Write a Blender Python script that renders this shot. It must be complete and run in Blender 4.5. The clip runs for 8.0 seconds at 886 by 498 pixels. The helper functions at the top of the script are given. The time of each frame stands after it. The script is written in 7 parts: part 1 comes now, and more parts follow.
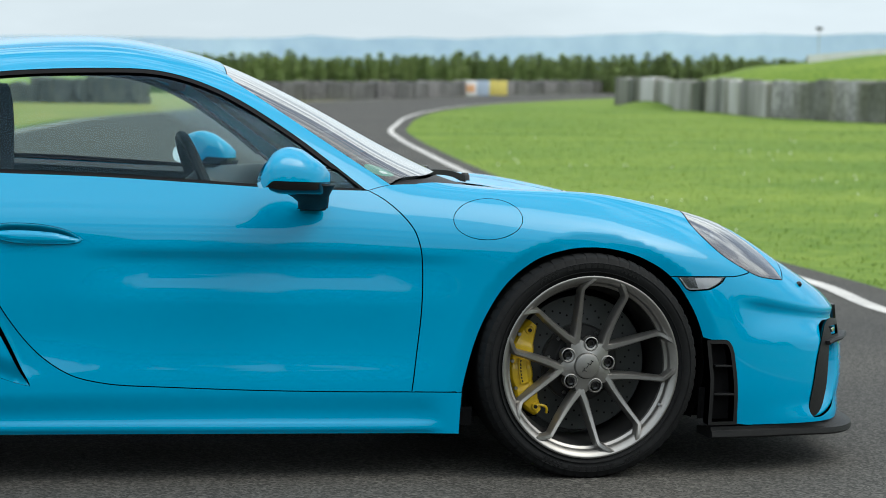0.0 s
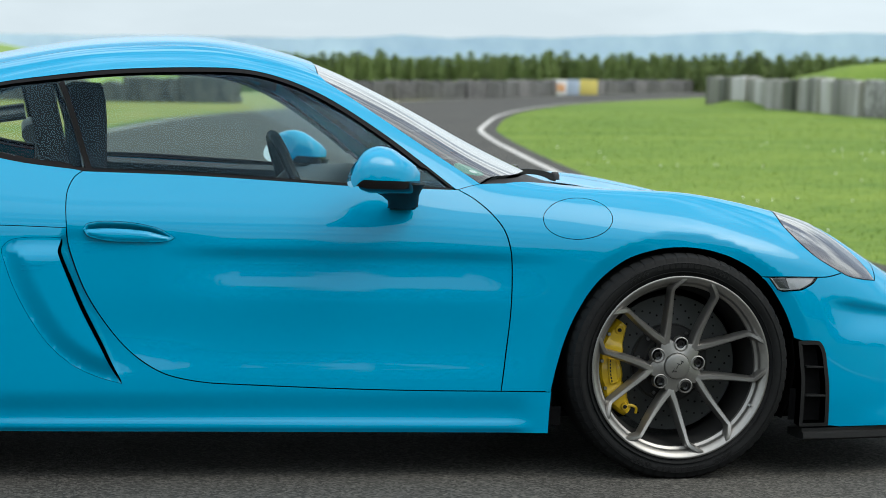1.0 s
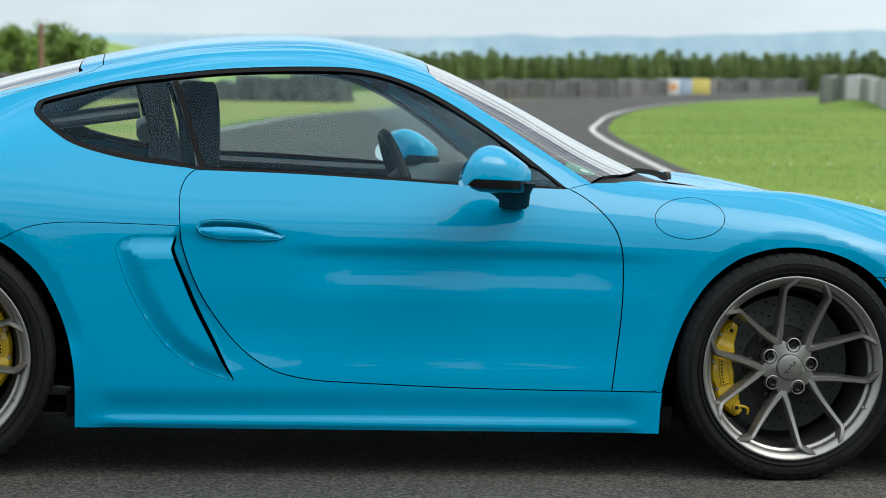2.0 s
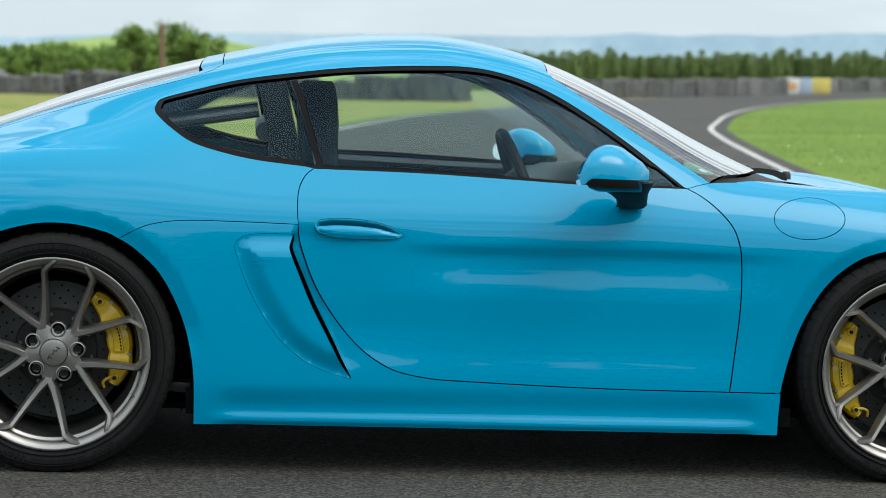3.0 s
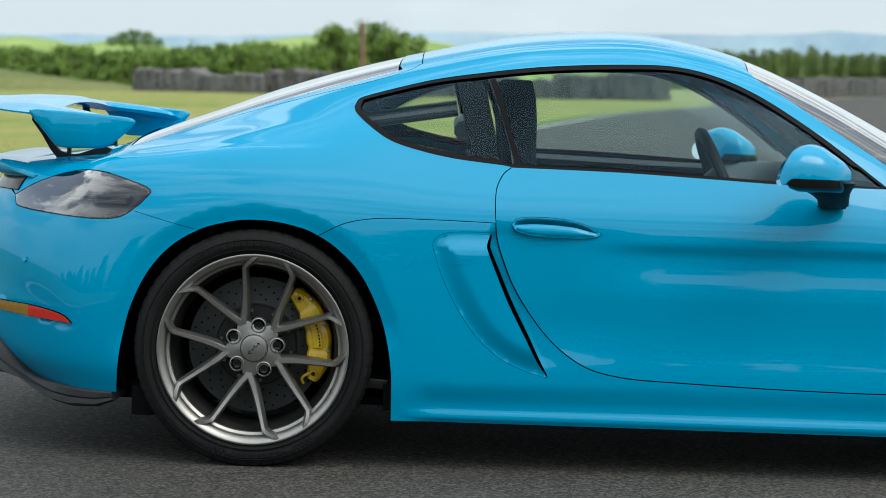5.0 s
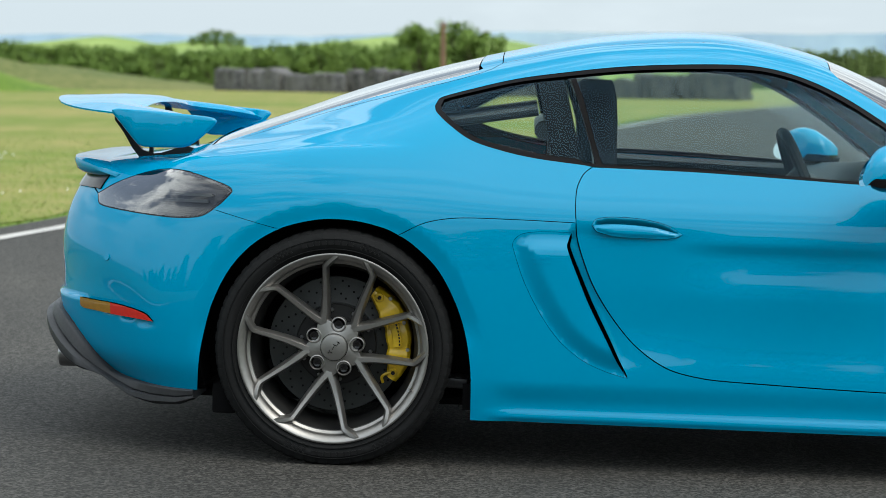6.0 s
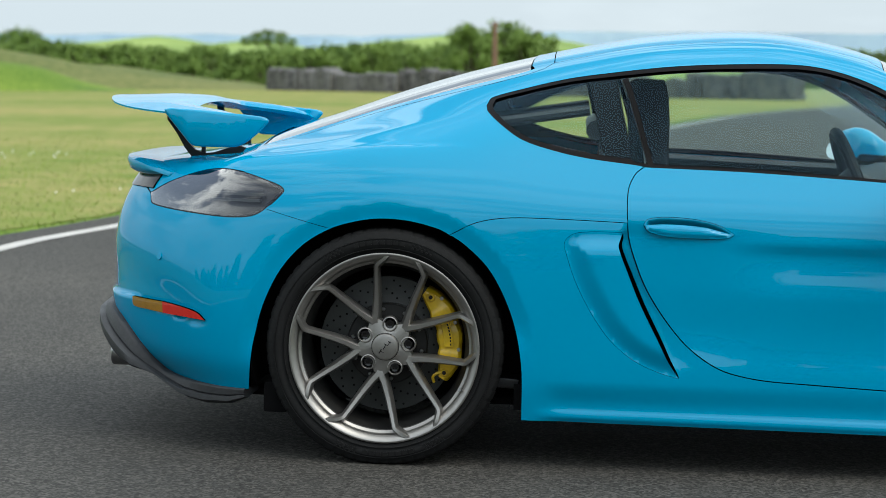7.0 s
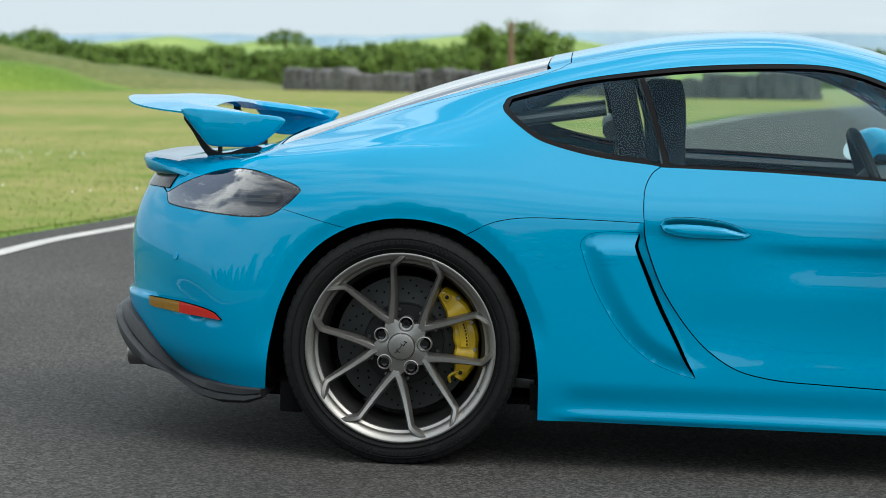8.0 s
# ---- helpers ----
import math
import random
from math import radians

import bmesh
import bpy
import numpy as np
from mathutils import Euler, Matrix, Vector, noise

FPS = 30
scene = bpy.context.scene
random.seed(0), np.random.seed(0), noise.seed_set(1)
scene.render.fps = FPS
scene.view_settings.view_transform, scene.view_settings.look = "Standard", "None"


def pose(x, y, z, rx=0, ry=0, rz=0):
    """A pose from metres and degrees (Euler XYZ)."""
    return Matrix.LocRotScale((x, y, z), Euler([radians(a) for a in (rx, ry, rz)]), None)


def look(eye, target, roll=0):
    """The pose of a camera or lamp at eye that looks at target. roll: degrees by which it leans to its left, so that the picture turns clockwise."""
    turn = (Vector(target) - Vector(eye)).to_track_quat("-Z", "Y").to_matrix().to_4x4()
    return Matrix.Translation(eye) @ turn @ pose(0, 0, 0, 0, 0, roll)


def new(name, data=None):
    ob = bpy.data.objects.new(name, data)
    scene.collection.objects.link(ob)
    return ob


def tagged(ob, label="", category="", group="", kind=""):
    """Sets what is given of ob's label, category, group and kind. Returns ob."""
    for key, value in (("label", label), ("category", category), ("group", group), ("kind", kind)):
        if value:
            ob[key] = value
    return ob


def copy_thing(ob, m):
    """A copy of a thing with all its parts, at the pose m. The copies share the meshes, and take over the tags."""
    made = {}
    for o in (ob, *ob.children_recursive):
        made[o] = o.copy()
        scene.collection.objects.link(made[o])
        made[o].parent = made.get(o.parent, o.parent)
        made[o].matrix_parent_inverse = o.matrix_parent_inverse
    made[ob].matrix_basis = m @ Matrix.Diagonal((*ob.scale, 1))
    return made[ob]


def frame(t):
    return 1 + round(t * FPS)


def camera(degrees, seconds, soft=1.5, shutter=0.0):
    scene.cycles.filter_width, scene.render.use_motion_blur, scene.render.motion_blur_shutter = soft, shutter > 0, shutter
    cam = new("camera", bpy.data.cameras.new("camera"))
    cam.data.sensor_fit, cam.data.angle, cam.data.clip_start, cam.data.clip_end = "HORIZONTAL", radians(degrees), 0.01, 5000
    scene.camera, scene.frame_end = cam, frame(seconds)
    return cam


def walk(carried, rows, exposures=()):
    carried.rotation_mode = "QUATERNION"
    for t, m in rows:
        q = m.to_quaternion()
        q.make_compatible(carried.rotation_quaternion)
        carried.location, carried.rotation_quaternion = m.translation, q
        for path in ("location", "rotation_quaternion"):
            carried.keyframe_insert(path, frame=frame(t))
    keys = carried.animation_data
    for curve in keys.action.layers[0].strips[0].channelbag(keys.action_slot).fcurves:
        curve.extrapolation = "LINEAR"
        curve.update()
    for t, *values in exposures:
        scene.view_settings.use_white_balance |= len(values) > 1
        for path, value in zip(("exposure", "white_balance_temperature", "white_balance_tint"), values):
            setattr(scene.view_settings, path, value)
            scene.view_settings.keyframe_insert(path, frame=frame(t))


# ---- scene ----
# ---------------------------------------------------------------- camera: it turns on the spot
EYE = (-1.943, -6.958, 1.130)
cam = camera(23.32, 8.0, soft=0.85)
cam.data.dof.use_dof = True
cam.data.dof.focus_distance = 6.1
cam.data.dof.aperture_fstop = 5.2
TURNS = [  # seconds, tilt, lean, turn
    (0.0, 85.896, -1.752, -13.569), (0.5, 85.857, -1.751, -12.566), (1.0, 85.803, -1.750, -11.171),
    (1.5, 85.747, -1.748, -9.706), (2.8, 85.599, -1.743, -5.702), (3.0, 85.576, -1.743, -5.068),
    (3.5, 85.521, -1.741, -3.569), (4.0, 85.469, -1.739, -2.111), (4.5, 85.427, -1.738, -0.915),
    (6.0, 85.314, -1.734, 2.357), (6.5, 85.284, -1.733, 3.232), (7.0, 85.267, -1.733, 3.732),
    (7.5, 85.259, -1.733, 3.978), (8.0, 85.252, -1.732, 4.168)]
walk(cam, [(t, pose(*EYE, rx, ry, rz)) for t, rx, ry, rz in TURNS], [(0.0, 0.0, 6330, 4), (8.0, 0.0, 6330, 4)])

# ---------------------------------------------------------------- sky and sun: bright, thinly overcast
SUN_TURN, SUN_HEIGHT = radians(126), radians(55)
world = bpy.data.worlds.new("sky")
scene.world = world
world.use_nodes = True
wn, wl = world.node_tree.nodes, world.node_tree.links
wn.clear()
sky = wn.new("ShaderNodeTexSky")
sky.sky_type, sky.sun_disc = "NISHITA", False
sky.sun_elevation, sky.sun_rotation = SUN_HEIGHT, SUN_TURN
sky.dust_density, sky.ozone_density = 5.0, 0.6
coords = wn.new("ShaderNodeTexCoord")
squash = wn.new("ShaderNodeMapping")
squash.inputs["Scale"].default_value = (1.0, 1.0, 4.0)
clouds = wn.new("ShaderNodeTexNoise")
clouds.inputs["Scale"].default_value, clouds.inputs["Detail"].default_value = 2.3, 8.0
clouds.inputs["Roughness"].default_value = 0.56
ramp = wn.new("ShaderNodeValToRGB")
ramp.color_ramp.elements[0].position, ramp.color_ramp.elements[0].color = 0.44, (0.10, 0.10, 0.10, 1)
ramp.color_ramp.elements[1].position, ramp.color_ramp.elements[1].color = 0.57, (1.0, 1.0, 1.0, 1)
mixer = wn.new("ShaderNodeMix")
mixer.data_type = "RGBA"
mixer.inputs["B"].default_value = (11.6, 11.8, 12.0, 1)      # lit cloud
haze = wn.new("ShaderNodeMix")
haze.data_type = "RGBA"
haze.inputs["B"].default_value = (9.4, 10.35, 11.2, 1)        # pale haze along the horizon
low = wn.new("ShaderNodeMapRange")
low.inputs["From Min"].default_value, low.inputs["From Max"].default_value = 0.10, 0.50
low.inputs["To Min"].default_value, low.inputs["To Max"].default_value = 0.86, 0.0
back = wn.new("ShaderNodeBackground")
back.inputs["Strength"].default_value = 0.086
out = wn.new("ShaderNodeOutputWorld")
wl.new(coords.outputs["Generated"], squash.inputs["Vector"])
wl.new(squash.outputs["Vector"], clouds.inputs["Vector"])
wl.new(clouds.outputs["Fac"], ramp.inputs["Fac"])
wl.new(sky.outputs["Color"], mixer.inputs["A"])
# the deck closes overhead
deck, closed = wn.new("ShaderNodeMapRange"), wn.new("ShaderNodeMath")
deck.inputs["From Min"].default_value, deck.inputs["From Max"].default_value = 0.62, 0.88
deck.inputs["To Min"].default_value, deck.inputs["To Max"].default_value = 0.0, 0.55
closed.operation = "MAXIMUM"
wl.new(ramp.outputs["Color"], closed.inputs[0])
wl.new(deck.outputs["Result"], closed.inputs[1])
wl.new(closed.outputs[0], mixer.inputs["Factor"])
# broken cloud is two to three times as bright higher up as in the haze at the horizon
height, rise, glow = wn.new("ShaderNodeSeparateXYZ"), wn.new("ShaderNodeMapRange"), wn.new("ShaderNodeVectorMath")
rise.inputs["From Min"].default_value, rise.inputs["From Max"].default_value = 0.04, 0.75
rise.inputs["To Min"].default_value, rise.inputs["To Max"].default_value = 1.0, 2.25
glow.operation = "SCALE"
wl.new(coords.outputs["Generated"], height.inputs["Vector"])
wl.new(height.outputs["Z"], rise.inputs["Value"])
wl.new(height.outputs["Z"], deck.inputs["Value"])
wl.new(height.outputs["Z"], low.inputs["Value"])
wl.new(low.outputs["Result"], haze.inputs["Factor"])
wl.new(mixer.outputs["Result"], haze.inputs["A"])
wl.new(haze.outputs["Result"], glow.inputs[0])
wl.new(rise.outputs["Result"], glow.inputs["Scale"])
wl.new(glow.outputs["Vector"], back.inputs["Color"])
wl.new(back.outputs["Background"], out.inputs["Surface"])

SUN_WAY = (math.sin(SUN_TURN) * math.cos(SUN_HEIGHT), math.cos(SUN_TURN) * math.cos(SUN_HEIGHT), math.sin(SUN_HEIGHT))
sun = new("sun", bpy.data.lights.new("sun", "SUN"))
sun.data.energy, sun.data.angle, sun.data.color = 0.95, radians(36), (1.0, 0.97, 0.92)
sun.matrix_world = look(Vector(SUN_WAY) * 50, (0, 0, 0))


# ---------------------------------------------------------------- materials
def stuff(name, color, rough=0.5, metal=0.0, coat=0.0, vary=0.12, scale=6.0, fine=80.0, bump=0.0, bump_scale=200.0,
          second=None, emit=None, per_object=0.0, specular=0.5, coat_rough=0.03):
    """A procedural surface: base colour varied at two scales, uneven gloss, fine relief."""
    m = bpy.data.materials.new(name)
    m.use_nodes = True
    n, l = m.node_tree.nodes, m.node_tree.links
    b = n["Principled BSDF"]
    tc = n.new("ShaderNodeTexCoord")
    wide, grain = n.new("ShaderNodeTexNoise"), n.new("ShaderNodeTexNoise")
    wide.inputs["Scale"].default_value, wide.inputs["Detail"].default_value = scale, 5.0
    grain.inputs["Scale"].default_value, grain.inputs["Detail"].default_value = fine, 4.0
    l.new(tc.outputs["Object"], wide.inputs["Vector"])
    l.new(tc.outputs["Object"], grain.inputs["Vector"])
    both = n.new("ShaderNodeMath")
    both.operation = "ADD"
    l.new(wide.outputs["Fac"], both.inputs[0])
    l.new(grain.outputs["Fac"], both.inputs[1])
    last = both.outputs[0]
    if per_object:
        info = n.new("ShaderNodeObjectInfo")
        more = n.new("ShaderNodeMath")
        more.operation, more.inputs[1].default_value = "MULTIPLY_ADD", per_object
        l.new(info.outputs["Random"], more.inputs[0])
        l.new(last, more.inputs[2])
        last = more.outputs[0]
    rampn = n.new("ShaderNodeValToRGB")
    half = n.new("ShaderNodeMath")
    half.operation, half.inputs[1].default_value = "MULTIPLY", 0.5
    l.new(last, half.inputs[0])
    l.new(half.outputs[0], rampn.inputs["Fac"])
    e = rampn.color_ramp.elements
    c2 = second or tuple(min(1, c * (1 + vary)) for c in color)
    e[0].position, e[0].color = 0.36, (*[c * (1 - vary) for c in color], 1)
    e[1].position, e[1].color = 0.64, (*c2, 1)
    l.new(rampn.outputs["Color"], b.inputs["Base Color"])
    uneven = n.new("ShaderNodeMath")
    uneven.operation, uneven.inputs[1].default_value, uneven.inputs[2].default_value = "MULTIPLY_ADD", rough * 0.3, rough * 0.85
    l.new(wide.outputs["Fac"], uneven.inputs[0])
    l.new(uneven.outputs[0], b.inputs["Roughness"])
    b.inputs["Metallic"].default_value = metal
    b.inputs["Coat Weight"].default_value, b.inputs["Coat Roughness"].default_value = coat, coat_rough
    b.inputs["Specular IOR Level"].default_value = specular
    if bump:
        relief, lift = n.new("ShaderNodeTexNoise"), n.new("ShaderNodeBump")
        relief.inputs["Scale"].default_value, relief.inputs["Detail"].default_value = bump_scale, 3.0
        lift.inputs["Strength"].default_value, lift.inputs["Distance"].default_value = bump, 0.002
        l.new(tc.outputs["Object"], relief.inputs["Vector"])
        l.new(relief.outputs["Fac"], lift.inputs["Height"])
        l.new(lift.outputs["Normal"], b.inputs["Normal"])
    if emit:
        b.inputs["Emission Color"].default_value, b.inputs["Emission Strength"].default_value = (*emit[:3], 1), emit[3]
    return m


def pane(name, tint, ior=1.5, rough=0.0, sheen=(1.0, 1.0, 1.0), steep=0.0):
    """Thin glass: clear with a tint, and a mirror gloss that grows towards grazing angles (steep: a laminated or curved pane)."""
    m = bpy.data.materials.new(name)
    m.use_nodes = True
    n, l = m.node_tree.nodes, m.node_tree.links
    n.clear()
    clear, gloss, mix, fres, end = (n.new("ShaderNode" + k) for k in
                                    ("BsdfTransparent", "BsdfGlossy", "MixShader", "Fresnel", "OutputMaterial"))
    clear.inputs["Color"].default_value = (*tint, 1)
    gloss.inputs["Roughness"].default_value = rough
    gloss.inputs["Color"].default_value = (*sheen, 1)
    fres.inputs["IOR"].default_value = ior
    if steep:
        facing, power, top = n.new("ShaderNodeLayerWeight"), n.new("ShaderNodeMath"), n.new("ShaderNodeMath")
        facing.inputs["Blend"].default_value = 0.5
        power.operation, power.inputs[1].default_value = "POWER", steep
        top.operation = "MAXIMUM"
        l.new(facing.outputs["Facing"], power.inputs[0])
        l.new(power.outputs[0], top.inputs[0])
        l.new(fres.outputs["Fac"], top.inputs[1])
        l.new(top.outputs[0], mix.inputs["Fac"])
    else:
        l.new(fres.outputs["Fac"], mix.inputs["Fac"])
    l.new(clear.outputs["BSDF"], mix.inputs[1])
    l.new(gloss.outputs["BSDF"], mix.inputs[2])
    l.new(mix.outputs["Shader"], end.inputs["Surface"])
    return m


PAINT = stuff("blue_paint", (0.0, 0.262, 0.475), 0.5, coat=0.85, vary=0.02, scale=0.8, fine=900, specular=0.0, coat_rough=0.012)
BLACK_TRIM = stuff("black_trim", (0.004, 0.004, 0.005), 0.45, specular=0.08, vary=0.2, bump=0.15, bump_scale=600)
GLOSS_BLACK = stuff("gloss_black", (0.008, 0.008, 0.009), 0.12, vary=0.1)
MATT_BLACK = stuff("unpainted_plastic", (0.009, 0.0095, 0.010), 0.55, specular=0.25, vary=0.2, bump=0.25, bump_scale=900)
# near-black for linings; also paints the unlit hollows behind gaps and openings
VOID = stuff("unlit_hollow_and_lining", (0.003, 0.003, 0.0035), 0.9, vary=0.3, specular=0.15)
RUBBER = stuff("tyre_rubber", (0.0085, 0.009, 0.0095), 0.68, specular=0.17, vary=0.3, scale=9, bump=0.2, bump_scale=300)
RAISED = stuff("raised_rubber", (0.0045, 0.0045, 0.005), 0.45, specular=0.3, vary=0.2)
RIM = stuff("satin_rim_metal", (0.30, 0.293, 0.282), 0.40, metal=0.9, vary=0.06, scale=12)
# near-black: the shade inside the wheel is put into this metal's colour
WHEEL_SHADE = stuff("shaded_wheel_metal", (0.012, 0.012, 0.012), 0.6, metal=0.2, vary=0.15)
STEEL = stuff("bare_steel", (0.42, 0.42, 0.43), 0.3, metal=1.0, vary=0.12, scale=20)
DISC = stuff("brake_disc_face", (0.021, 0.024, 0.024), 0.5, metal=0.0, vary=0.12, scale=25, fine=300)
CALIPER = stuff("yellow_lacquer", (0.72, 0.47, 0.012), 0.35, coat=0.5, vary=0.08, scale=20)
# the gloss is tinted blue in place of blue sky mirrored in the panes
WINDOW = pane("window_glass", (0.84, 0.93, 0.91), 1.30, sheen=(0.45, 0.75, 1.0))
WINDSCREEN = pane("windscreen_glass", (0.66, 0.76, 0.76), 1.5, steep=2.3)
LENS = pane("lamp_lens", (0.88, 0.90, 0.92), 1.5, steep=2.2)
CHROME = stuff("lamp_reflector", (0.75, 0.76, 0.78), 0.16, metal=1.0, vary=0.1)
LAMP_WHITE = stuff("lamp_reflector_white", (0.72, 0.73, 0.75), 0.25, vary=0.08)
LAMP_DARK = stuff("lamp_housing", (0.05, 0.053, 0.058), 0.3, vary=0.3)
LAMP_BRIGHT = stuff("lamp_bowl", (0.22, 0.225, 0.235), 0.3, metal=0.5, vary=0.15, scale=9)
HEAD_BOWL = stuff("headlamp_bowl", (0.48, 0.49, 0.51), 0.2, metal=0.9, vary=0.2, scale=9)
RED_LENS = stuff("red_lens", (0.55, 0.02, 0.012), 0.12, coat=0.6, vary=0.1)
AMBER_LENS = stuff("amber_lens", (0.30, 0.15, 0.012), 0.15, coat=0.6, vary=0.1)
CLOTH = stuff("dark_upholstery", (0.010, 0.012, 0.016), 0.8, specular=0.15, vary=0.25, bump=0.3, bump_scale=400)
LEATHER = stuff("black_leather", (0.010, 0.011, 0.012), 0.45, specular=0.25, vary=0.2, bump=0.2, bump_scale=350)
GREY_PLASTIC = stuff("grey_plastic", (0.042, 0.044, 0.048), 0.5, specular=0.35, vary=0.15, bump=0.2, bump_scale=900)
GREEN_PAPER = stuff("green_sticker", (0.02, 0.28, 0.20), 0.5, vary=0.05)
WHITE_PAPER = stuff("white_print", (0.75, 0.77, 0.77), 0.5, vary=0.05)
ASPHALT = stuff("asphalt", (0.039, 0.0382, 0.0355), 0.80, specular=0.2, vary=0.25, second=(0.072, 0.069, 0.062), scale=0.45, fine=45, bump=0.9, bump_scale=120)


def add_chips(m, scale, low, high):
    """Single stones of the surface, each a little lighter or darker than the next."""
    n, l = m.node_tree.nodes, m.node_tree.links
    b = n["Principled BSDF"]
    base = b.inputs["Base Color"].links[0].from_socket
    tc, vor, sep, rng, mul = (n.new("ShaderNode" + k) for k in ("TexCoord", "TexVoronoi", "SeparateXYZ", "MapRange", "VectorMath"))
    vor.inputs["Scale"].default_value = scale
    l.new(tc.outputs["Object"], vor.inputs["Vector"])
    l.new(vor.outputs["Color"], sep.inputs["Vector"])
    rng.inputs["From Min"].default_value, rng.inputs["From Max"].default_value = 0.25, 1.0
    rng.inputs["To Min"].default_value, rng.inputs["To Max"].default_value = low, high
    mul.operation = "SCALE"
    l.new(sep.outputs["X"], rng.inputs["Value"])
    l.new(base, mul.inputs[0])
    l.new(rng.outputs["Result"], mul.inputs["Scale"])
    l.new(mul.outputs["Vector"], b.inputs["Base Color"])


add_chips(ASPHALT, 130.0, 0.50, 1.95)
LINE_PAINT = stuff("road_paint", (0.46, 0.45, 0.43), 0.7, vary=0.25, scale=3, fine=60, bump=0.4, bump_scale=150)
TURF = stuff("mown_turf", (0.092, 0.185, 0.020), 0.9, vary=0.25, second=(0.185, 0.255, 0.042), scale=0.35, fine=5, bump=0.8, bump_scale=30, specular=0.15)
BLADES = stuff("grass_blades", (0.128, 0.245, 0.026), 0.7, vary=0.2, second=(0.235, 0.315, 0.055), scale=0.35, fine=3, specular=0.2)
DAISY = stuff("daisy_petals", (0.8, 0.8, 0.76), 0.7, vary=0.05)
CONCRETE = stuff("weathered_concrete", (0.16, 0.16, 0.15), 0.9, vary=0.5, second=(0.42, 0.42, 0.41), scale=0.7, fine=7, bump=0.6, bump_scale=40, per_object=0.6)


def add_streaks(m, dark, across=2.2, along=0.22, amount=0.8):
    """Stains that have run down the face."""
    n, l = m.node_tree.nodes, m.node_tree.links
    b = n["Principled BSDF"]
    base = b.inputs["Base Color"].links[0].from_socket
    tc, mp, nz, rp, mx = (n.new("ShaderNode" + k) for k in ("TexCoord", "Mapping", "TexNoise", "ValToRGB", "Mix"))
    info, shift = n.new("ShaderNodeObjectInfo"), n.new("ShaderNodeVectorMath")
    shift.operation = "ADD"
    mp.inputs["Scale"].default_value = (across, across, along)
    nz.inputs["Scale"].default_value, nz.inputs["Detail"].default_value = 1.0, 6.0
    rp.color_ramp.elements[0].position, rp.color_ramp.elements[1].position = 0.42, 0.62
    rp.color_ramp.elements[1].color = (amount, amount, amount, 1)
    mx.data_type = "RGBA"
    mx.inputs["B"].default_value = (*dark, 1)
    l.new(tc.outputs["Object"], mp.inputs["Vector"])
    l.new(mp.outputs["Vector"], shift.inputs[0])
    l.new(info.outputs["Location"], shift.inputs[1])
    l.new(shift.outputs["Vector"], nz.inputs["Vector"])
    l.new(nz.outputs["Fac"], rp.inputs["Fac"])
    l.new(rp.outputs["Color"], mx.inputs["Factor"])
    l.new(base, mx.inputs["A"])
    l.new(mx.outputs["Result"], b.inputs["Base Color"])


add_streaks(CONCRETE, (0.14, 0.135, 0.065), 0.55, 0.12, 0.7)
add_streaks(CONCRETE, (0.045, 0.055, 0.045), 0.42, 0.07, 0.85)
CONIFER = stuff("conifer_needles", (0.165, 0.245, 0.095), 0.85, vary=0.3, second=(0.25, 0.325, 0.125), scale=0.8, fine=5, per_object=0.5, specular=0.2)
LEAF = stuff("broad_leaves", (0.082, 0.160, 0.030), 0.75, vary=0.3, second=(0.15, 0.235, 0.048), scale=0.6, fine=4, per_object=0.5, specular=0.25)
BARK = stuff("bark", (0.085, 0.062, 0.045), 0.9, vary=0.3, scale=5, bump=0.6, bump_scale=60)
POLE_WOOD = stuff("weathered_pole", (0.19, 0.115, 0.075), 0.85, vary=0.2, scale=4)
TYRE_WALL = stuff("dark_belting", (0.016, 0.017, 0.020), 0.8, vary=0.6, second=(0.13, 0.127, 0.123), scale=3.2, fine=6, per_object=0.3)
FIELD = stuff("dry_mown_field", (0.140, 0.210, 0.032), 0.9, vary=0.12, second=(0.295, 0.26, 0.10), scale=0.10, fine=1.2, bump=0.6, bump_scale=25, specular=0.1)


def stretch(m, across, along):
    """Draws the wide mottling of a surface out into bands that run along x."""
    n, l = m.node_tree.nodes, m.node_tree.links
    wide = n["Noise Texture"]
    mp = n.new("ShaderNodeMapping")
    mp.inputs["Scale"].default_value = (across, along, 1.0)
    l.new(wide.inputs["Vector"].links[0].from_socket, mp.inputs["Vector"])
    l.new(mp.outputs["Vector"], wide.inputs["Vector"])


stretch(FIELD, 0.22, 1.5)
stretch(TURF, 0.35, 1.0)
stretch(BLADES, 0.35, 1.0)
ROUGH_GRASS = stuff("rough_grass", (0.095, 0.145, 0.036), 0.9, vary=0.3, second=(0.185, 0.19, 0.07), scale=0.25, fine=3, specular=0.15)
HILL_GREEN = stuff("far_pasture", (0.19, 0.30, 0.085), 0.95, vary=0.25, second=(0.31, 0.40, 0.13), scale=0.012, fine=0.06, specular=0.1)
# distance haze is mixed into this base colour
HAZE = stuff("haze_tinted_hills", (0.46, 0.61, 0.87), 0.95, vary=0.08, second=(0.58, 0.72, 0.94), scale=0.004, fine=0.02, specular=0.0)
GREY_METAL = stuff("galvanised_steel", (0.42, 0.43, 0.43), 0.45, metal=0.5, vary=0.12)
BOARD_WHITE = stuff("white_board", (0.66, 0.66, 0.66), 0.6, vary=0.1, scale=2)
BOARD_YELLOW = stuff("yellow_board", (0.62, 0.52, 0.13), 0.6, vary=0.12, scale=2)
BOARD_BLUE = stuff("pale_blue_board", (0.36, 0.44, 0.55), 0.6, vary=0.1, scale=2)
BOARD_ORANGE = stuff("orange_print", (0.68, 0.38, 0.20), 0.6, vary=0.1, scale=2)


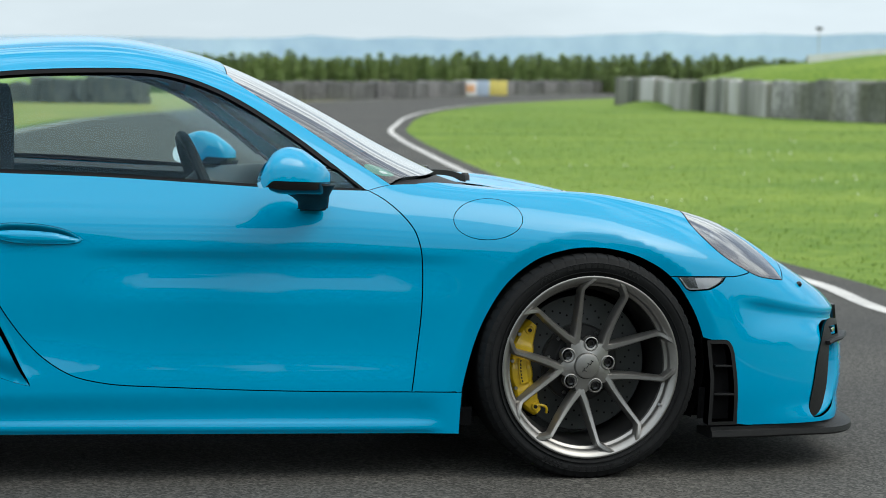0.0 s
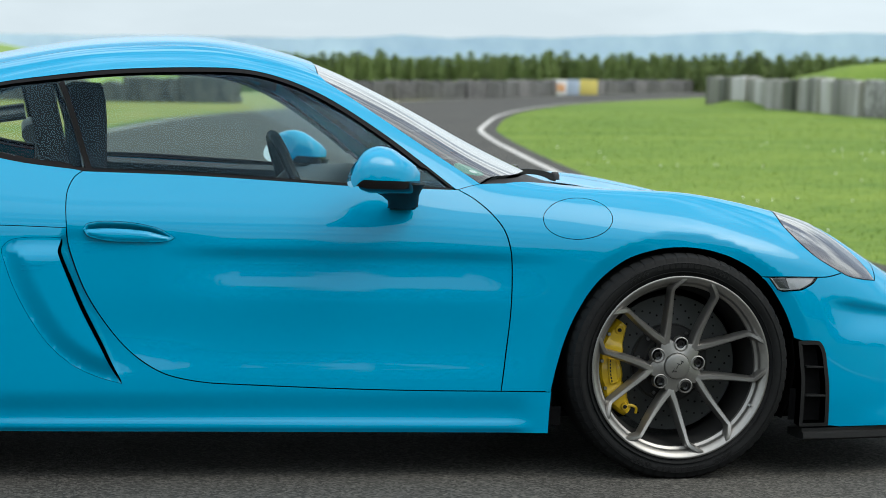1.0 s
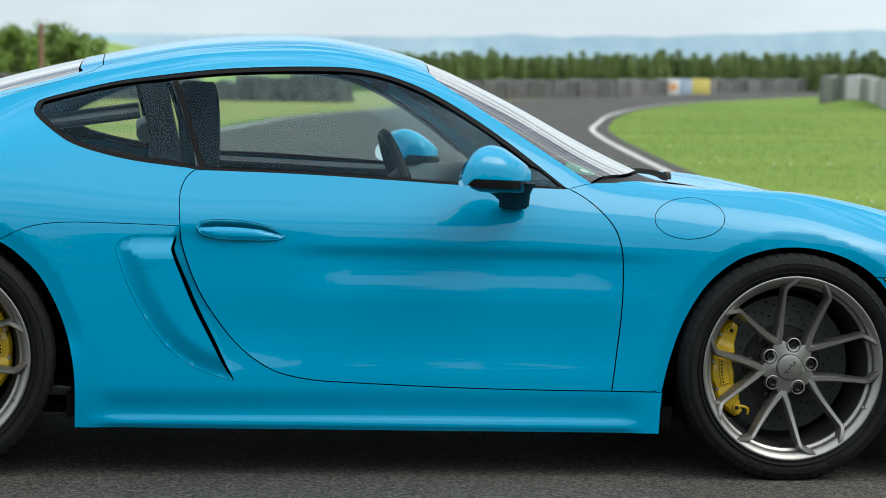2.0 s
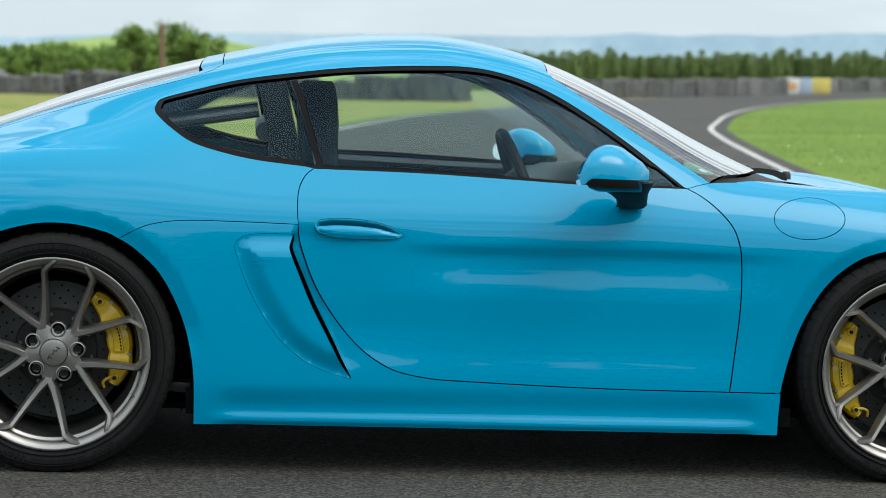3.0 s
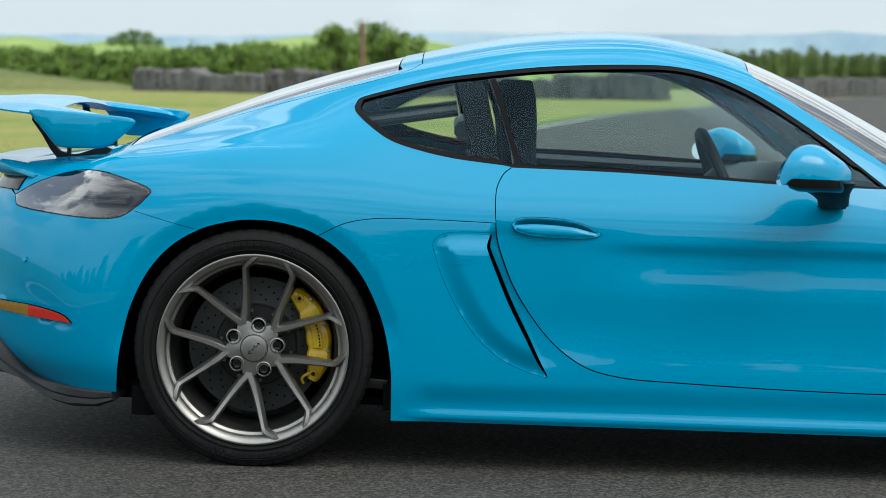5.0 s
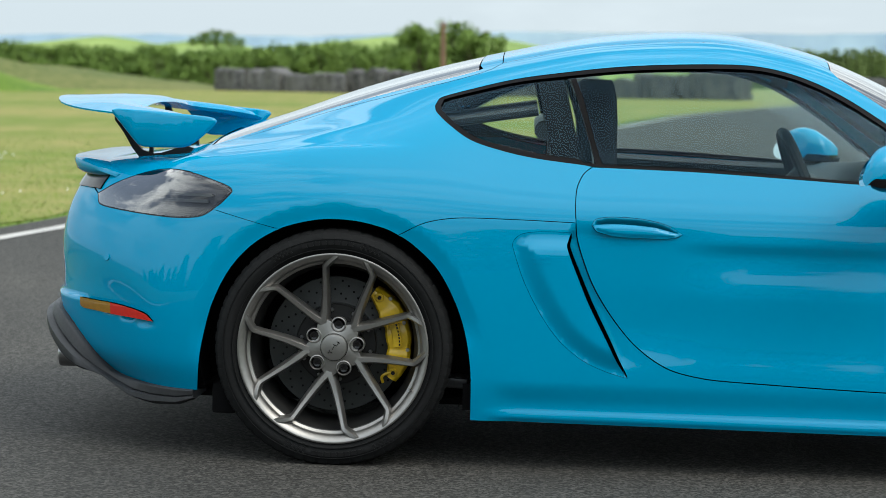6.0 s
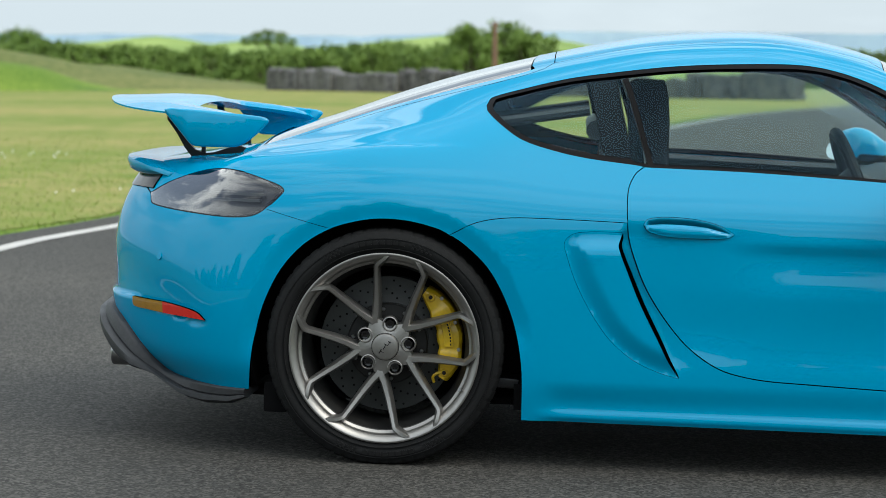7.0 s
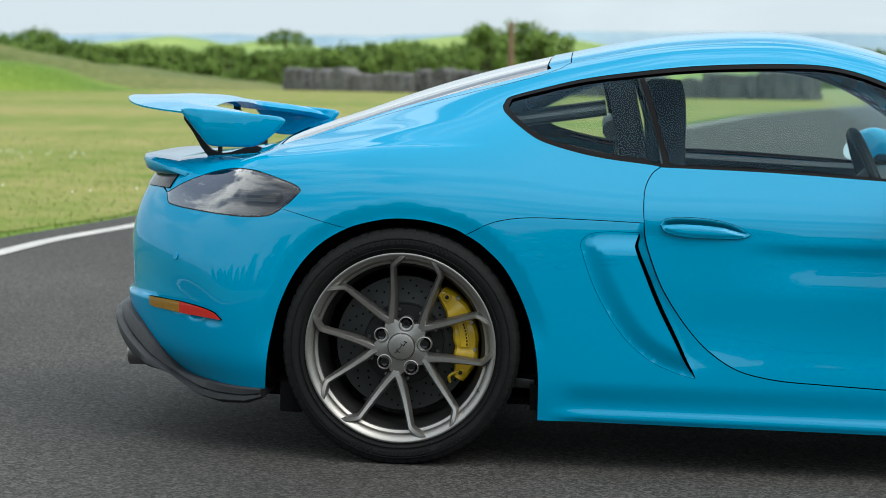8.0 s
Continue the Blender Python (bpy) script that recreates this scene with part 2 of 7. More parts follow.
# ---------------------------------------------------------------- building helpers
def raw(name, verts, faces, material, parent=None, label="", smooth=True, normals=None):
    """One mesh object from vertices and faces."""
    me = bpy.data.meshes.new(name)
    me.from_pydata([tuple(map(float, v)) for v in verts], [], [tuple(map(int, f)) for f in faces])
    mats = material if isinstance(material, (list, tuple)) else [material]
    for m in mats:
        me.materials.append(m)
    if smooth:
        me.polygons.foreach_set("use_smooth", [True] * len(me.polygons))
    me.update()
    if normals is not None:
        me.normals_split_custom_set_from_vertices([tuple(map(float, n)) for n in normals])
    ob = new(name, me)
    ob.parent = parent
    if label:
        ob["label"] = label
    return ob


def part(name, bm, material, parent, label="", smooth=30):
    """Links a bmesh as one mesh object under a thing or a part. smooth: the angle below which edges are shaded round."""
    me = bpy.data.meshes.new(name)
    bmesh.ops.recalc_face_normals(bm, faces=bm.faces)
    if smooth:
        for fc in bm.faces:
            fc.smooth = True
        for ed in bm.edges:
            if len(ed.link_faces) == 2:
                ed.smooth = ed.calc_face_angle(0) < radians(smooth)
    bm.to_mesh(me)
    bm.free()
    me.materials.append(material)
    ob = new(name, me)
    ob.parent = parent
    if label:
        ob["label"] = label
    return ob


def thing(name, label, category, group="", m=None):
    ob = new(name)
    ob.empty_display_size = 0.1
    if m is not None:
        ob.matrix_basis = m
    return tagged(ob, label, category, group)


def box(bm, size, m=None, bevel=0.0, segments=2):
    made = bmesh.ops.create_cube(bm, size=1.0, matrix=(m or Matrix()) @ Matrix.Diagonal((*size, 1)))
    if bevel:
        edges = list({e for v in made["verts"] for e in v.link_edges})
        bmesh.ops.bevel(bm, geom=edges, offset=bevel, segments=segments, affect="EDGES", profile=0.6)
    return bm


def lathe(bm, profile, m=None, steps=96, closed=False):
    """Turns a profile of (radius, across) about the y axis."""
    m = m or Matrix()
    rings = []
    for k in range(steps):
        a = 2 * math.pi * k / steps
        rings.append([bm.verts.new(m @ Vector((r * math.cos(a), y, r * math.sin(a)))) for r, y in profile])
    n = len(profile)
    for k in range(steps):
        p, q = rings[k], rings[(k + 1) % steps]
        for i in range(n if closed else n - 1):
            bm.faces.new((p[i], p[(i + 1) % n], q[(i + 1) % n], q[i]))
    return bm


def sweep(bm, path, section, ups=None, caps=True, scales=None):
    """Carries a closed section of (side, up) along a path of points."""
    path = [Vector(p) for p in path]
    rows = []
    for i, p in enumerate(path):
        way = (path[min(i + 1, len(path) - 1)] - path[max(i - 1, 0)]).normalized()
        up = Vector(ups[i] if ups and len(ups) == len(path) else (ups[0] if ups else (0, 0, 1)))
        side = way.cross(up).normalized()
        up = side.cross(way).normalized()
        k = scales[i] if scales else 1.0
        rows.append([bm.verts.new(p + side * a * k + up * b * k) for a, b in section])
    n = len(section)
    for p, q in zip(rows, rows[1:]):
        for i in range(n):
            bm.faces.new((p[i], p[(i + 1) % n], q[(i + 1) % n], q[i]))
    if caps:
        bm.faces.new(rows[0][::-1])
        bm.faces.new(rows[-1])
    return bm


def circle(r, n=12, flat=1.0):
    return [(r * math.cos(2 * math.pi * i / n), r * flat * math.sin(2 * math.pi * i / n)) for i in range(n)]


def curve_through(points, n=8, closed=False):
    """A smooth line through points of any dimension."""
    p = [np.array(q, float) for q in points]
    m = len(p)
    outp = []
    for i in range(m if closed else m - 1):
        a = p[(i - 1) % m] if closed or i else 2 * p[0] - p[1]
        b, c = p[i], p[(i + 1) % m]
        d = p[(i + 2) % m] if closed or i + 2 < m else 2 * p[-1] - p[-2]
        t1, t2 = (c - a) / 2, (d - b) / 2
        ln = np.linalg.norm(c - b)
        for t, v in ((t1, 0), (t2, 1)):
            k = np.linalg.norm(t)
            if k > ln:
                t *= ln / k
        for j in range(n):
            s = j / n
            outp.append((2 * s ** 3 - 3 * s ** 2 + 1) * b + (s ** 3 - 2 * s ** 2 + s) * t1
                        + (-2 * s ** 3 + 3 * s ** 2) * c + (s ** 3 - s ** 2) * t2)
    if not closed:
        outp.append(p[-1])
    return outp


# ---------------------------------------------------------------- ground, track and distance
def lie(x, y):
    """Height of the land: level under the car, a gentle even slope further off."""
    s = np.clip((np.hypot(x + 1.2, y) - 6) / 30, 0, 1)
    far = np.clip((np.hypot(x, y) - 170) / 500, 0, 1)
    return (s * s * (3 - 2 * s)) * (0.0225 * x + 0.0047 * y) * (1 - far) + far * -6.0


rings = np.concatenate([np.arange(0, 42, 1.0), np.geomspace(42, 4200, 60)])
turns = np.linspace(0, 2 * math.pi, 145)[:-1]
gv, gf = [(-1.2, 0.0, -0.012)], []
for r in rings[1:]:
    for a in turns:
        x, y = -1.2 + r * math.cos(a), r * math.sin(a)
        gv.append((x, y, float(lie(x, y)) - 0.012))
nt = len(turns)
for j in range(nt):
    gf.append((0, 1 + j, 1 + (j + 1) % nt))
for i in range(len(rings) - 2):
    for j in range(nt):
        a, b = 1 + i * nt + j, 1 + i * nt + (j + 1) % nt
        gf.append((a, a + nt, b + nt, b))
ground = raw("ground", gv, gf, TURF)
tagged(ground, "mown green grass verge with paler dry patches", "grass", kind="structure")

RIGHT_EDGE = [(2.9, -70), (2.95, -25), (3.0, -8), (3.1, 0), (3.3, 4.05), (3.61, 5.74), (4.0, 11), (4.45, 16), (5.15, 21.3), (5.8, 26.1), (6.5, 31), (7.5, 36.7), (8.74, 41.9),
              (11, 50.8), (13.9, 60.5), (18.4, 73), (22.4, 81.9), (28.3, 93.2), (37, 108.6), (50, 130), (90, 190)]
LEFT_EDGE = [(-5.7, -70), (-5.65, -25), (-5.6, -8), (-5.5, 0), (-5.34, 5.9), (-5.12, 7.6), (-4.3, 14), (-3.35, 19.5), (-2.2, 25.5), (-1.1, 31), (-.35, 34.7), (.74, 40.4), (2.14, 47.4),
             (4.56, 55.5), (8, 66), (12.3, 77), (17, 87), (24.5, 101.5), (34, 118), (48, 139), (86, 198)]
right_line, left_line = curve_through(RIGHT_EDGE, 10), curve_through(LEFT_EDGE, 10)
rv, rf = [], []
ACROSS = 9
for p, q in zip(left_line, right_line):
    d = (q - p) / np.linalg.norm(q - p)
    a, b = p - d * 0.35, q + d * 0.35
    for k in range(ACROSS):
        c = a + (b - a) * k / (ACROSS - 1)
        rv.append((c[0], c[1], float(lie(c[0], c[1]))))
for i in range(len(left_line) - 1):
    for k in range(ACROSS - 1):
        a = i * ACROSS + k
        rf.append((a, a + 1, a + 1 + ACROSS, a + ACROSS))
road = raw("road", rv, rf, ASPHALT)
tagged(road, "dark grey coarse asphalt race track", "road", kind="structure")


fv, ff = [], []
FIELD_ROWS = np.concatenate([np.arange(3, 30, 1.5), np.arange(30, 112, 4.0)])
edge_y, edge_x = np.array([p[1] for p in left_line]), np.array([p[0] for p in left_line])
for y in FIELD_ROWS:
    x1 = float(np.interp(y, edge_y, edge_x)) - 0.62 - 0.3 * noise.noise((y * 0.3, 0, 2))
    for k in range(40):
        x = x1 - 75 * (k / 39) ** 1.6
        yy = y + (3.5 * noise.noise((x * 0.35, 7, 1)) + 1.5 * noise.noise((x * 1.3, 3, 1))) * max(0.0, min(1.0, (30 - y) / 16))
        fv.append((x, yy, float(lie(x, yy)) - 0.004))
for i in range(len(FIELD_ROWS) - 1):
    for k in range(39):
        a = i * 40 + k
        ff.append((a, a + 1, a + 41, a + 40))
tagged(raw("field", fv, ff, FIELD), "mown field with straw-coloured and green bands", "field", kind="structure")


def painted_line(line, width, label):
    vs, fs = [], []
    for i, p in enumerate(line):
        w = line[min(i + 1, len(line) - 1)] - line[max(i - 1, 0)]
        n = np.array((-w[1], w[0])) / np.linalg.norm(w)
        for s in (-0.5, 0.5):
            c = p + n * s * width
            vs.append((c[0], c[1], float(lie(c[0], c[1])) + 0.005))
    for i in range(len(line) - 1):
        fs.append((2 * i, 2 * i + 2, 2 * i + 3, 2 * i + 1))
    return tagged(raw("road_line", vs, fs, LINE_PAINT), label, "road marking", "edge lines", "structure")


painted_line(left_line, 0.115, "worn white painted edge line of the track")
painted_line(right_line, 0.115, "worn white painted edge line of the track")


# ---- far hills: a plain backdrop several kilometres away, haze painted in as blue
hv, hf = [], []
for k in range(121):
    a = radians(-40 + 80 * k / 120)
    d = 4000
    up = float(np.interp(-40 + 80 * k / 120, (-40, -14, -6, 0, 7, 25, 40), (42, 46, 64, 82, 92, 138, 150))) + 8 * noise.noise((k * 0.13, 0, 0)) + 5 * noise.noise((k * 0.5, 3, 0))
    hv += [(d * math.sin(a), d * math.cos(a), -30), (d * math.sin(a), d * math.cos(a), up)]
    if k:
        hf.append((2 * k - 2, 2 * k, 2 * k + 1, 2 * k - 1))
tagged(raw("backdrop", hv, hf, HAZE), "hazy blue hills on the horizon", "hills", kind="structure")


# ---------------------------------------------------------------- barriers, planting and far land
def spot(turn, d):
    """A place on the land by compass turn from +y and distance from the viewpoint."""
    a = radians(turn)
    return EYE[0] + d * math.sin(a), EYE[1] + d * math.cos(a)


def land(x, y):
    return float(lie(x, y))


def block_mesh(name, ln, height, thick, lean_, rough, seed, nx=14, nz=6, layers=0):
    """A draped wall element with uneven faces, its foot at z = 0."""
    rnd = random.Random(seed)
    bm = bmesh.new()
    prof = [(-thick / 2 - lean_, -0.15), (-thick / 2 - lean_ * 0.9, 0.0)]
    for k in range(1, nz):
        prof.append((-thick / 2 - lean_ * (1 - k / nz) * 0.7, height * k / nz))
    prof += [(-thick / 2 + 0.03, height), (thick / 2 - 0.05, height), (thick / 2, height - 0.06), (thick / 2, -0.15)]
    rows = []
    for i in range(nx + 1):
        x = -ln / 2 + ln * i / nx
        wave = rough * (noise.noise((i * 0.9, seed * 7.3, 0)) + 0.5 * math.sin(i * 1.9 + seed))
        end = 0.03 if i in (0, nx) else 0.0
        stack = lambda z: -0.15 * abs(math.sin(math.pi * z * layers / height)) * (1 + 0.5 * math.sin(i * 2.1 + seed)) if layers and 0 < z < height else 0.0
        rows.append([bm.verts.new((x, y + wave * (1 if y < 0 else 0.3) + (stack(z) if y < 0 else 0) + end, z + ((0.22 if layers else 0.07) * noise.noise((i * (0.8 if layers else 0.35), seed * 3.7, z)) if z > 0.3 else 0))) for y, z in prof])
    for p, q in zip(rows, rows[1:]):
        for j in range(len(prof) - 1):
            bm.faces.new((p[j], p[j + 1], q[j + 1], q[j]))
    bm.faces.new(rows[0])
    bm.faces.new(rows[-1][::-1])
    me = bpy.data.meshes.new(name)
    bmesh.ops.recalc_face_normals(bm, faces=bm.faces)
    for fc in bm.faces:
        fc.smooth = True
    for ed in bm.edges:
        if len(ed.link_faces) == 2:
            ed.smooth = ed.calc_face_angle(0) < radians(40)
    bm.to_mesh(me)
    bm.free()
    return me


def wall_of_blocks(name, points, ln, meshes, uneven, label, category, group):
    line = curve_through(points, 30)
    seg = np.cumsum([0] + [np.linalg.norm(b - a) for a, b in zip(line, line[1:])])
    k, d = 0, ln / 2
    while d < seg[-1]:
        i = min(int(np.searchsorted(seg, d)), len(line) - 1)
        p, w = line[i], line[i] - line[i - 1]
        ob = new(name, meshes[k % len(meshes)])
        ob.matrix_basis = pose(p[0], p[1], land(*p), 0, 0, math.degrees(math.atan2(w[1], w[0])))
        if uneven:
            ob.scale = (1.0, 1.0 + 0.3 * math.sin(k * 2.3), 1.0 + uneven * math.sin(k * 1.7 + 1))
        tagged(ob, label, category, group)
        d += ln
        k += 1


grey_blocks = [block_mesh("barrier_block", 3.46, 1.08, 0.7, 0.24, 0.05, k, 16) for k in range(5)]
for me in grey_blocks:
    me.materials.append(CONCRETE)
wall_of_blocks("barrier_block", [(25.9, 75.5), (25.1, 68), (24.5, 62), (23.4, 56), (22.9, 51), (23.6, 46), (25.2, 40), (28, 33)][::-1], 3.48, grey_blocks, 0.045,
               "weathered grey streaked barrier block on grass", "barrier", "grey trackside barrier")
far_blocks = [block_mesh("far_wall_block", 2.9, 0.80, 0.6, 0.10, 0.05, 10 + k, 8, 4) for k in range(3)]
for k, me in enumerate(far_blocks):
    me.materials.append(TYRE_WALL if k == 2 else stuff("grey_belting", (0.05, 0.052, 0.05), 0.8, vary=0.4, second=(0.10, 0.10, 0.095), scale=1.0, fine=7, per_object=0.5))
wall_of_blocks("far_wall_block", [(60, 158), (47.5, 140), (38.8, 127), (32.4, 117), (27.6, 109), (20.6, 94.6), (15.3, 86), (11, 78.5), (8.5, 74)], 2.95, far_blocks, None,
               "low dark grey tyre barrier along the bend", "barrier", "far trackside wall")
dark_blocks = [block_mesh("tyre_wall_block", 2.2, 0.84, 0.8, 0.20, 0.24, 20 + k, 12, 18, 3) for k in range(3)]
for me in dark_blocks:
    me.materials.append(TYRE_WALL)
wall_of_blocks("tyre_wall_block", [(6, 72), (0, 75.5), (-4, 79), (-8, 82.3), (-11.6, 85.5), (-15.4, 89)], 2.14, dark_blocks, 0.16,
               "black rubber-faced tyre wall on grass", "barrier", "dark tyre wall")

# advertising boards leaning on the far wall
for k, (turn, wide, mt, lbl) in enumerate(((14.27, 0.80, BOARD_WHITE, "white and orange trackside board"), (14.63, 0.72, BOARD_BLUE, "pale blue trackside board"), (15.03, 1.05, BOARD_YELLOW, "faded yellow trackside board"))):
    d = 119 + 1.6 * k - 1.6
    x, y = spot(turn, d)
    bd = thing("track_board", lbl, "sign", "trackside boards", pose(x, y, land(x, y), 0, 0, -turn + 12))
    bm = bmesh.new()
    box(bm, (wide, 0.05, 0.84), pose(0, 0, 0.44), 0.01)
    part("board_face", bm, mt, bd)
    if k == 0:
        bm = bmesh.new()
        box(bm, (wide * 0.62, 0.012, 0.42), pose(0.04, -0.032, 0.42), 0.003)
        part("board_print", bm, BOARD_ORANGE, bd)
    bm = bmesh.new()
    box(bm, (wide * 0.8, 0.09, 0.10), pose(0, 0.06, 0.02), 0.01)
    part("board_foot", bm, GREY_METAL, bd)


def conifer(seed, mats=CONIFER):
    """A young spruce: trunk and whorls of drooping boughs with needle tufts."""
    rnd = random.Random(seed)
    tree = thing("conifer", "dense green young spruce in a plantation", "tree", "spruce plantation")
    bm = bmesh.new()
    sweep(bm, [(0, 0, -0.3), (0.02, 0, 1.5), (0, 0.01, 3.2), (0, 0, 4.2)], circle(0.09, 7), [(1, 0, 0)], scales=[1.2, 0.9, 0.5, 0.1])
    part("trunk", bm, BARK, tree)
    vs, fs = [], []
    z = 0.15
    while z < 4.35:
        r = (1.15 * (1 - z / 4.5) ** 0.8 + 0.05) * rnd.uniform(0.8, 1.15)
        n = 9 if z < 3.2 else 6
        a0 = rnd.uniform(0, 6.3)
        for k in range(n):
            a = a0 + 6.283 * k / n + rnd.uniform(-0.25, 0.25)
            rr = r * rnd.uniform(0.7, 1.15)
            for j in range(5):
                t = 0.25 + 0.75 * j / 4
                c = Vector((math.cos(a) * rr * t, math.sin(a) * rr * t, z - rr * 0.28 * t * t + rnd.uniform(-0.04, 0.04)))
                for _ in range(3):
                    d = Vector((math.cos(a + rnd.uniform(-1.2, 1.2)), math.sin(a + rnd.uniform(-1.2, 1.2)), rnd.uniform(-0.35, 0.55))).normalized()
                    sd = d.cross(Vector((rnd.uniform(-1, 1), rnd.uniform(-1, 1), rnd.uniform(0.2, 1)))).normalized()
                    ln, wd = rnd.uniform(0.16, 0.30), rnd.uniform(0.04, 0.075)
                    i = len(vs)
                    vs += [c - sd * wd, c + sd * wd, c + d * ln]
                    fs.append((i, i + 1, i + 2))
        z += rnd.uniform(0.16, 0.26)
    for k in range(14):
        a, zz = rnd.uniform(0, 6.3), rnd.uniform(4.1, 4.55)
        i = len(vs)
        vs += [(0.02, 0, zz - 0.1), (-0.02, 0.01, zz - 0.1), (0.10 * math.cos(a), 0.10 * math.sin(a), zz + 0.08)]
        fs.append((i, i + 1, i + 2))
    raw("crown", vs, fs, mats, tree, smooth=False)
    return tree


def bush(seed, wide, tall, leaves, name, label, category, group, size=0.10, mats=LEAF, trunk=False):
    """A broad shrub or tree: stems, limbs and clumps of single leaves with gaps between."""
    rnd = random.Random(seed)
    b = thing(name, label, category, group)
    bm = bmesh.new()
    for k in range(5):
        a = 6.283 * k / 5 + rnd.uniform(-0.4, 0.4)
        e = wide * 0.33 * rnd.uniform(0.5, 1)
        sweep(bm, [(0.05 * math.cos(a), 0.05 * math.sin(a), -0.3), (e * 0.4 * math.cos(a), e * 0.4 * math.sin(a), tall * 0.35), (e * math.cos(a), e * math.sin(a), tall * 0.8)], circle(0.02 + 0.018 * tall, 6), [(1, 0.2, 0)], scales=[1.2, 0.8, 0.25])
    part("trunk", bm, BARK, b)
    centres = []
    for k in range(int(26 + 9 * tall)):
        a, q = rnd.uniform(0, 6.283), math.sqrt(rnd.random())
        zz = rnd.uniform(0.12, 1.0)
        spread = wide * 0.5 * math.sqrt(max(0.05, 1 - (max(0, zz - 0.35) / 0.72) ** 2))
        centres.append((Vector((math.cos(a) * q * spread, math.sin(a) * q * spread, zz * tall)), rnd.uniform(0.10, 0.24) * (wide * 0.35 + tall * 0.35)))
    vs, fs = [], []
    for k in range(leaves):
        c, r = rnd.choice(centres)
        d = Vector((rnd.gauss(0, 1), rnd.gauss(0, 1), rnd.gauss(0, 0.8))).normalized()
        p = c + d * r * rnd.uniform(0.5, 1.05)
        u = Vector((rnd.gauss(0, 1), rnd.gauss(0, 1), rnd.gauss(0, 1))).normalized()
        w = u.cross(d + Vector((0, 0, 0.3))).normalized()
        s = size * rnd.uniform(0.6, 1.5)
        i = len(vs)
        vs += [p - u * s, p - w * s * 0.55, p + u * s, p + w * s * 0.55]
        fs.append((i, i + 1, i + 2, i + 3))
    raw("crown", vs, fs, mats, b, smooth=False)
    return b


rnd = random.Random(4)
kinds = [conifer(k) for k in range(5)]
spots = []
for row, (d0, n) in enumerate(((149, 84), (154, 80), (160, 76))):
    for k in range(n):
        turn = 5.6 + (24.6 - 5.6) * (k + rnd.uniform(0.1, 0.9)) / n
        d = d0 + rnd.uniform(-3, 3) - 28 * max(0, (12 - turn) / 7)
        spots.append((turn, d, row))
for k, (turn, d, row) in enumerate(spots):
    x, y = spot(turn, d)
    top = EYE[2] + d * math.tan(radians(0.90 + 0.025 * (turn - 7) + (0.16 * rnd.random() ** 3 - 0.10 if rnd.random() < 0.9 else rnd.uniform(0.04, 0.15))))
    base = land(x, y) - 0.1
    sc = (top - base) / 4.5
    m = pose(x, y, base, 0, 0, rnd.uniform(0, 360))
    if k < 5:
        ob = kinds[k]
        ob.matrix_basis = m
    else:
        ob = copy_thing(kinds[k % 5], m)
    ob.scale = (sc * rnd.uniform(1.1, 1.5), sc * rnd.uniform(1.1, 1.5), sc)

# the plantation goes on behind its first rows
wood = [np.array([tuple(v.co) for v in kd.children[1].data.vertices]) for kd in kinds]
wv, n_wood = [], 150
for k in range(n_wood):
    turn = 5.4 + 19.6 * (k + rnd.random()) / n_wood
    d = 168 + rnd.uniform(-3, 14) - 28 * max(0, (12 - turn) / 7)
    x, y = spot(turn, d)
    base = land(x, y) - 0.1
    sc = (EYE[2] + d * math.tan(radians(0.88 + 0.025 * (turn - 7) + rnd.uniform(-0.10, 0.05))) - base) / 4.5
    wv.append(wood[k % 5] * (sc * 1.7, sc * 1.7, sc) + (x, y, base))
wv = np.concatenate(wv)
far_wood = raw("far_wood", wv, np.arange(len(wv)).reshape(-1, 3), CONIFER, smooth=False)
tagged(far_wood, "dense dark green spruce wood behind the plantation edge", "wood", kind="stuff")

# a shelter belt stands behind the viewpoint and shows only in the car's paint
for i in range(54):
    x, y = -95 + 190 * (i + rnd.uniform(0.2, 0.8)) / 54, -52 + rnd.uniform(-4, 4)
    ob = copy_thing(kinds[i % 5], pose(x, y, land(x, y) - 0.2, 0, 0, rnd.uniform(0, 360)))
    sc = rnd.uniform(2.1, 2.8)
    ob.scale = (sc * 1.5, sc * 1.5, sc)

# hedge, bushes and trees on the other side
HEDGE = "leafy green hedge shrub behind the field"
shrubs = [bush(40 + k, 3.2, 2.2, 3600, "hedge_shrub", HEDGE, "shrub", "field hedge", 0.085) for k in range(4)]
k = 0
for i in range(58):
    turn = -16.4 + 15.6 * (i + rnd.uniform(0.2, 0.8)) / 58
    d = 118 + rnd.uniform(-5, 7) + (10 if turn < -10 else 0)
    x, y = spot(turn, d)
    tl = (0.34 if turn < -9 else 0.34 + 0.28 * min(1, (turn + 9) / 3.5)) + rnd.uniform(-0.16, 0.10)
    top = EYE[2] + d * math.tan(radians(tl))
    base = land(x, y) - 0.15
    sc = max(0.35, (top - base) / 2.2)
    m = pose(x, y, base, 0, 0, rnd.uniform(0, 360))
    if k < 4:
        ob = shrubs[k]
        ob.matrix_basis = m
    else:
        ob = copy_thing(shrubs[k % 4], m)
    ob.scale = (max(sc, 0.7) * rnd.uniform(0.8, 1.1), max(sc, 0.7), sc)
    k += 1
big = [bush(70 + k, 3.4, 3.6, 9000, "bush", "tall rounded green bush behind the tyre wall", "shrub", "tall bushes", 0.085) for k in range(3)]
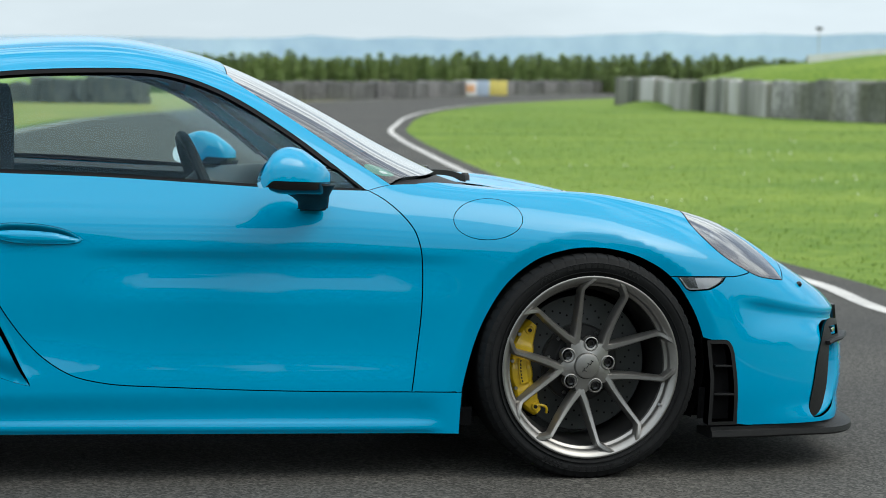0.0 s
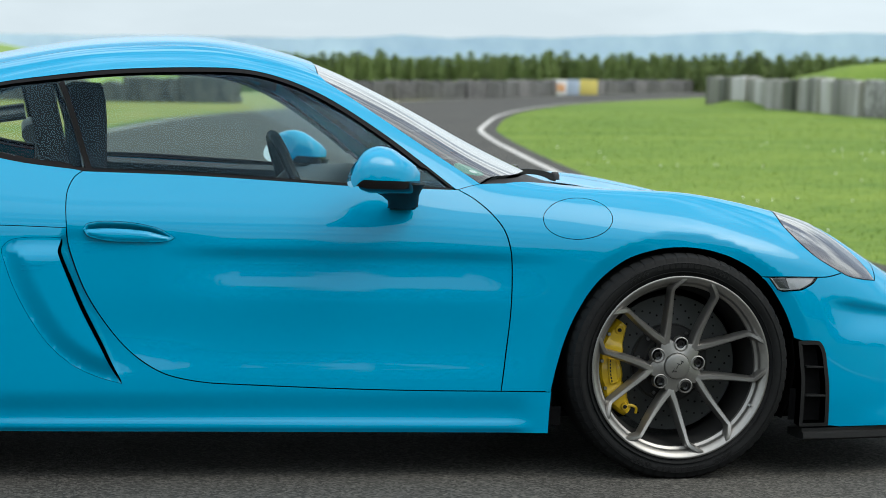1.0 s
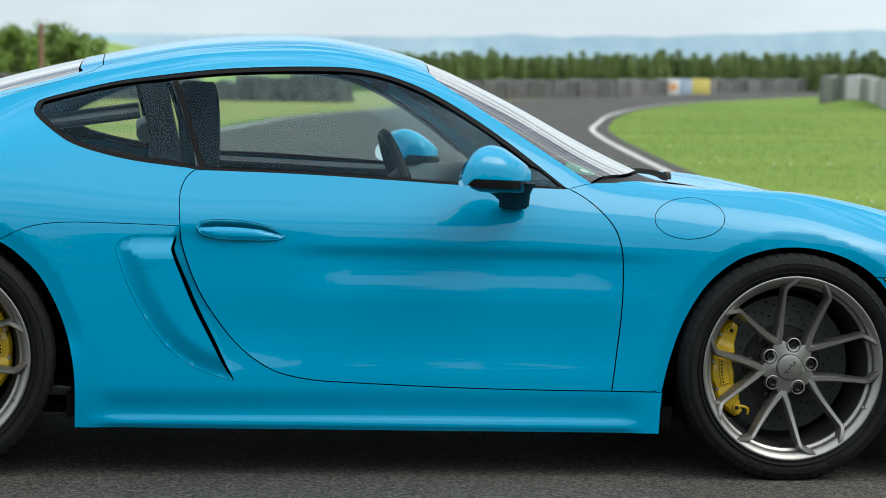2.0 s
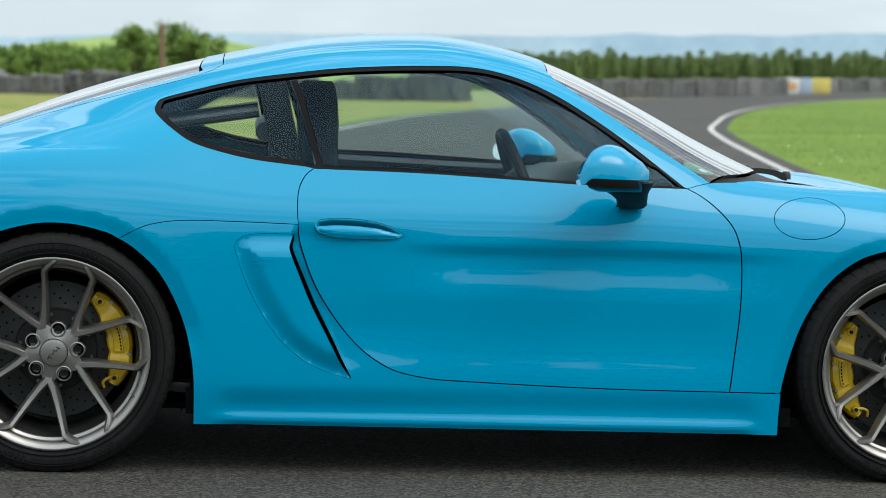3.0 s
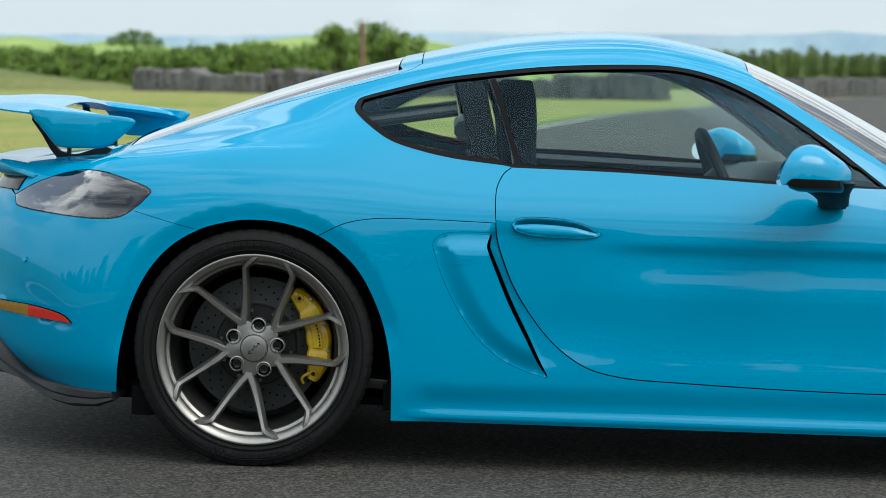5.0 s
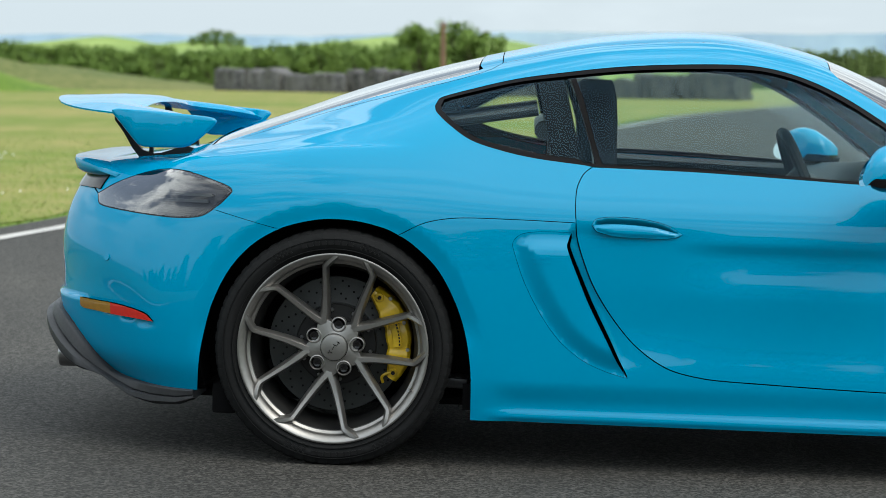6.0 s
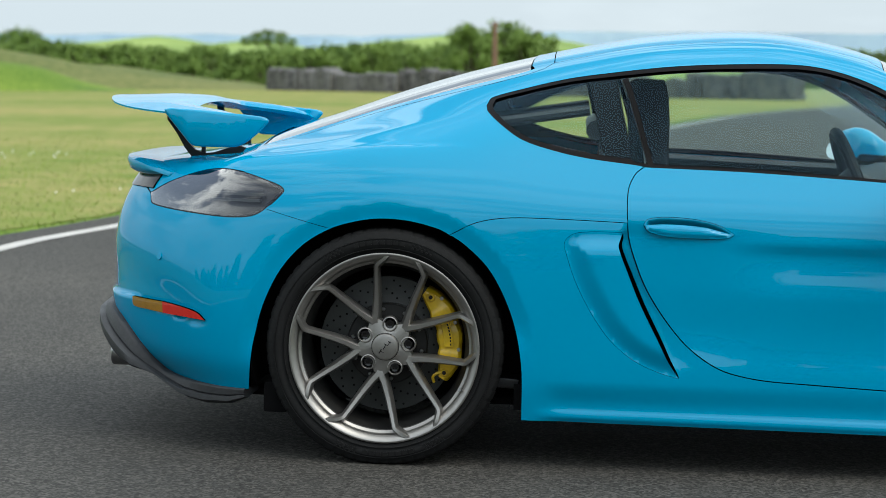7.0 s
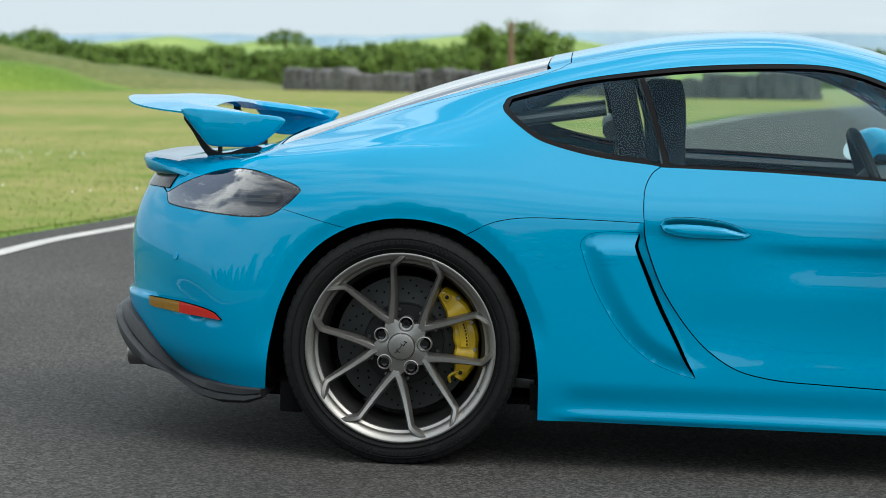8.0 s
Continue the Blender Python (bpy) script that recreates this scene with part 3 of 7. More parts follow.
for ob, turn, d, topel, sx in zip(big, (-2.95, -2.1, -1.4), (108, 111, 109), (1.22, 1.34, 1.10), (0.9, 1.1, 1.0)):
    x, y = spot(turn, d)
    base = land(x, y) - 0.2
    sc = (EYE[2] + d * math.tan(radians(topel)) - base) / 3.75
    ob.matrix_basis = pose(x, y, base, 0, 0, turn * 40)
    ob.scale = (sx, sx, sc)
x, y = spot(-2.34, 101)
pole = thing("utility_pole", "brown weathered wooden utility pole", "pole", m=pose(x, y, land(x, y), 0, -1.7, 0))
bm = bmesh.new()
sweep(bm, [(0, 0, -0.3), (0, 0, 1.8), (0, 0, 3.2)], circle(0.13, 10), [(1, 0, 0)], scales=[1.1, 1.0, 0.85])
part("pole_shaft", bm, POLE_WOOD, pole)
bm = bmesh.new()
box(bm, (0.34, 0.06, 0.06), pose(0, 0, 3.05), 0.01)
part("cross_arm", bm, POLE_WOOD, pole)
far_tree = [bush(90 + k, 7.0, 6.5, 2400, "tree", "distant dark broadleaf tree on a rise", "tree", "far trees", 0.22, trunk=True) for k in range(2)]
for i, (turn, d, topel) in enumerate(((-15.6, 190, 0.70), (-15.1, 195, 0.80), (-14.7, 190, 0.84), (-14.25, 192, 0.60), (-9.0, 420, 0.80), (-8.7, 415, 0.93), (-8.4, 420, 1.0), (-8.05, 425, 0.95), (-7.75, 420, 0.80), (-13.4, 215, 0.45), (-12.9, 220, 0.42), (-12.4, 225, 0.38), (-11.9, 220, 0.34))):
    x, y = spot(turn, d)
    base = 0.5 if d < 300 else EYE[2] + d * math.tan(radians(0.55))
    if 200 < d < 300:
        base = -1.0
    sc = max(0.25, (EYE[2] + d * math.tan(radians(topel)) - base) / 6.8)
    m = pose(x, y, base - 0.4, 0, 0, 77 * i)
    if i < 2:
        ob = far_tree[i]
        ob.matrix_basis = m
    else:
        ob = copy_thing(far_tree[i % 2], m)
    w = sc * (1.0 if d < 300 else 1.1)
    ob.scale = (w, w, sc * 1.05)


def ridge(name, turns, d, tops, foot, material, label, depth=30.0, wobble=0.0, seed=0):
    """A low hill or bank: a strip with a rounded top between two compass turns."""
    line = curve_through(list(zip(turns, tops)), 12)
    vs, fs = [], []
    prof = [(0.0, 0.0), (0.2, 0.30), (0.45, 0.70), (0.7, 0.93), (1.0, 1.0), (1.6, 0.85), (2.4, 0.3)]
    for i, (turn, el) in enumerate(line):
        top = EYE[2] + d * math.tan(radians(el))
        for k, (t, hgt) in enumerate(prof):
            x, y = spot(turn, d + (t - 1.0) * depth)
            f0 = land(x, y) + foot
            vs.append((x, y, f0 + max(0.0, top - f0) * hgt + wobble * min(1.0, max(0.0, top - f0)) * noise.noise((x * 0.35, y * 0.35, seed)) * (1 if 0 < k < 6 else 0)))
    n = len(prof)
    for i in range(len(line) - 1):
        for k in range(n - 1):
            a = i * n + k
            fs.append((a, a + n, a + n + 1, a + 1))
    return tagged(raw(name, vs, fs, material), label, "hill", kind="structure")


ridge("hill_pasture", (-17, -14.5, -13.2, -11.4, -10.5, -9.9, -8.9, -8.0, -7.2, -6.3, -5.2, -4.2), 520, (0.40, 0.42, 0.47, 0.69, 0.63, 0.54, 0.66, 0.62, 0.50, 0.40, 0.30, 0.1), -6, HILL_GREEN, "rolling green pasture hills", 120)
ridge("hill_meadow", (-7.2, -6.35, -4.55, -3.5, -2.0, -0.66, 0.8, 3, 6), 400, (0.40, 0.60, 0.85, 0.97, 1.02, 0.92, 0.70, 0.45, 0.2), -5, HILL_GREEN, "green meadow hill behind the bushes", 100)
ridge("bank_rough", (-19, -17, -15.8, -14.9, -13.6, -12.4, -11.5, -10.2, -9.0, -8.0, -7.0), 104, (0.46, 0.42, 0.37, 0.20, -0.05, -0.14, -0.22, -0.34, -0.46, -0.58, -0.75), 0.0, ROUGH_GRASS, "rough grassy earth bank", 7, 0.25)
ridge("bank_mown", (-19, -17, -15.8, -15.0, -14.3, -13.8, -13.3, -12.6, -11.8), 94, (0.02, -0.02, -0.09, -0.12, -0.2, -0.36, -0.52, -0.68, -0.9), 0.0, TURF, "mown green bank", 5, 0.08, 3)
ridge("bank_green", (18.0, 19.4, 20.3, 20.9, 21.8, 23.0, 25.1, 28, 33), 88, (-0.2, 0.2, 0.58, 0.74, 0.98, 1.13, 1.40, 1.6, 1.7), 0.0, TURF, "grassy spectator bank behind the barrier", 9, 0.05, 5)

# rail on the bank and a lamp post behind it
rail = thing("crowd_rail", "pale metal rail along the grass bank", "fence")
pts = [(23.15, 92.5, 1.12), (23.9, 92.5, 1.20), (24.6, 92.5, 1.28), (25.4, 92.5, 1.36), (27.5, 92.5, 1.56), (30, 92.5, 1.66)]
foot = [(*spot(t, d), EYE[2] + d * math.tan(radians(e))) for t, d, e in pts]
for dz in (0.10, 0.27):
    bm = bmesh.new()
    sweep(bm, [(x, y, z + dz) for x, y, z in foot], [(-0.02, -0.075), (0.02, -0.075), (0.02, 0.075), (-0.02, 0.075)], [(0, 0, 1)])
    part("rail_beam", bm, BOARD_WHITE, rail)
for i in range(len(foot) - 1):
    for f in (0.0, 0.5):
        p = Vector(foot[i]).lerp(Vector(foot[i + 1]), f)
        bm = bmesh.new()
        box(bm, (0.06, 0.06, 0.8), Matrix.Translation(p + Vector((0, 0.06, -0.05))), 0.008)
        part("rail_post", bm, GREY_METAL, rail)
x, y = spot(23.41, 120)
z0 = land(x, y) - 0.5
lp = thing("lamp_post", "tall grey post with a dark lamp head", "lamp", m=pose(x, y, z0))
hh = EYE[2] + 120 * math.tan(radians(2.01)) - z0
bm = bmesh.new()
sweep(bm, [(0, 0, -0.2), (0, 0, hh)], circle(0.024, 8), [(1, 0, 0)])
part("post", bm, GREY_METAL, lp)
bm = bmesh.new()
box(bm, (0.34, 0.22, 0.17), pose(0, 0, hh + 0.05), 0.05, 3)
part("lamp_head", bm, LAMP_DARK, lp)


# ---------------------------------------------------------------- grass, nearest the track
def blades_on(name, inside_of, count, x0, x1, y0, y1, tall, label, seed):
    g = np.random.default_rng(seed)
    x, y = g.uniform(x0, x1, count), y0 + (y1 - y0) * g.random(count) ** 2.8
    ok = inside_of(x, y) & (g.random(count) > np.clip((y - 0.45 * y1) / (0.55 * y1), 0, 1))
    x, y = x[ok], y[ok]
    n = len(x)
    h = tall * g.uniform(0.5, 1.3, n)
    w = 0.004 * (1 + 0.03 * np.clip(y, 0, 60))
    a, lean_ = g.uniform(0, 6.283, n), g.uniform(0.5, 1.6, n)
    z = np.array(lie(x, y)) - 0.016
    dx, dy = np.cos(a), np.sin(a)
    vs = np.empty((n, 3, 3))
    vs[:, 0] = np.stack([x - dy * w, y + dx * w, z], 1)
    vs[:, 1] = np.stack([x + dy * w, y - dx * w, z], 1)
    vs[:, 2] = np.stack([x + dx * h * lean_, y + dy * h * lean_, z + h], 1)
    me = bpy.data.meshes.new(name)
    me.vertices.add(3 * n)
    me.vertices.foreach_set("co", vs.ravel())
    me.loops.add(3 * n)
    me.loops.foreach_set("vertex_index", np.arange(3 * n))
    me.polygons.add(n)
    me.polygons.foreach_set("loop_start", np.arange(0, 3 * n, 3))
    me.materials.append(BLADES)
    me.update()
    me.validate()
    return tagged(new(name, me), label, "grass", kind="stuff")


ry, rx = np.array([p[1] for p in right_line]), np.array([p[0] for p in right_line])
ly, lx = np.array([p[1] for p in left_line]), np.array([p[0] for p in left_line])
blades_on("grass_infield", lambda x, y: x > np.interp(y, ry, rx) + 0.38, 230000, 3.3, 34, 2, 75, 0.030, "short green grass inside the bend", 1)
blades_on("grass_field", lambda x, y: x < np.interp(y, ly, lx) - 0.38, 240000, -24, 0, 3, 32, 0.034, "short green and straw-coloured grass of the field", 2)
g = np.random.default_rng(8)
vs, fs = [], []
for x, y in zip(g.uniform(3.5, 16, 260), 7 + 24 * g.random(260)):
    if x > np.interp(y, ry, rx) + 0.5 and noise.noise((x * 0.5, y * 0.3, 1)) > 0.10:
        z, r = land(x, y) + 0.055, 0.0042 + 0.0001 * y
        i = len(vs)
        vs += [(x + r * math.cos(a), y + r * math.sin(a), z + 0.012 * math.sin(a)) for a in np.linspace(0, 6.283, 7)[:-1]]
        fs.append(tuple(range(i, i + 6)))
for x, y in zip(g.uniform(-12, -5, 200), 9 + 14 * g.random(200)):
    if x < np.interp(y, ly, lx) - 0.5 and noise.noise((x * 0.5, y * 0.3, 5)) > 0.05:
        z, r = land(x, y) + 0.055, 0.0042 + 0.0001 * y
        i = len(vs)
        vs += [(x + r * math.cos(a), y + r * math.sin(a), z + 0.012 * math.sin(a)) for a in np.linspace(0, 6.283, 7)[:-1]]
        fs.append(tuple(range(i, i + 6)))
tagged(raw("daisies", vs, fs, DAISY), "small white daisies scattered in the grass", "flowers", kind="stuff")


# ---------------------------------------------------------------- car body surface
# Car axes: x forward from the front axle, y to the car's left, z up from the road.
# Each line runs from the tail's centre to the nose's centre: half width and height by station.
STATIONS = (-3.98, -3.50, -3.18, -2.92, -2.70, -2.484, -2.25, -2.00, -1.70, -1.40, -1.10, -0.80, -0.50,
            -0.25, 0.0, 0.25, 0.50, 0.78, 1.14, 1.56)
TAIL, NOSE = 3, 17      # stations between which x follows the station itself
LINES = [
    # (knot, tail x of three stations, nose x of three stations, half widths, heights)
    (0.00, (-3.26, -3.22, -3.06), (0.80, 0.96, 1.01),
     (0, .46, .74, .835, .865, .872, .874, .874, .870, .866, .866, .866, .868, .872, .878, .872, .850, .765, .45, 0),
     (.20, .20, .20, .19, .17, .155, .145, .14, .138, .137, .136, .135, .134, .134, .14, .145, .15, .15, .15, .15)),
    (0.14, (-3.36, -3.32, -3.10), (0.80, 0.99, 1.04),
     (0, .50, .79, .872, .892, .899, .897, .890, .879, .870, .866, .866, .870, .878, .886, .884, .862, .768, .45, 0),
     (.30, .30, .29, .285, .28, .28, .275, .27, .27, .27, .27, .27, .27, .27, .27, .27, .27, .27, .27, .27)),
    (0.34, (-3.41, -3.365, -3.12), (0.795, 0.99, 1.045),
     (0, .50, .80, .882, .901, .906, .903, .892, .874, .864, .861, .861, .866, .876, .889, .886, .858, .752, .43, 0),
     (.46, .46, .46, .46, .465, .47, .47, .47, .47, .47, .47, .47, .47, .47, .47, .465, .455, .43, .42, .42)),
    (0.54, (-3.395, -3.35, -3.11), (0.765, 0.94, 0.99),
     (0, .48, .77, .858, .888, .898, .894, .884, .872, .865, .862, .862, .866, .876, .884, .872, .825, .69, .39, 0),
     (.65, .65, .655, .67, .69, .70, .695, .69, .685, .68, .68, .68, .675, .675, .68, .662, .622, .555, .52, .508)),
    (0.78, (-3.30, -3.25, -3.03), (0.70, 0.85, 0.90),
     (0, .44, .68, .762, .788, .800, .797, .780, .768, .768, .772, .775, .765, .745, .715, .675, .615, .515, .29, 0),
     (.825, .83, .842, .862, .888, .908, .908, .906, .903, .895, .882, .868, .855, .852, .850, .815, .752, .642, .572, .552)),
    (1.06, (-3.14, -3.09, -2.93), (0.60, 0.74, 0.79),
     (0, .36, .50, .565, .59, .60, .598, .590, .578, .572, .578, .612, .665, .640, .575, .53, .47, .38, .21, 0),
     (.855, .858, .868, .885, .925, .985, 1.05, 1.118, 1.18, 1.195, 1.15, 1.035, .893, .853, .835, .797, .737, .640, .582, .566)),
    (1.28, (-3.08, -3.04, -2.90), (0.52, 0.64, 0.68),
     (0, .22, .31, .34, .355, .36, .36, .355, .35, .345, .345, .36, .385, .38, .345, .31, .27, .21, .12, 0),
     (.865, .87, .88, .905, .98, 1.055, 1.128, 1.192, 1.247, 1.264, 1.22, 1.10, .945, .85, .81, .777, .722, .645, .59, .576)),
    (1.50, (-3.04, -3.01, -2.89), (0.45, 0.56, 0.60),
     (0,) * 20,
     (.87, .875, .888, .918, .998, 1.08, 1.152, 1.213, 1.269, 1.287, 1.242, 1.12, .972, .865, .813, .78, .727, .652, .597, .582)),
]


def pchip(xs, ys, q):
    """Monotone cubic interpolation."""
    xs, ys, q = np.asarray(xs, float), np.asarray(ys, float), np.asarray(q, float)
    h, d = np.diff(xs), np.diff(ys) / np.diff(xs)
    m = np.zeros(len(xs))
    for i in range(1, len(xs) - 1):
        if d[i - 1] * d[i] > 0:
            a, b = 2 * h[i] + h[i - 1], h[i] + 2 * h[i - 1]
            m[i] = (a + b) / (a / d[i - 1] + b / d[i])
    m[0], m[-1] = d[0], d[-1]
    k = np.clip(np.searchsorted(xs, q) - 1, 0, len(xs) - 2)
    t = (q - xs[k]) / h[k]
    return ((1 + 2 * t) * (1 - t) ** 2 * ys[k] + t * (1 - t) ** 2 * h[k] * m[k]
            + t * t * (3 - 2 * t) * ys[k + 1] + t * t * (t - 1) * h[k] * m[k + 1])


def smooth_rows(a, n, ends):
    """Gaussian smoothing along the first axis; ends: -1 mirrors with a change of sign, 1 mirrors, 0 carries the slope on."""
    k = np.exp(-0.5 * (np.arange(-3 * n, 3 * n + 1) / n) ** 2)
    k /= k.sum()
    w = 3 * n
    out = np.empty_like(a)
    first, last = a[1:w + 1][::-1], a[-w - 1:-1][::-1]
    e0, e1 = ends[0][:2]
    pre = 2 * a[:1] - first if e0 <= 0 else first
    post = 2 * a[-1:] - last if e1 <= 0 else last
    big = np.concatenate([pre, a, post])
    for j in range(a.shape[1]):
        out[:, j] = np.convolve(big[:, j], k, "valid")
    return out


class Surface:
    """The right or left half of the shell as a smooth patch over (u, v)."""
    STEP_U, STEP_V = 0.01, 0.01

    def __init__(self):
        self.us = np.arange(STATIONS[0], STATIONS[-1] + 1e-6, self.STEP_U)
        knots = [l[0] for l in LINES]
        self.vs = np.arange(knots[0], knots[-1] + 1e-6, self.STEP_V)
        rows = []
        for _, tail, nose, half, up in LINES:
            xs = list(tail) + list(STATIONS[TAIL:NOSE]) + list(nose)
            rows.append([pchip(STATIONS, c, self.us) for c in (xs, half, up)])
        rows = np.array(rows)                                   # line, axis, u
        grid = np.empty((3, len(self.us), len(self.vs)))
        for c in range(3):
            for i in range(len(self.us)):
                grid[c, i] = pchip(knots, rows[:, c, i], self.vs)
        # smooth along u: x and z mirror at both ends, y changes sign there
        for c in range(3):
            e = (0, 0, 0) if c == 1 else (1, 1, 0)
            grid[c] = smooth_rows(grid[c], 6, [e])
            e = (0, 0, 0) if c == 1 else (0, 1, 0)
            grid[c] = smooth_rows(grid[c].T, 3, [e]).T
        self.grid = grid
        du, dv = np.gradient(grid, axis=1), np.gradient(grid, axis=2)
        n = np.cross(du, dv, axis=0)
        n /= np.linalg.norm(n, axis=0) + 1e-12
        if n[1, len(self.us) // 2, 30] < 0:
            n = -n
        self.normal = n

    def sample(self, field, u, v):
        u, v = np.asarray(u, float), np.asarray(v, float)
        a = np.clip((u - self.us[0]) / self.STEP_U, 0, len(self.us) - 1.001)
        b = np.clip((v - self.vs[0]) / self.STEP_V, 0, len(self.vs) - 1.001)
        i, j = a.astype(int), b.astype(int)
        s, t = a - i, b - j
        return (field[:, i, j] * (1 - s) * (1 - t) + field[:, i + 1, j] * s * (1 - t)
                + field[:, i, j + 1] * (1 - s) * t + field[:, i + 1, j + 1] * s * t)

    def at(self, u, v):
        return self.sample(self.grid, u, v).T

    def normal_at(self, u, v):
        n = self.sample(self.normal, u, v)
        return (n / (np.linalg.norm(n, axis=0) + 1e-12)).T

    def find(self, x, z, top=0.95):
        """(u, v) of the side-view point (x, z), taken below the level top."""
        m = int(top / self.STEP_V)
        g = self.grid[:, :, :m]
        k = np.argmin((g[0] - x) ** 2 + (g[2] - z) ** 2)
        i, j = np.unravel_index(k, g.shape[1:])
        u, v = self.us[i], self.vs[j]
        for _ in range(8):
            e = 1e-3
            p, pu, pv = self.at(u, v), self.at(u + e, v), self.at(u, v + e)
            a = np.array([[pu[0] - p[0], pv[0] - p[0]], [pu[2] - p[2], pv[2] - p[2]]]) / e
            if abs(np.linalg.det(a)) < 0.03:
                break
            d = np.clip(np.linalg.solve(a, [x - p[0], z - p[2]]), -0.02, 0.02)
            u, v = np.clip(u + d[0], self.us[0], self.us[-1]), np.clip(v + d[1], 0, self.vs[-1])
        return u, v


shell = Surface()


# ---------------------------------------------------------------- panels cut from the shell
from mathutils.geometry import delaunay_2d_cdt


def inside(poly, q):
    """Which of the points q lie in the polygon."""
    poly, q = np.asarray(poly), np.asarray(q)
    res = np.zeros(len(q), bool)
    x, y = q[:, 0], q[:, 1]
    for (x1, y1), (x2, y2) in zip(poly, np.roll(poly, -1, axis=0)):
        if y1 != y2:
            res ^= ((y1 > y) != (y2 > y)) & (x < (x2 - x1) * (y - y1) / (y2 - y1) + x1)
    return res


def gap_to(poly, q):
    """The distance of the points q from the polygon's edge."""
    poly, q = np.asarray(poly), np.asarray(q)
    best = np.full(len(q), 9.0)
    for a, b in zip(poly, np.roll(poly, -1, axis=0)):
        d = b - a
        t = np.clip(((q - a) @ d) / (d @ d + 1e-12), 0, 1)
        best = np.minimum(best, np.linalg.norm(q - a - t[:, None] * d, axis=1))
    return best


def line_gap(line, q):
    """The distance of the points q from an open line."""
    line, best = np.asarray(line), np.full(len(q), 9.0)
    for a, b in zip(line, line[1:]):
        d = b - a
        t = np.clip(((q - a) @ d) / (d @ d + 1e-12), 0, 1)
        best = np.minimum(best, np.linalg.norm(q - a - t[:, None] * d, axis=1))
    return best


def tidy(loop, step=0.012):
    """The loop with even spacing that keeps its corners."""
    loop = [np.asarray(p, float) for p in loop]
    outp = []
    for a, b in zip(loop, loop[1:] + loop[:1]):
        d = np.linalg.norm(b - a)
        if d < 1e-4:
            continue
        for k in range(max(1, int(d / step + 0.5))):
            outp.append(a + (b - a) * k / max(1, int(d / step + 0.5)))
    keep = [outp[0]]
    for p in outp[1:]:
        if np.linalg.norm(p - keep[-1]) > step * 0.3:
            keep.append(p)
    return np.array(keep)


def area(poly):
    x, y = poly[:, 0], poly[:, 1]
    return 0.5 * np.sum(x * np.roll(y, -1) - y * np.roll(x, -1))


def shrink(poly, g):
    """The loop moved inwards by g."""
    if area(poly) < 0:
        poly, g = poly[::-1], (g[::-1] if np.ndim(g) else g)
    t = np.roll(poly, -1, axis=0) - np.roll(poly, 1, axis=0)
    n = np.stack([-t[:, 1], t[:, 0]], 1)
    return poly + g * n / (np.linalg.norm(n, axis=1)[:, None] + 1e-12)


def side_uv(points, n=6, top=0.95, bend=True):
    """A line given in side view (x, z), carried onto the shell."""
    pts = curve_through(points, n) if bend and len(points) > 2 else [np.array(p) for p in points]
    if not bend or len(points) == 2:
        pts = [pts[i] + (pts[i + 1] - pts[i]) * k / 8 for i in range(len(pts) - 1) for k in range(8)] + [pts[-1]]
    return [np.array(shell.find(p[0], p[1], top)) for p in pts]


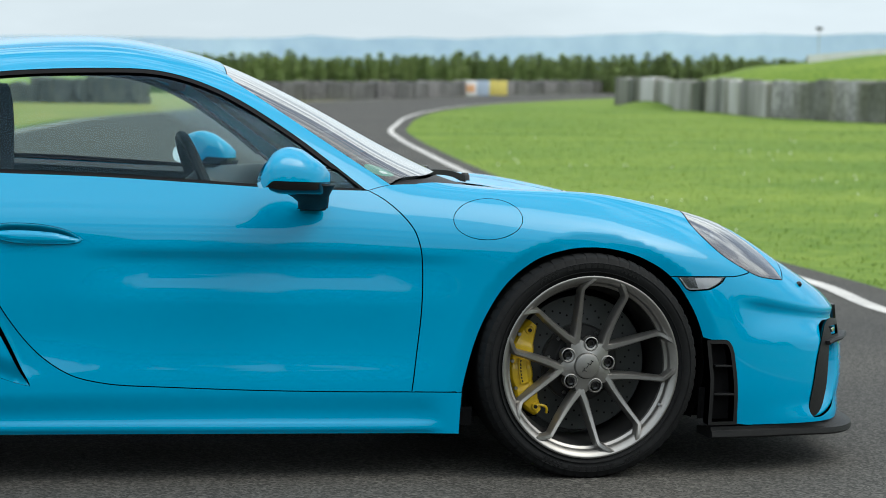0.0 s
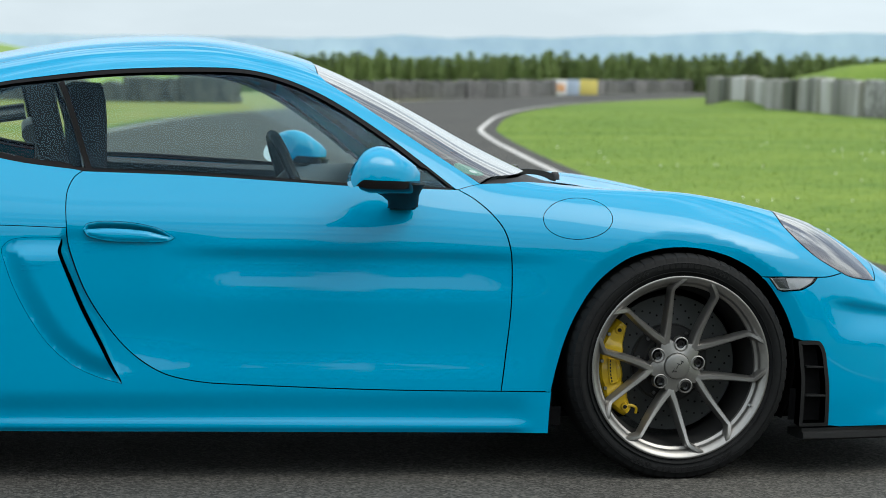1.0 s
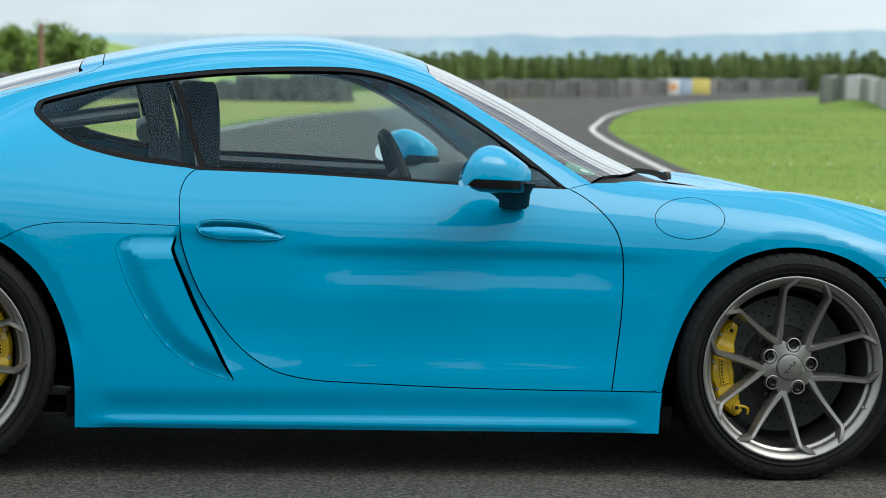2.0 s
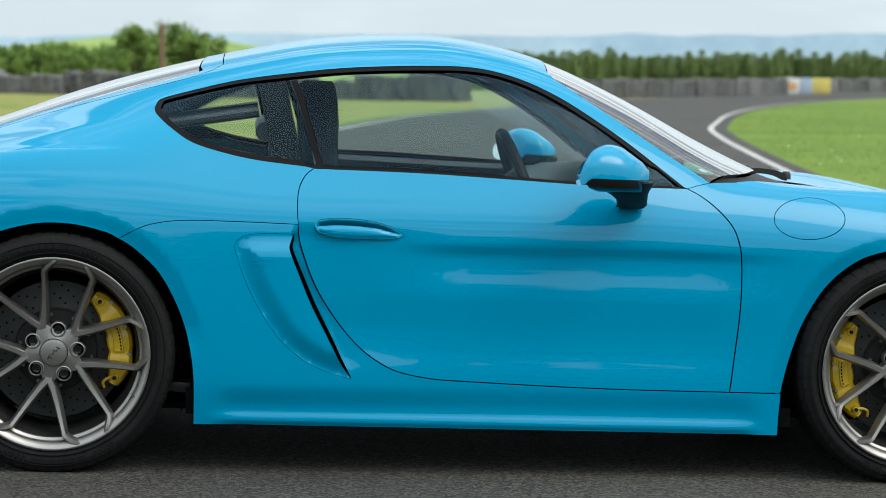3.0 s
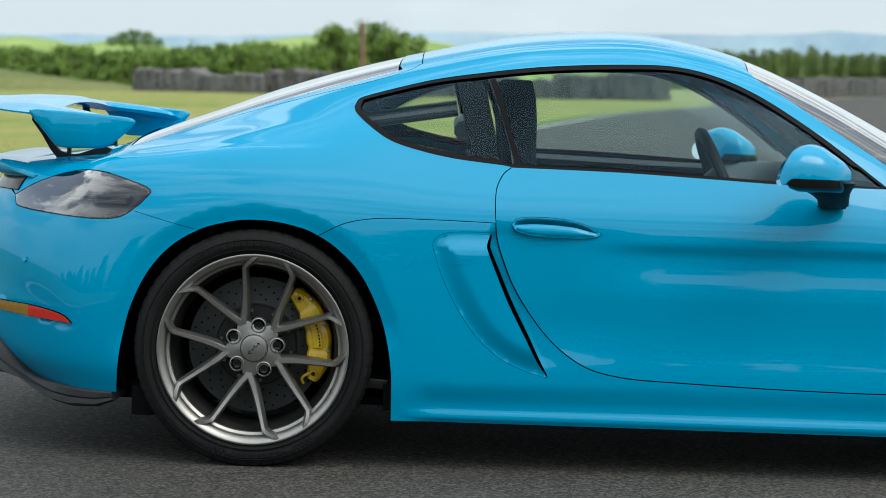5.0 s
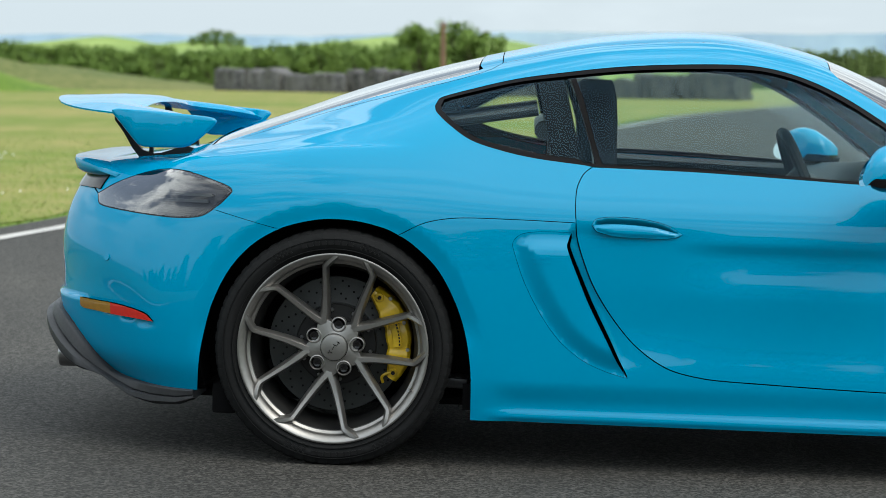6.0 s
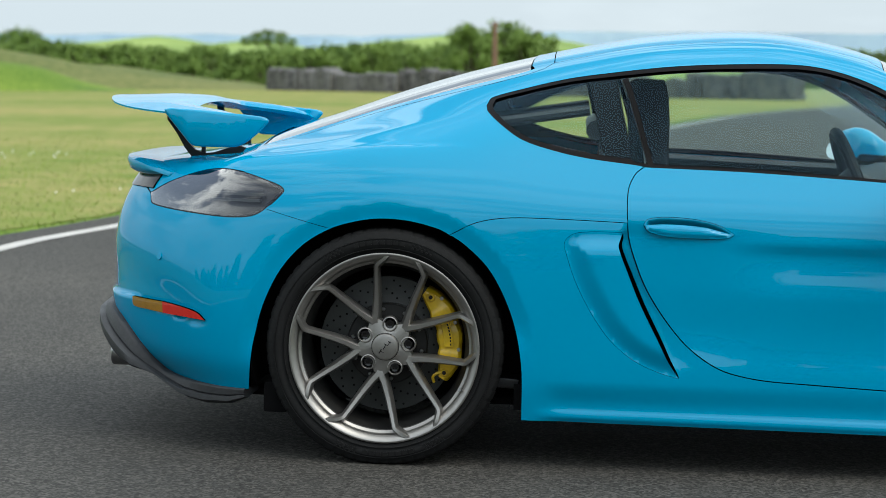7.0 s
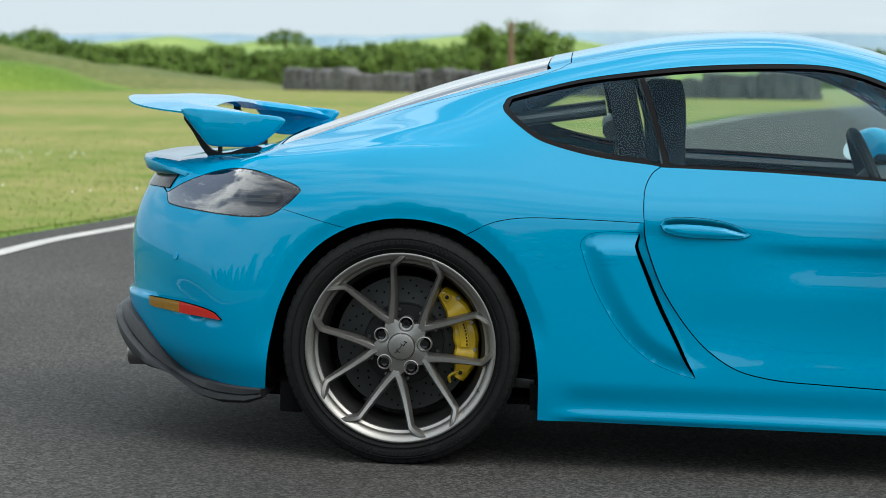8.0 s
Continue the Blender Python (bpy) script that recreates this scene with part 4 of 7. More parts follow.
def panel(name, loop, material, parent, label="", gap=0.0025, lip=0.016, spacing=0.024, lift=0.0, press=None, holes=(), hole_gap=None, sides=(-1, 1)):
    """A sheet of the shell inside the loop of (u, v), with turned-in edges; press(u, v, x, z) lowers it. One object a side."""
    outer = shrink(tidy(loop), gap)
    inner = [shrink(tidy(h), -(gap if hole_gap is None else hole_gap)) for h in holes]
    lo, hi = outer.min(0), outer.max(0)
    gx, gy = np.meshgrid(np.arange(lo[0] + spacing / 2, hi[0], spacing), np.arange(lo[1] + spacing / 2, hi[1], spacing))
    gx[::2] += spacing / 2
    q = np.stack([gx.ravel(), gy.ravel()], 1)
    ok = inside(outer, q) & (gap_to(outer, q) > spacing * 0.45)
    for h in inner:
        ok &= ~inside(h, q) & (gap_to(h, q) > spacing * 0.45)
    q = q[ok]
    pts, edges = list(outer), [(i, (i + 1) % len(outer)) for i in range(len(outer))]
    for h in inner:
        base = len(pts)
        pts += list(h)
        edges += [(base + i, base + (i + 1) % len(h)) for i in range(len(h))]
    pts += list(q)
    res = delaunay_2d_cdt([Vector((p[0], p[1])) for p in pts], edges, [], 1, 1e-6)
    uv = np.array([(p.x, p.y) for p in res[0]])
    tris = [tuple(f) for f in res[2]]
    mid = np.array([uv[list(f)].mean(0) for f in tris])
    keep = inside(outer, mid)
    for h in inner:
        keep &= ~inside(h, mid)
    tris = [f for f, k in zip(tris, keep) if k]
    pos, nor = shell.at(uv[:, 0], uv[:, 1]), shell.normal_at(uv[:, 0], uv[:, 1])
    depth = np.full(len(uv), lift)
    if press is not None:
        e = 0.003
        depth = depth - press(uv[:, 0], uv[:, 1])
        du, dv = [(press(uv[:, 0] + a, uv[:, 1] + b) - press(uv[:, 0] - a, uv[:, 1] - b)) / (2 * e) for a, b in ((e, 0), (0, e))]
        pu = shell.at(uv[:, 0] + e, uv[:, 1]) - shell.at(uv[:, 0] - e, uv[:, 1])
        pv = shell.at(uv[:, 0], uv[:, 1] + e) - shell.at(uv[:, 0], uv[:, 1] - e)
        lu, lv = np.linalg.norm(pu, axis=1) / (2 * e) + 1e-9, np.linalg.norm(pv, axis=1) / (2 * e) + 1e-9
        slope = nor + pu / (np.linalg.norm(pu, axis=1)[:, None] + 1e-9) * (du / lu)[:, None] + pv / (np.linalg.norm(pv, axis=1)[:, None] + 1e-9) * (dv / lv)[:, None]
        pos = pos + nor * depth[:, None]
        nor = slope / np.linalg.norm(slope, axis=1)[:, None]
    else:
        pos = pos + nor * depth[:, None]
    # turned-in edges along every free edge
    count = {}
    for f in tris:
        for a, b in zip(f, f[1:] + f[:1]):
            count[(min(a, b), max(a, b))] = count.get((min(a, b), max(a, b)), 0) + 1
    faces = list(tris)
    V, N = list(pos), list(nor)
    if lip:
        centre_free = lambda a, b: (abs(pos[a][1]) < 0.006 and abs(pos[b][1]) < 0.006)
        for f in tris:
            for a, b in zip(f, f[1:] + f[:1]):
                if count[(min(a, b), max(a, b))] == 1 and not centre_free(a, b):
                    along = pos[b] - pos[a]
                    way = np.cross(along, nor[a])
                    way /= np.linalg.norm(way) + 1e-12
                    k = len(V)
                    for i in (a, b):
                        V.append(pos[i])
                        N.append(way)
                    for i in (b, a):
                        V.append(pos[i] - nor[i] * lip)
                        N.append(way)
                    faces.append((k, k + 3, k + 2, k + 1))
    V, N = np.array(V), np.array(N)
    # keep the winding outwards
    f0 = faces[0]
    if np.dot(np.cross(V[f0[1]] - V[f0[0]], V[f0[2]] - V[f0[0]]), N[f0[0]]) < 0:
        faces = [f[::-1] for f in faces]
    made = []
    for s in sides:
        sv, sn = V * (1, s, 1), N * (1, s, 1)
        sf = faces if s > 0 else [f[::-1] for f in faces]
        made.append(raw(name, sv, sf, material, parent, label, True, sn))
    return made


# lines seen from the side, (x, z)
DOOR_REAR = [(-1.76, .875), (-1.785, .854), (-1.803, .814), (-1.806, .759), (-1.799, .68), (-1.78, .616), (-1.746, .536), (-1.695, .456),
             (-1.636, .385), (-1.578, .337), (-1.512, .303), (-1.414, .283), (-1.3, .276), (-1.021, .265), (-.774, .26), (-.54, .259)]
DOOR_FRONT = [(-.54, .259), (-.53, .351), (-.518, .483), (-.516, .614), (-.524, .679), (-.543, .735), (-.581, .782), (-.627, .82), (-.67, .844)]
BELT = [(-.67, .844), (-.949, .848), (-1.196, .859), (-1.459, .87), (-1.76, .875)]
WINDOW_TOP = [(-2.223, 1.033), (-2.209, 1.057), (-2.119, 1.085), (-1.987, 1.119), (-1.854, 1.141), (-1.688, 1.163), (-1.52, 1.175), (-1.351, 1.18),
              (-1.266, 1.175), (-1.183, 1.158), (-1.1, 1.129), (-1.017, 1.088), (-.936, 1.038), (-.855, .983), (-.776, .923), (-.68, .847)]
WINDOW_REAR = [(-1.76, .877), (-1.915, .893), (-2.013, .911), (-2.111, .94), (-2.178, .983), (-2.217, 1.017), (-2.223, 1.033)]
FRONT_ARCH = [(-.394, .13), (-.388, .249), (-.358, .383), (-.32, .483), (-.259, .58), (-.175, .65), (-.089, .682), (-.014, .693), (.069, .688),
              (.159, .662), (.25, .607), (.316, .522), (.356, .436), (.378, .35), (.385, .25), (.385, .13)]
REAR_ARCH = [(-2.878, .18), (-2.87, .282), (-2.862, .349), (-2.838, .448), (-2.792, .548), (-2.729, .623), (-2.649, .674), (-2.569, .699), (-2.504, .708),
             (-2.424, .704), (-2.343, .685), (-2.307, .668), (-2.261, .639), (-2.195, .577), (-2.144, .491), (-2.109, .395), (-2.09, .282), (-2.087, .13)]
LAMP_LOW = [(.345, .790), (.350, .757), (.382, .714), (.431, .669), (.488, .635), (.548, .607), (.60, .596), (.655, .590)]
LAMP_TOP = [(.655, .590), (.63, .632), (.585, .682), (.53, .722), (.47, .757), (.41, .782), (.345, .790)]
TAIL_LOW = [(-3.222, .742), (-3.207, .712), (-3.081, .699), (-2.96, .693), (-2.90, .696), (-2.865, .705), (-2.825, .733), (-2.787, .772)]
TAIL_TOP = [(-2.787, .772), (-2.789, .780), (-2.799, .788), (-2.822, .797), (-2.911, .822), (-2.988, .828), (-3.065, .813), (-3.154, .78), (-3.222, .742)]
SCOOP = [(-1.815, .690), (-1.90, .690), (-1.955, .682), (-1.98, .657), (-1.972, .62), (-1.946, .549), (-1.904, .469), (-1.854, .397),
         (-1.805, .35), (-1.756, .318), (-1.70, .295), (-1.642, .279)]
SCOOP_FRONT = [(-1.642, .279), (-1.675, .327), (-1.709, .391), (-1.76, .488), (-1.795, .568), (-1.826, .647), (-1.820, .675), (-1.815, .690)]
HATCH_SIDE = [(-2.916, .884), (-2.786, .924), (-2.619, .98), (-2.534, 1.008), (-2.448, 1.033), (-2.363, 1.057), (-2.279, 1.080), (-2.194, 1.103), (-2.111, 1.128), (-2.052, 1.150)]
SCREEN_SIDE = [(-.56, .846), (-.612, .871), (-.769, .973), (-.929, 1.079), (-1.056, 1.162)]

def straight(*pts, n=10):
    pts = [np.array(p, float) for p in pts]
    return [a + (b - a) * k / n for a, b in zip(pts, pts[1:]) for k in range(n)] + [pts[-1]]


door_rear, door_front, belt = side_uv(DOOR_REAR), side_uv(DOOR_FRONT), side_uv(BELT)
window_top, window_rear = side_uv(WINDOW_TOP, top=1.2), side_uv(WINDOW_REAR, top=1.1)
front_arch, rear_arch = side_uv(FRONT_ARCH), side_uv(REAR_ARCH)
lamp_low, lamp_top = side_uv(LAMP_LOW, top=0.9), side_uv(LAMP_TOP, top=0.92)
tail_low, tail_top = side_uv(TAIL_LOW), side_uv(TAIL_TOP)
scoop, scoop_front = side_uv(SCOOP), side_uv(SCOOP_FRONT)
hatch_side, screen_side = side_uv(HATCH_SIDE, top=1.3), side_uv(SCREEN_SIDE, top=1.25)
hatch_side[-1] = np.array((-2.03, hatch_side[-1][1] + 0.03))
screen_side[-1] = screen_side[-1] + np.array((0.0, 0.03))
screen_side = [p for p in screen_side if p[0] < -0.615]
screen_side = straight((-0.600, 0.790), screen_side[0], n=4)[:-1] + screen_side


def cut(line, start, stop):
    """The stretch of a line between the places nearest to two side-view points."""
    a, b = (int(np.argmin(np.linalg.norm(np.array(line) - np.array(shell.find(*s)), axis=1))) for s in (start, stop))
    return line[a:b + 1] if a <= b else line[b:a + 1][::-1]


def bottom(a, b):
    return straight((a, 0.0), (b, 0.0), n=30)


car = thing("sports_car", "bright blue two-door sports coupe with rear wing parked on asphalt", "car")

quarter_seam = side_uv([(-2.307, .668), (-2.229, .706), (-2.134, .722), (-1.975, .722), (-1.803, .718)])
bumper_seam = side_uv([(.25, .607), (.35, .607), (.463, .606), (.506, .613), (.525, .618)])
rear_seam = side_uv([(-2.84, .722), (-2.732, .694), (-2.649, .674)])
roof_v = 1.2


def ease(t):
    t = np.clip(t, 0, 1)
    return t * t * (3 - 2 * t)


def arch_lip(u, v):
    """The flat flange round each wheel opening leans in, with a soft outer edge."""
    q = np.stack([u, v], 1)
    d = np.minimum(line_gap(front_arch, q), line_gap(rear_arch, q))
    t = np.clip(1 - d / 0.046, 0, 1)
    return 0.0140 * np.where(t < 0.10, 5.0 * t * t, t - 0.05)


def flank(u, v):
    """The crease under the handle with its hollow below, and the tucked belly above the sill."""
    fade = ease((u + 1.60) / 0.30) * ease((-0.28 - u) / 0.40)
    crease = np.where(v > 0.492, 1 - ease((v - 0.492) / 0.045), ease((v - 0.375) / 0.117))
    belly = ease((v - 0.145) / 0.10) * (1 - ease((v - 0.26) / 0.16))
    belly_fade = ease((u + 1.95) / 0.40) * ease((-0.36 - u) / 0.30)
    return 0.0122 * crease * fade + 0.007 * belly * belly_fade


def press_door(u, v):
    """The flank's form and the wedge that runs into the side scoop."""
    t = ease((u + 1.34) / -0.46)
    w = ease((v - 0.17) / 0.13) * ease((0.585 - v) / 0.055)
    return 0.012 * t * w + flank(u, v)


HANDLE_TOP = [(-1.757, .714), (-1.745, .729), (-1.70, .736), (-1.62, .733), (-1.55, .719), (-1.502, .694)]
HANDLE_LOW = [(-1.502, .694), (-1.515, .686), (-1.56, .681), (-1.62, .682), (-1.69, .685), (-1.742, .696), (-1.757, .714)]
handle_bowl = side_uv(HANDLE_TOP, n=5) + side_uv(HANDLE_LOW, n=5)[1:-1]


doors = panel("door", door_rear + door_front[1:] + belt[1:], PAINT, car, press=press_door, spacing=0.012, gap=0.0019, holes=[handle_bowl])
hood_edge = straight((-0.600, 0.790), (-0.524, 0.815), (-0.448, 0.900), (-0.33, 0.985), (0.10, 1.0), (0.30, 0.99), lamp_low[0])
panel("front_wing", cut(door_front, (-.54, .259), (-.67, .844)) + straight(belt[0], (-0.600, 0.790), n=5)[1:] + hood_edge[1:]
      + cut(lamp_low, (.345, .79), (.525, .618))[1:] + bumper_seam[::-1][1:] + cut(front_arch, (.25, .607), (-.39, .24))[1:]
      + side_uv([(-.389, .258), (-.54, .259)])[1:-1], PAINT, car, press=lambda u, v: arch_lip(u, v) + flank(u, v), spacing=0.015, gap=0.0019,
      holes=[side_uv([(-.316 + .105 * math.cos(a), .768 + .058 * math.sin(a) + .006 * math.cos(a)) for a in np.linspace(0, 2 * math.pi, 25)[:-1]], n=3)])
panel("fuel_flap", side_uv([(-.316 + .105 * math.cos(a), .768 + .058 * math.sin(a) + .006 * math.cos(a)) for a in np.linspace(0, 2 * math.pi, 25)[:-1]], n=3),
      PAINT, car, "round flush fuel filler flap", gap=0.0002, sides=(-1,))
panel("wing_patch", side_uv([(-.316 + .112 * math.cos(a), .768 + .064 * math.sin(a) + .006 * math.cos(a)) for a in np.linspace(0, 2 * math.pi, 25)[:-1]], n=3),
      PAINT, car, lift=-0.001, lip=0, sides=(1,))

lamp_tip = lamp_low[-1]
VENT = [(.369, .414), (.436, .413), (.452, .398), (.461, .376), (.476, .28), (.483, .155), (.387, .155), (.385, .30)]
vent = side_uv(VENT[:4], n=4) + side_uv(VENT[3:6], n=4)[1:] + side_uv(VENT[5:] + VENT[:1], bend=False)[1:-1]
side_lamp = side_uv([(.272, .607), (.432, .607)]) + side_uv([(.432, .607), (.417, .589), (.385, .572), (.372, .568), (.316, .565), (.300, .571)])[1:] + side_uv([(.300, .571), (.272, .607)])[1:-1]
INTAKE = [(.90, .455), (.85, .463), (.815, .450), (.803, .430), (.774, .352), (.758, .27), (.746, .209), (.749, .182), (.762, .166)]
intake = side_uv(INTAKE, n=5) + side_uv([(.762, .166), (.80, .170), (.86, .20), (.895, .27), (.905, .36), (.90, .455)], n=5)[1:-1]


def press_front(u, v):
    """A horizontal crease at bumper height over a hollow, and the skirt that kicks out to the splitter."""
    crease = np.where(v > 0.405, 1 - ease((v - 0.405) / 0.042), ease((v - 0.285) / 0.12))
    kick = (1 - ease((v - 0.01) / 0.07)) * ease((u - 0.52) / 0.25)
    return 0.020 * crease * ease((u - 0.44) / 0.14) - 0.012 * kick + arch_lip(u, v)


hood_front = straight(lamp_tip, (0.80, 0.86), (0.95, 1.15), (1.02, 1.5))
vent_edge = side_uv(VENT[:4], n=4) + side_uv(VENT[3:6], n=4)[1:]
panel("front_bumper", cut(front_arch, (.25, .607), (.366, .416)) + vent_edge[1:] + bottom(vent_edge[-1][0], 1.56)[1:] + straight((1.56, 0.0), (1.56, 1.5), n=60)[1:]
      + straight((1.56, 1.5), (1.02, 1.5), n=20)[1:] + hood_front[::-1][1:] + cut(lamp_low, (.655, .59), (.525, .618))[1:] + bumper_seam[::-1][1:-1], PAINT, car, holes=[side_lamp, intake], press=press_front, spacing=0.016, gap=0.002)
panel("hood", hood_front + straight((1.02, 1.5), (-0.10, 1.5), n=40)[1:] + straight((-0.10, 1.5), (-0.14, 1.30), (-0.22, 1.12), (-0.325, 0.990), (0.10, 1.005), (0.30, 0.995), lamp_low[0], n=12)[1:]
      + lamp_top[::-1][1:-1], PAINT, car, gap=0.002)

lower_sill = cut(rear_arch, (-2.307, .668), (-2.087, .14))
sill_loop = quarter_seam + cut(door_rear, (-1.803, .718), (-.54, .259))[1:] + side_uv([(-.54, .259), (-.389, .258)])[1:] + cut(front_arch, (-.389, .258), (-.394, .13))[1:] \
    + bottom(front_arch[0][0], rear_arch[-1][0])[1:] + lower_sill[::-1][1:-1]
scoop_loop = scoop + scoop_front[1:-1]
slit_front = [p + np.array((0.014 * math.sin(math.pi * min(1, max(0, k / (len(scoop_front) - 1))) ** 0.8) ** 0.7, 0.0)) for k, p in enumerate(scoop_front)]


def press_sill(u, v):
    """The tucked band above the sill's lip, fading out before the arches, and the fin that turns in to the scoop's mouth."""
    fade = ease((u + 2.07) / 0.12) * ease((-0.42 - u) / 0.10)
    ahead = u - np.interp(v, *zip(*sorted((p[1], p[0]) for p in slit_front)))
    fin = ease((0.09 - ahead) / 0.09) * (ahead > -0.002) * ease((v - 0.16) / 0.06) * ease((0.56 - v) / 0.03)
    wedge = 0.012 * ease((u + 1.34) / -0.46) * ease((v - 0.17) / 0.13) * ease((0.585 - v) / 0.055) * (ahead > -0.002)
    return (0.011 * ease((v - 0.020) / 0.030) * (1 - ease((v - 0.056) / 0.075)) + 0.010 * (1 - ease(v / 0.020))) * fade + arch_lip(u, v) * ease((v - 0.20) / 0.1) + wedge + 0.007 * fin


panel("side_panel", sill_loop, PAINT, car, press=press_sill, holes=[scoop + slit_front[1:-1]], spacing=0.014, gap=0.0014, hole_gap=0.0006)


def press_scoop(u, v):
    """The scoop swells out from its rear rim towards the mouth; its top edge rolls over."""
    q = np.stack([u, v], 1)
    d = line_gap(np.array(scoop), q)
    return 0.0045 * ease(d / 0.007) - 0.019 * ease((d - 0.004) / 0.062)


panel("side_scoop", scoop_loop, PAINT, car, press=press_scoop, gap=0.0005, spacing=0.011, lip=0.03)
up_rear = cut(door_rear, (-1.803, .718), (-1.76, .875))
side_loop = quarter_seam + up_rear[1:] + window_rear[1:] + window_top[1:] + straight(window_top[-1], belt[0], screen_side[0], n=4)[1:] \
    + screen_side[1:] + straight(screen_side[-1], (-1.10, roof_v), n=6)[1:] + straight((-1.10, roof_v), (-2.03, roof_v), n=40)[1:] \
    + straight((-2.03, roof_v), hatch_side[-1], n=4)[1:] + hatch_side[::-1][1:] + straight(hatch_side[0], tail_top[len(tail_top) // 2], n=8)[1:] \
    + tail_top[:len(tail_top) // 2][::-1] + tail_low[::-1][1:6] + cut(rear_seam, (-2.84, .722), (-2.649, .674)) + cut(rear_arch, (-2.649, .674), (-2.307, .668))[1:-1]


def press_quarter(u, v):
    """A soft ridge runs along the haunch from the rear screen's foot; the skin above it lies a little deeper."""
    ridge_ = ease((v - 0.785) / 0.035) * (1 - ease((v - 0.86) / 0.12))
    return arch_lip(u, v) + 0.008 * ridge_ * ease((-2.22 - u) / 0.25) * ease((u + 2.93) / 0.12)


panel("rear_quarter", side_loop, PAINT, car, gap=0.0008, spacing=0.014, press=press_quarter)
panel("roof", straight((-1.10, roof_v), (-2.03, roof_v), n=40) + straight((-2.03, roof_v), (-2.03, 1.5), n=12)[1:] + straight((-2.03, 1.5), (-1.035, 1.5), n=40)[1:]
      + straight((-1.035, 1.5), (-1.045, 1.32), screen_side[-1], n=8)[1:], PAINT, car, gap=0.001)
diffuser_edge = side_uv([(-2.878, .195), (-2.99, .197), (-3.10, .205), (-3.16, .222), (-3.228, .29), (-3.30, .36), (-3.352, .395)])


def press_rear(u, v):
    """The ledge under the rear reflectors: the skin above it steps in."""
    grow = ease((-2.98 - u) / 0.25)
    edge = 0.235 + 0.075 * ease((-2.98 - u) / 0.45)
    return 0.016 * ease((v - edge) / 0.014) * (1 - ease((v - edge - 0.05) / 0.14)) * grow + arch_lip(u, v) * ease((v - 0.12) / 0.15)


mid_top = tail_top[len(tail_top) // 2]
panel("rear_bumper", cut(rear_arch, (-2.649, .674), (-2.878, .195)) + diffuser_edge[1:] + straight(diffuser_edge[-1], (-3.98, diffuser_edge[-1][1]), (-3.98, 0.72), n=30)[1:]
      + straight((-3.98, 0.72), (-3.5, 0.72), tail_low[0], n=20)[1:] + tail_low[1:-6] + rear_seam, PAINT, car, press=press_rear, spacing=0.016, gap=0.0006)
panel("engine_lid", straight((-3.98, 0.73), (-3.5, 0.73), tail_top[-1], n=14) + tail_top[::-1][1:len(tail_top) // 2 + 2] + straight(hatch_side[0], (-2.93, 1.5), n=16)
      + straight((-2.93, 1.5), (-3.98, 1.5), n=30)[1:] + straight((-3.98, 1.5), (-3.98, 0.73), n=24)[1:-1], PAINT, car)

# glass
panel("windscreen", screen_side + straight(screen_side[-1], (-1.045, 1.32), (-1.035, 1.5), n=8)[1:] + straight((-1.035, 1.5), (-0.30, 1.5), n=30)[1:]
      + straight((-0.30, 1.5), (-0.38, 1.25), screen_side[0], n=10)[1:-1], WINDSCREEN, car, "sloping clear windscreen", gap=0.004, lip=0, lift=-0.003)
panel("rear_lid", hatch_side + straight(hatch_side[-1], (-2.03, 1.5), n=8)[1:] + straight((-2.03, 1.5), (-2.09, 1.5), n=3)[1:] + straight((-2.09, 1.5), (-2.10, hatch_side[-1][1] + .025), n=8)[1:]
      + [p + np.array((-0.0, 0.03)) for p in hatch_side[::-1][4:-2]] + straight(hatch_side[1] + np.array((0, .03)), (-2.86, 1.5), n=8) + straight((-2.86, 1.5), (-2.92, 1.5), n=3)[1:]
      + straight((-2.92, 1.5), hatch_side[0], n=8)[1:-1], PAINT, car, gap=0.002)
panel("rear_glass", [p + np.array((-0.0, 0.032)) for p in hatch_side[1:-5]] + straight((-2.102, hatch_side[-1][1] + .03), (-2.0915, 1.5), n=8)
      + straight((-2.0915, 1.5), (-2.855, 1.5), n=30)[1:] + straight((-2.855, 1.5), hatch_side[1] + np.array((0, .032)), n=8)[1:-1], WINDSCREEN, car, "sloping rear screen", gap=0.001, lip=0, lift=-0.002)

opening = window_rear + window_top[1:] + straight(window_top[-1], belt[0], n=3)[1:] + belt[1:-1]
opening = tidy(opening)
belt_side = (opening[:, 1] < 0.85) & (opening[:, 0] > -1.80)
frame_in = shrink(opening, np.where(belt_side, 0.008, 0.017)[:, None])
b_top, b_low = np.array(shell.find(-1.821, 1.127, 1.2)), np.array(shell.find(-1.739, .879))


def clip_line(poly, a, b, keep):
    """The part of the loop on one side of the line a-b."""
    n = np.array((-(b - a)[1], (b - a)[0])) * keep
    res = []
    for p, q in zip(poly, np.roll(poly, -1, axis=0)):
        dp, dq = (p - a) @ n, (q - a) @ n
        if dp >= 0:
            res.append(p)
        if dp * dq < 0:
            res.append(p + (q - p) * dp / (dp - dq))
    return res


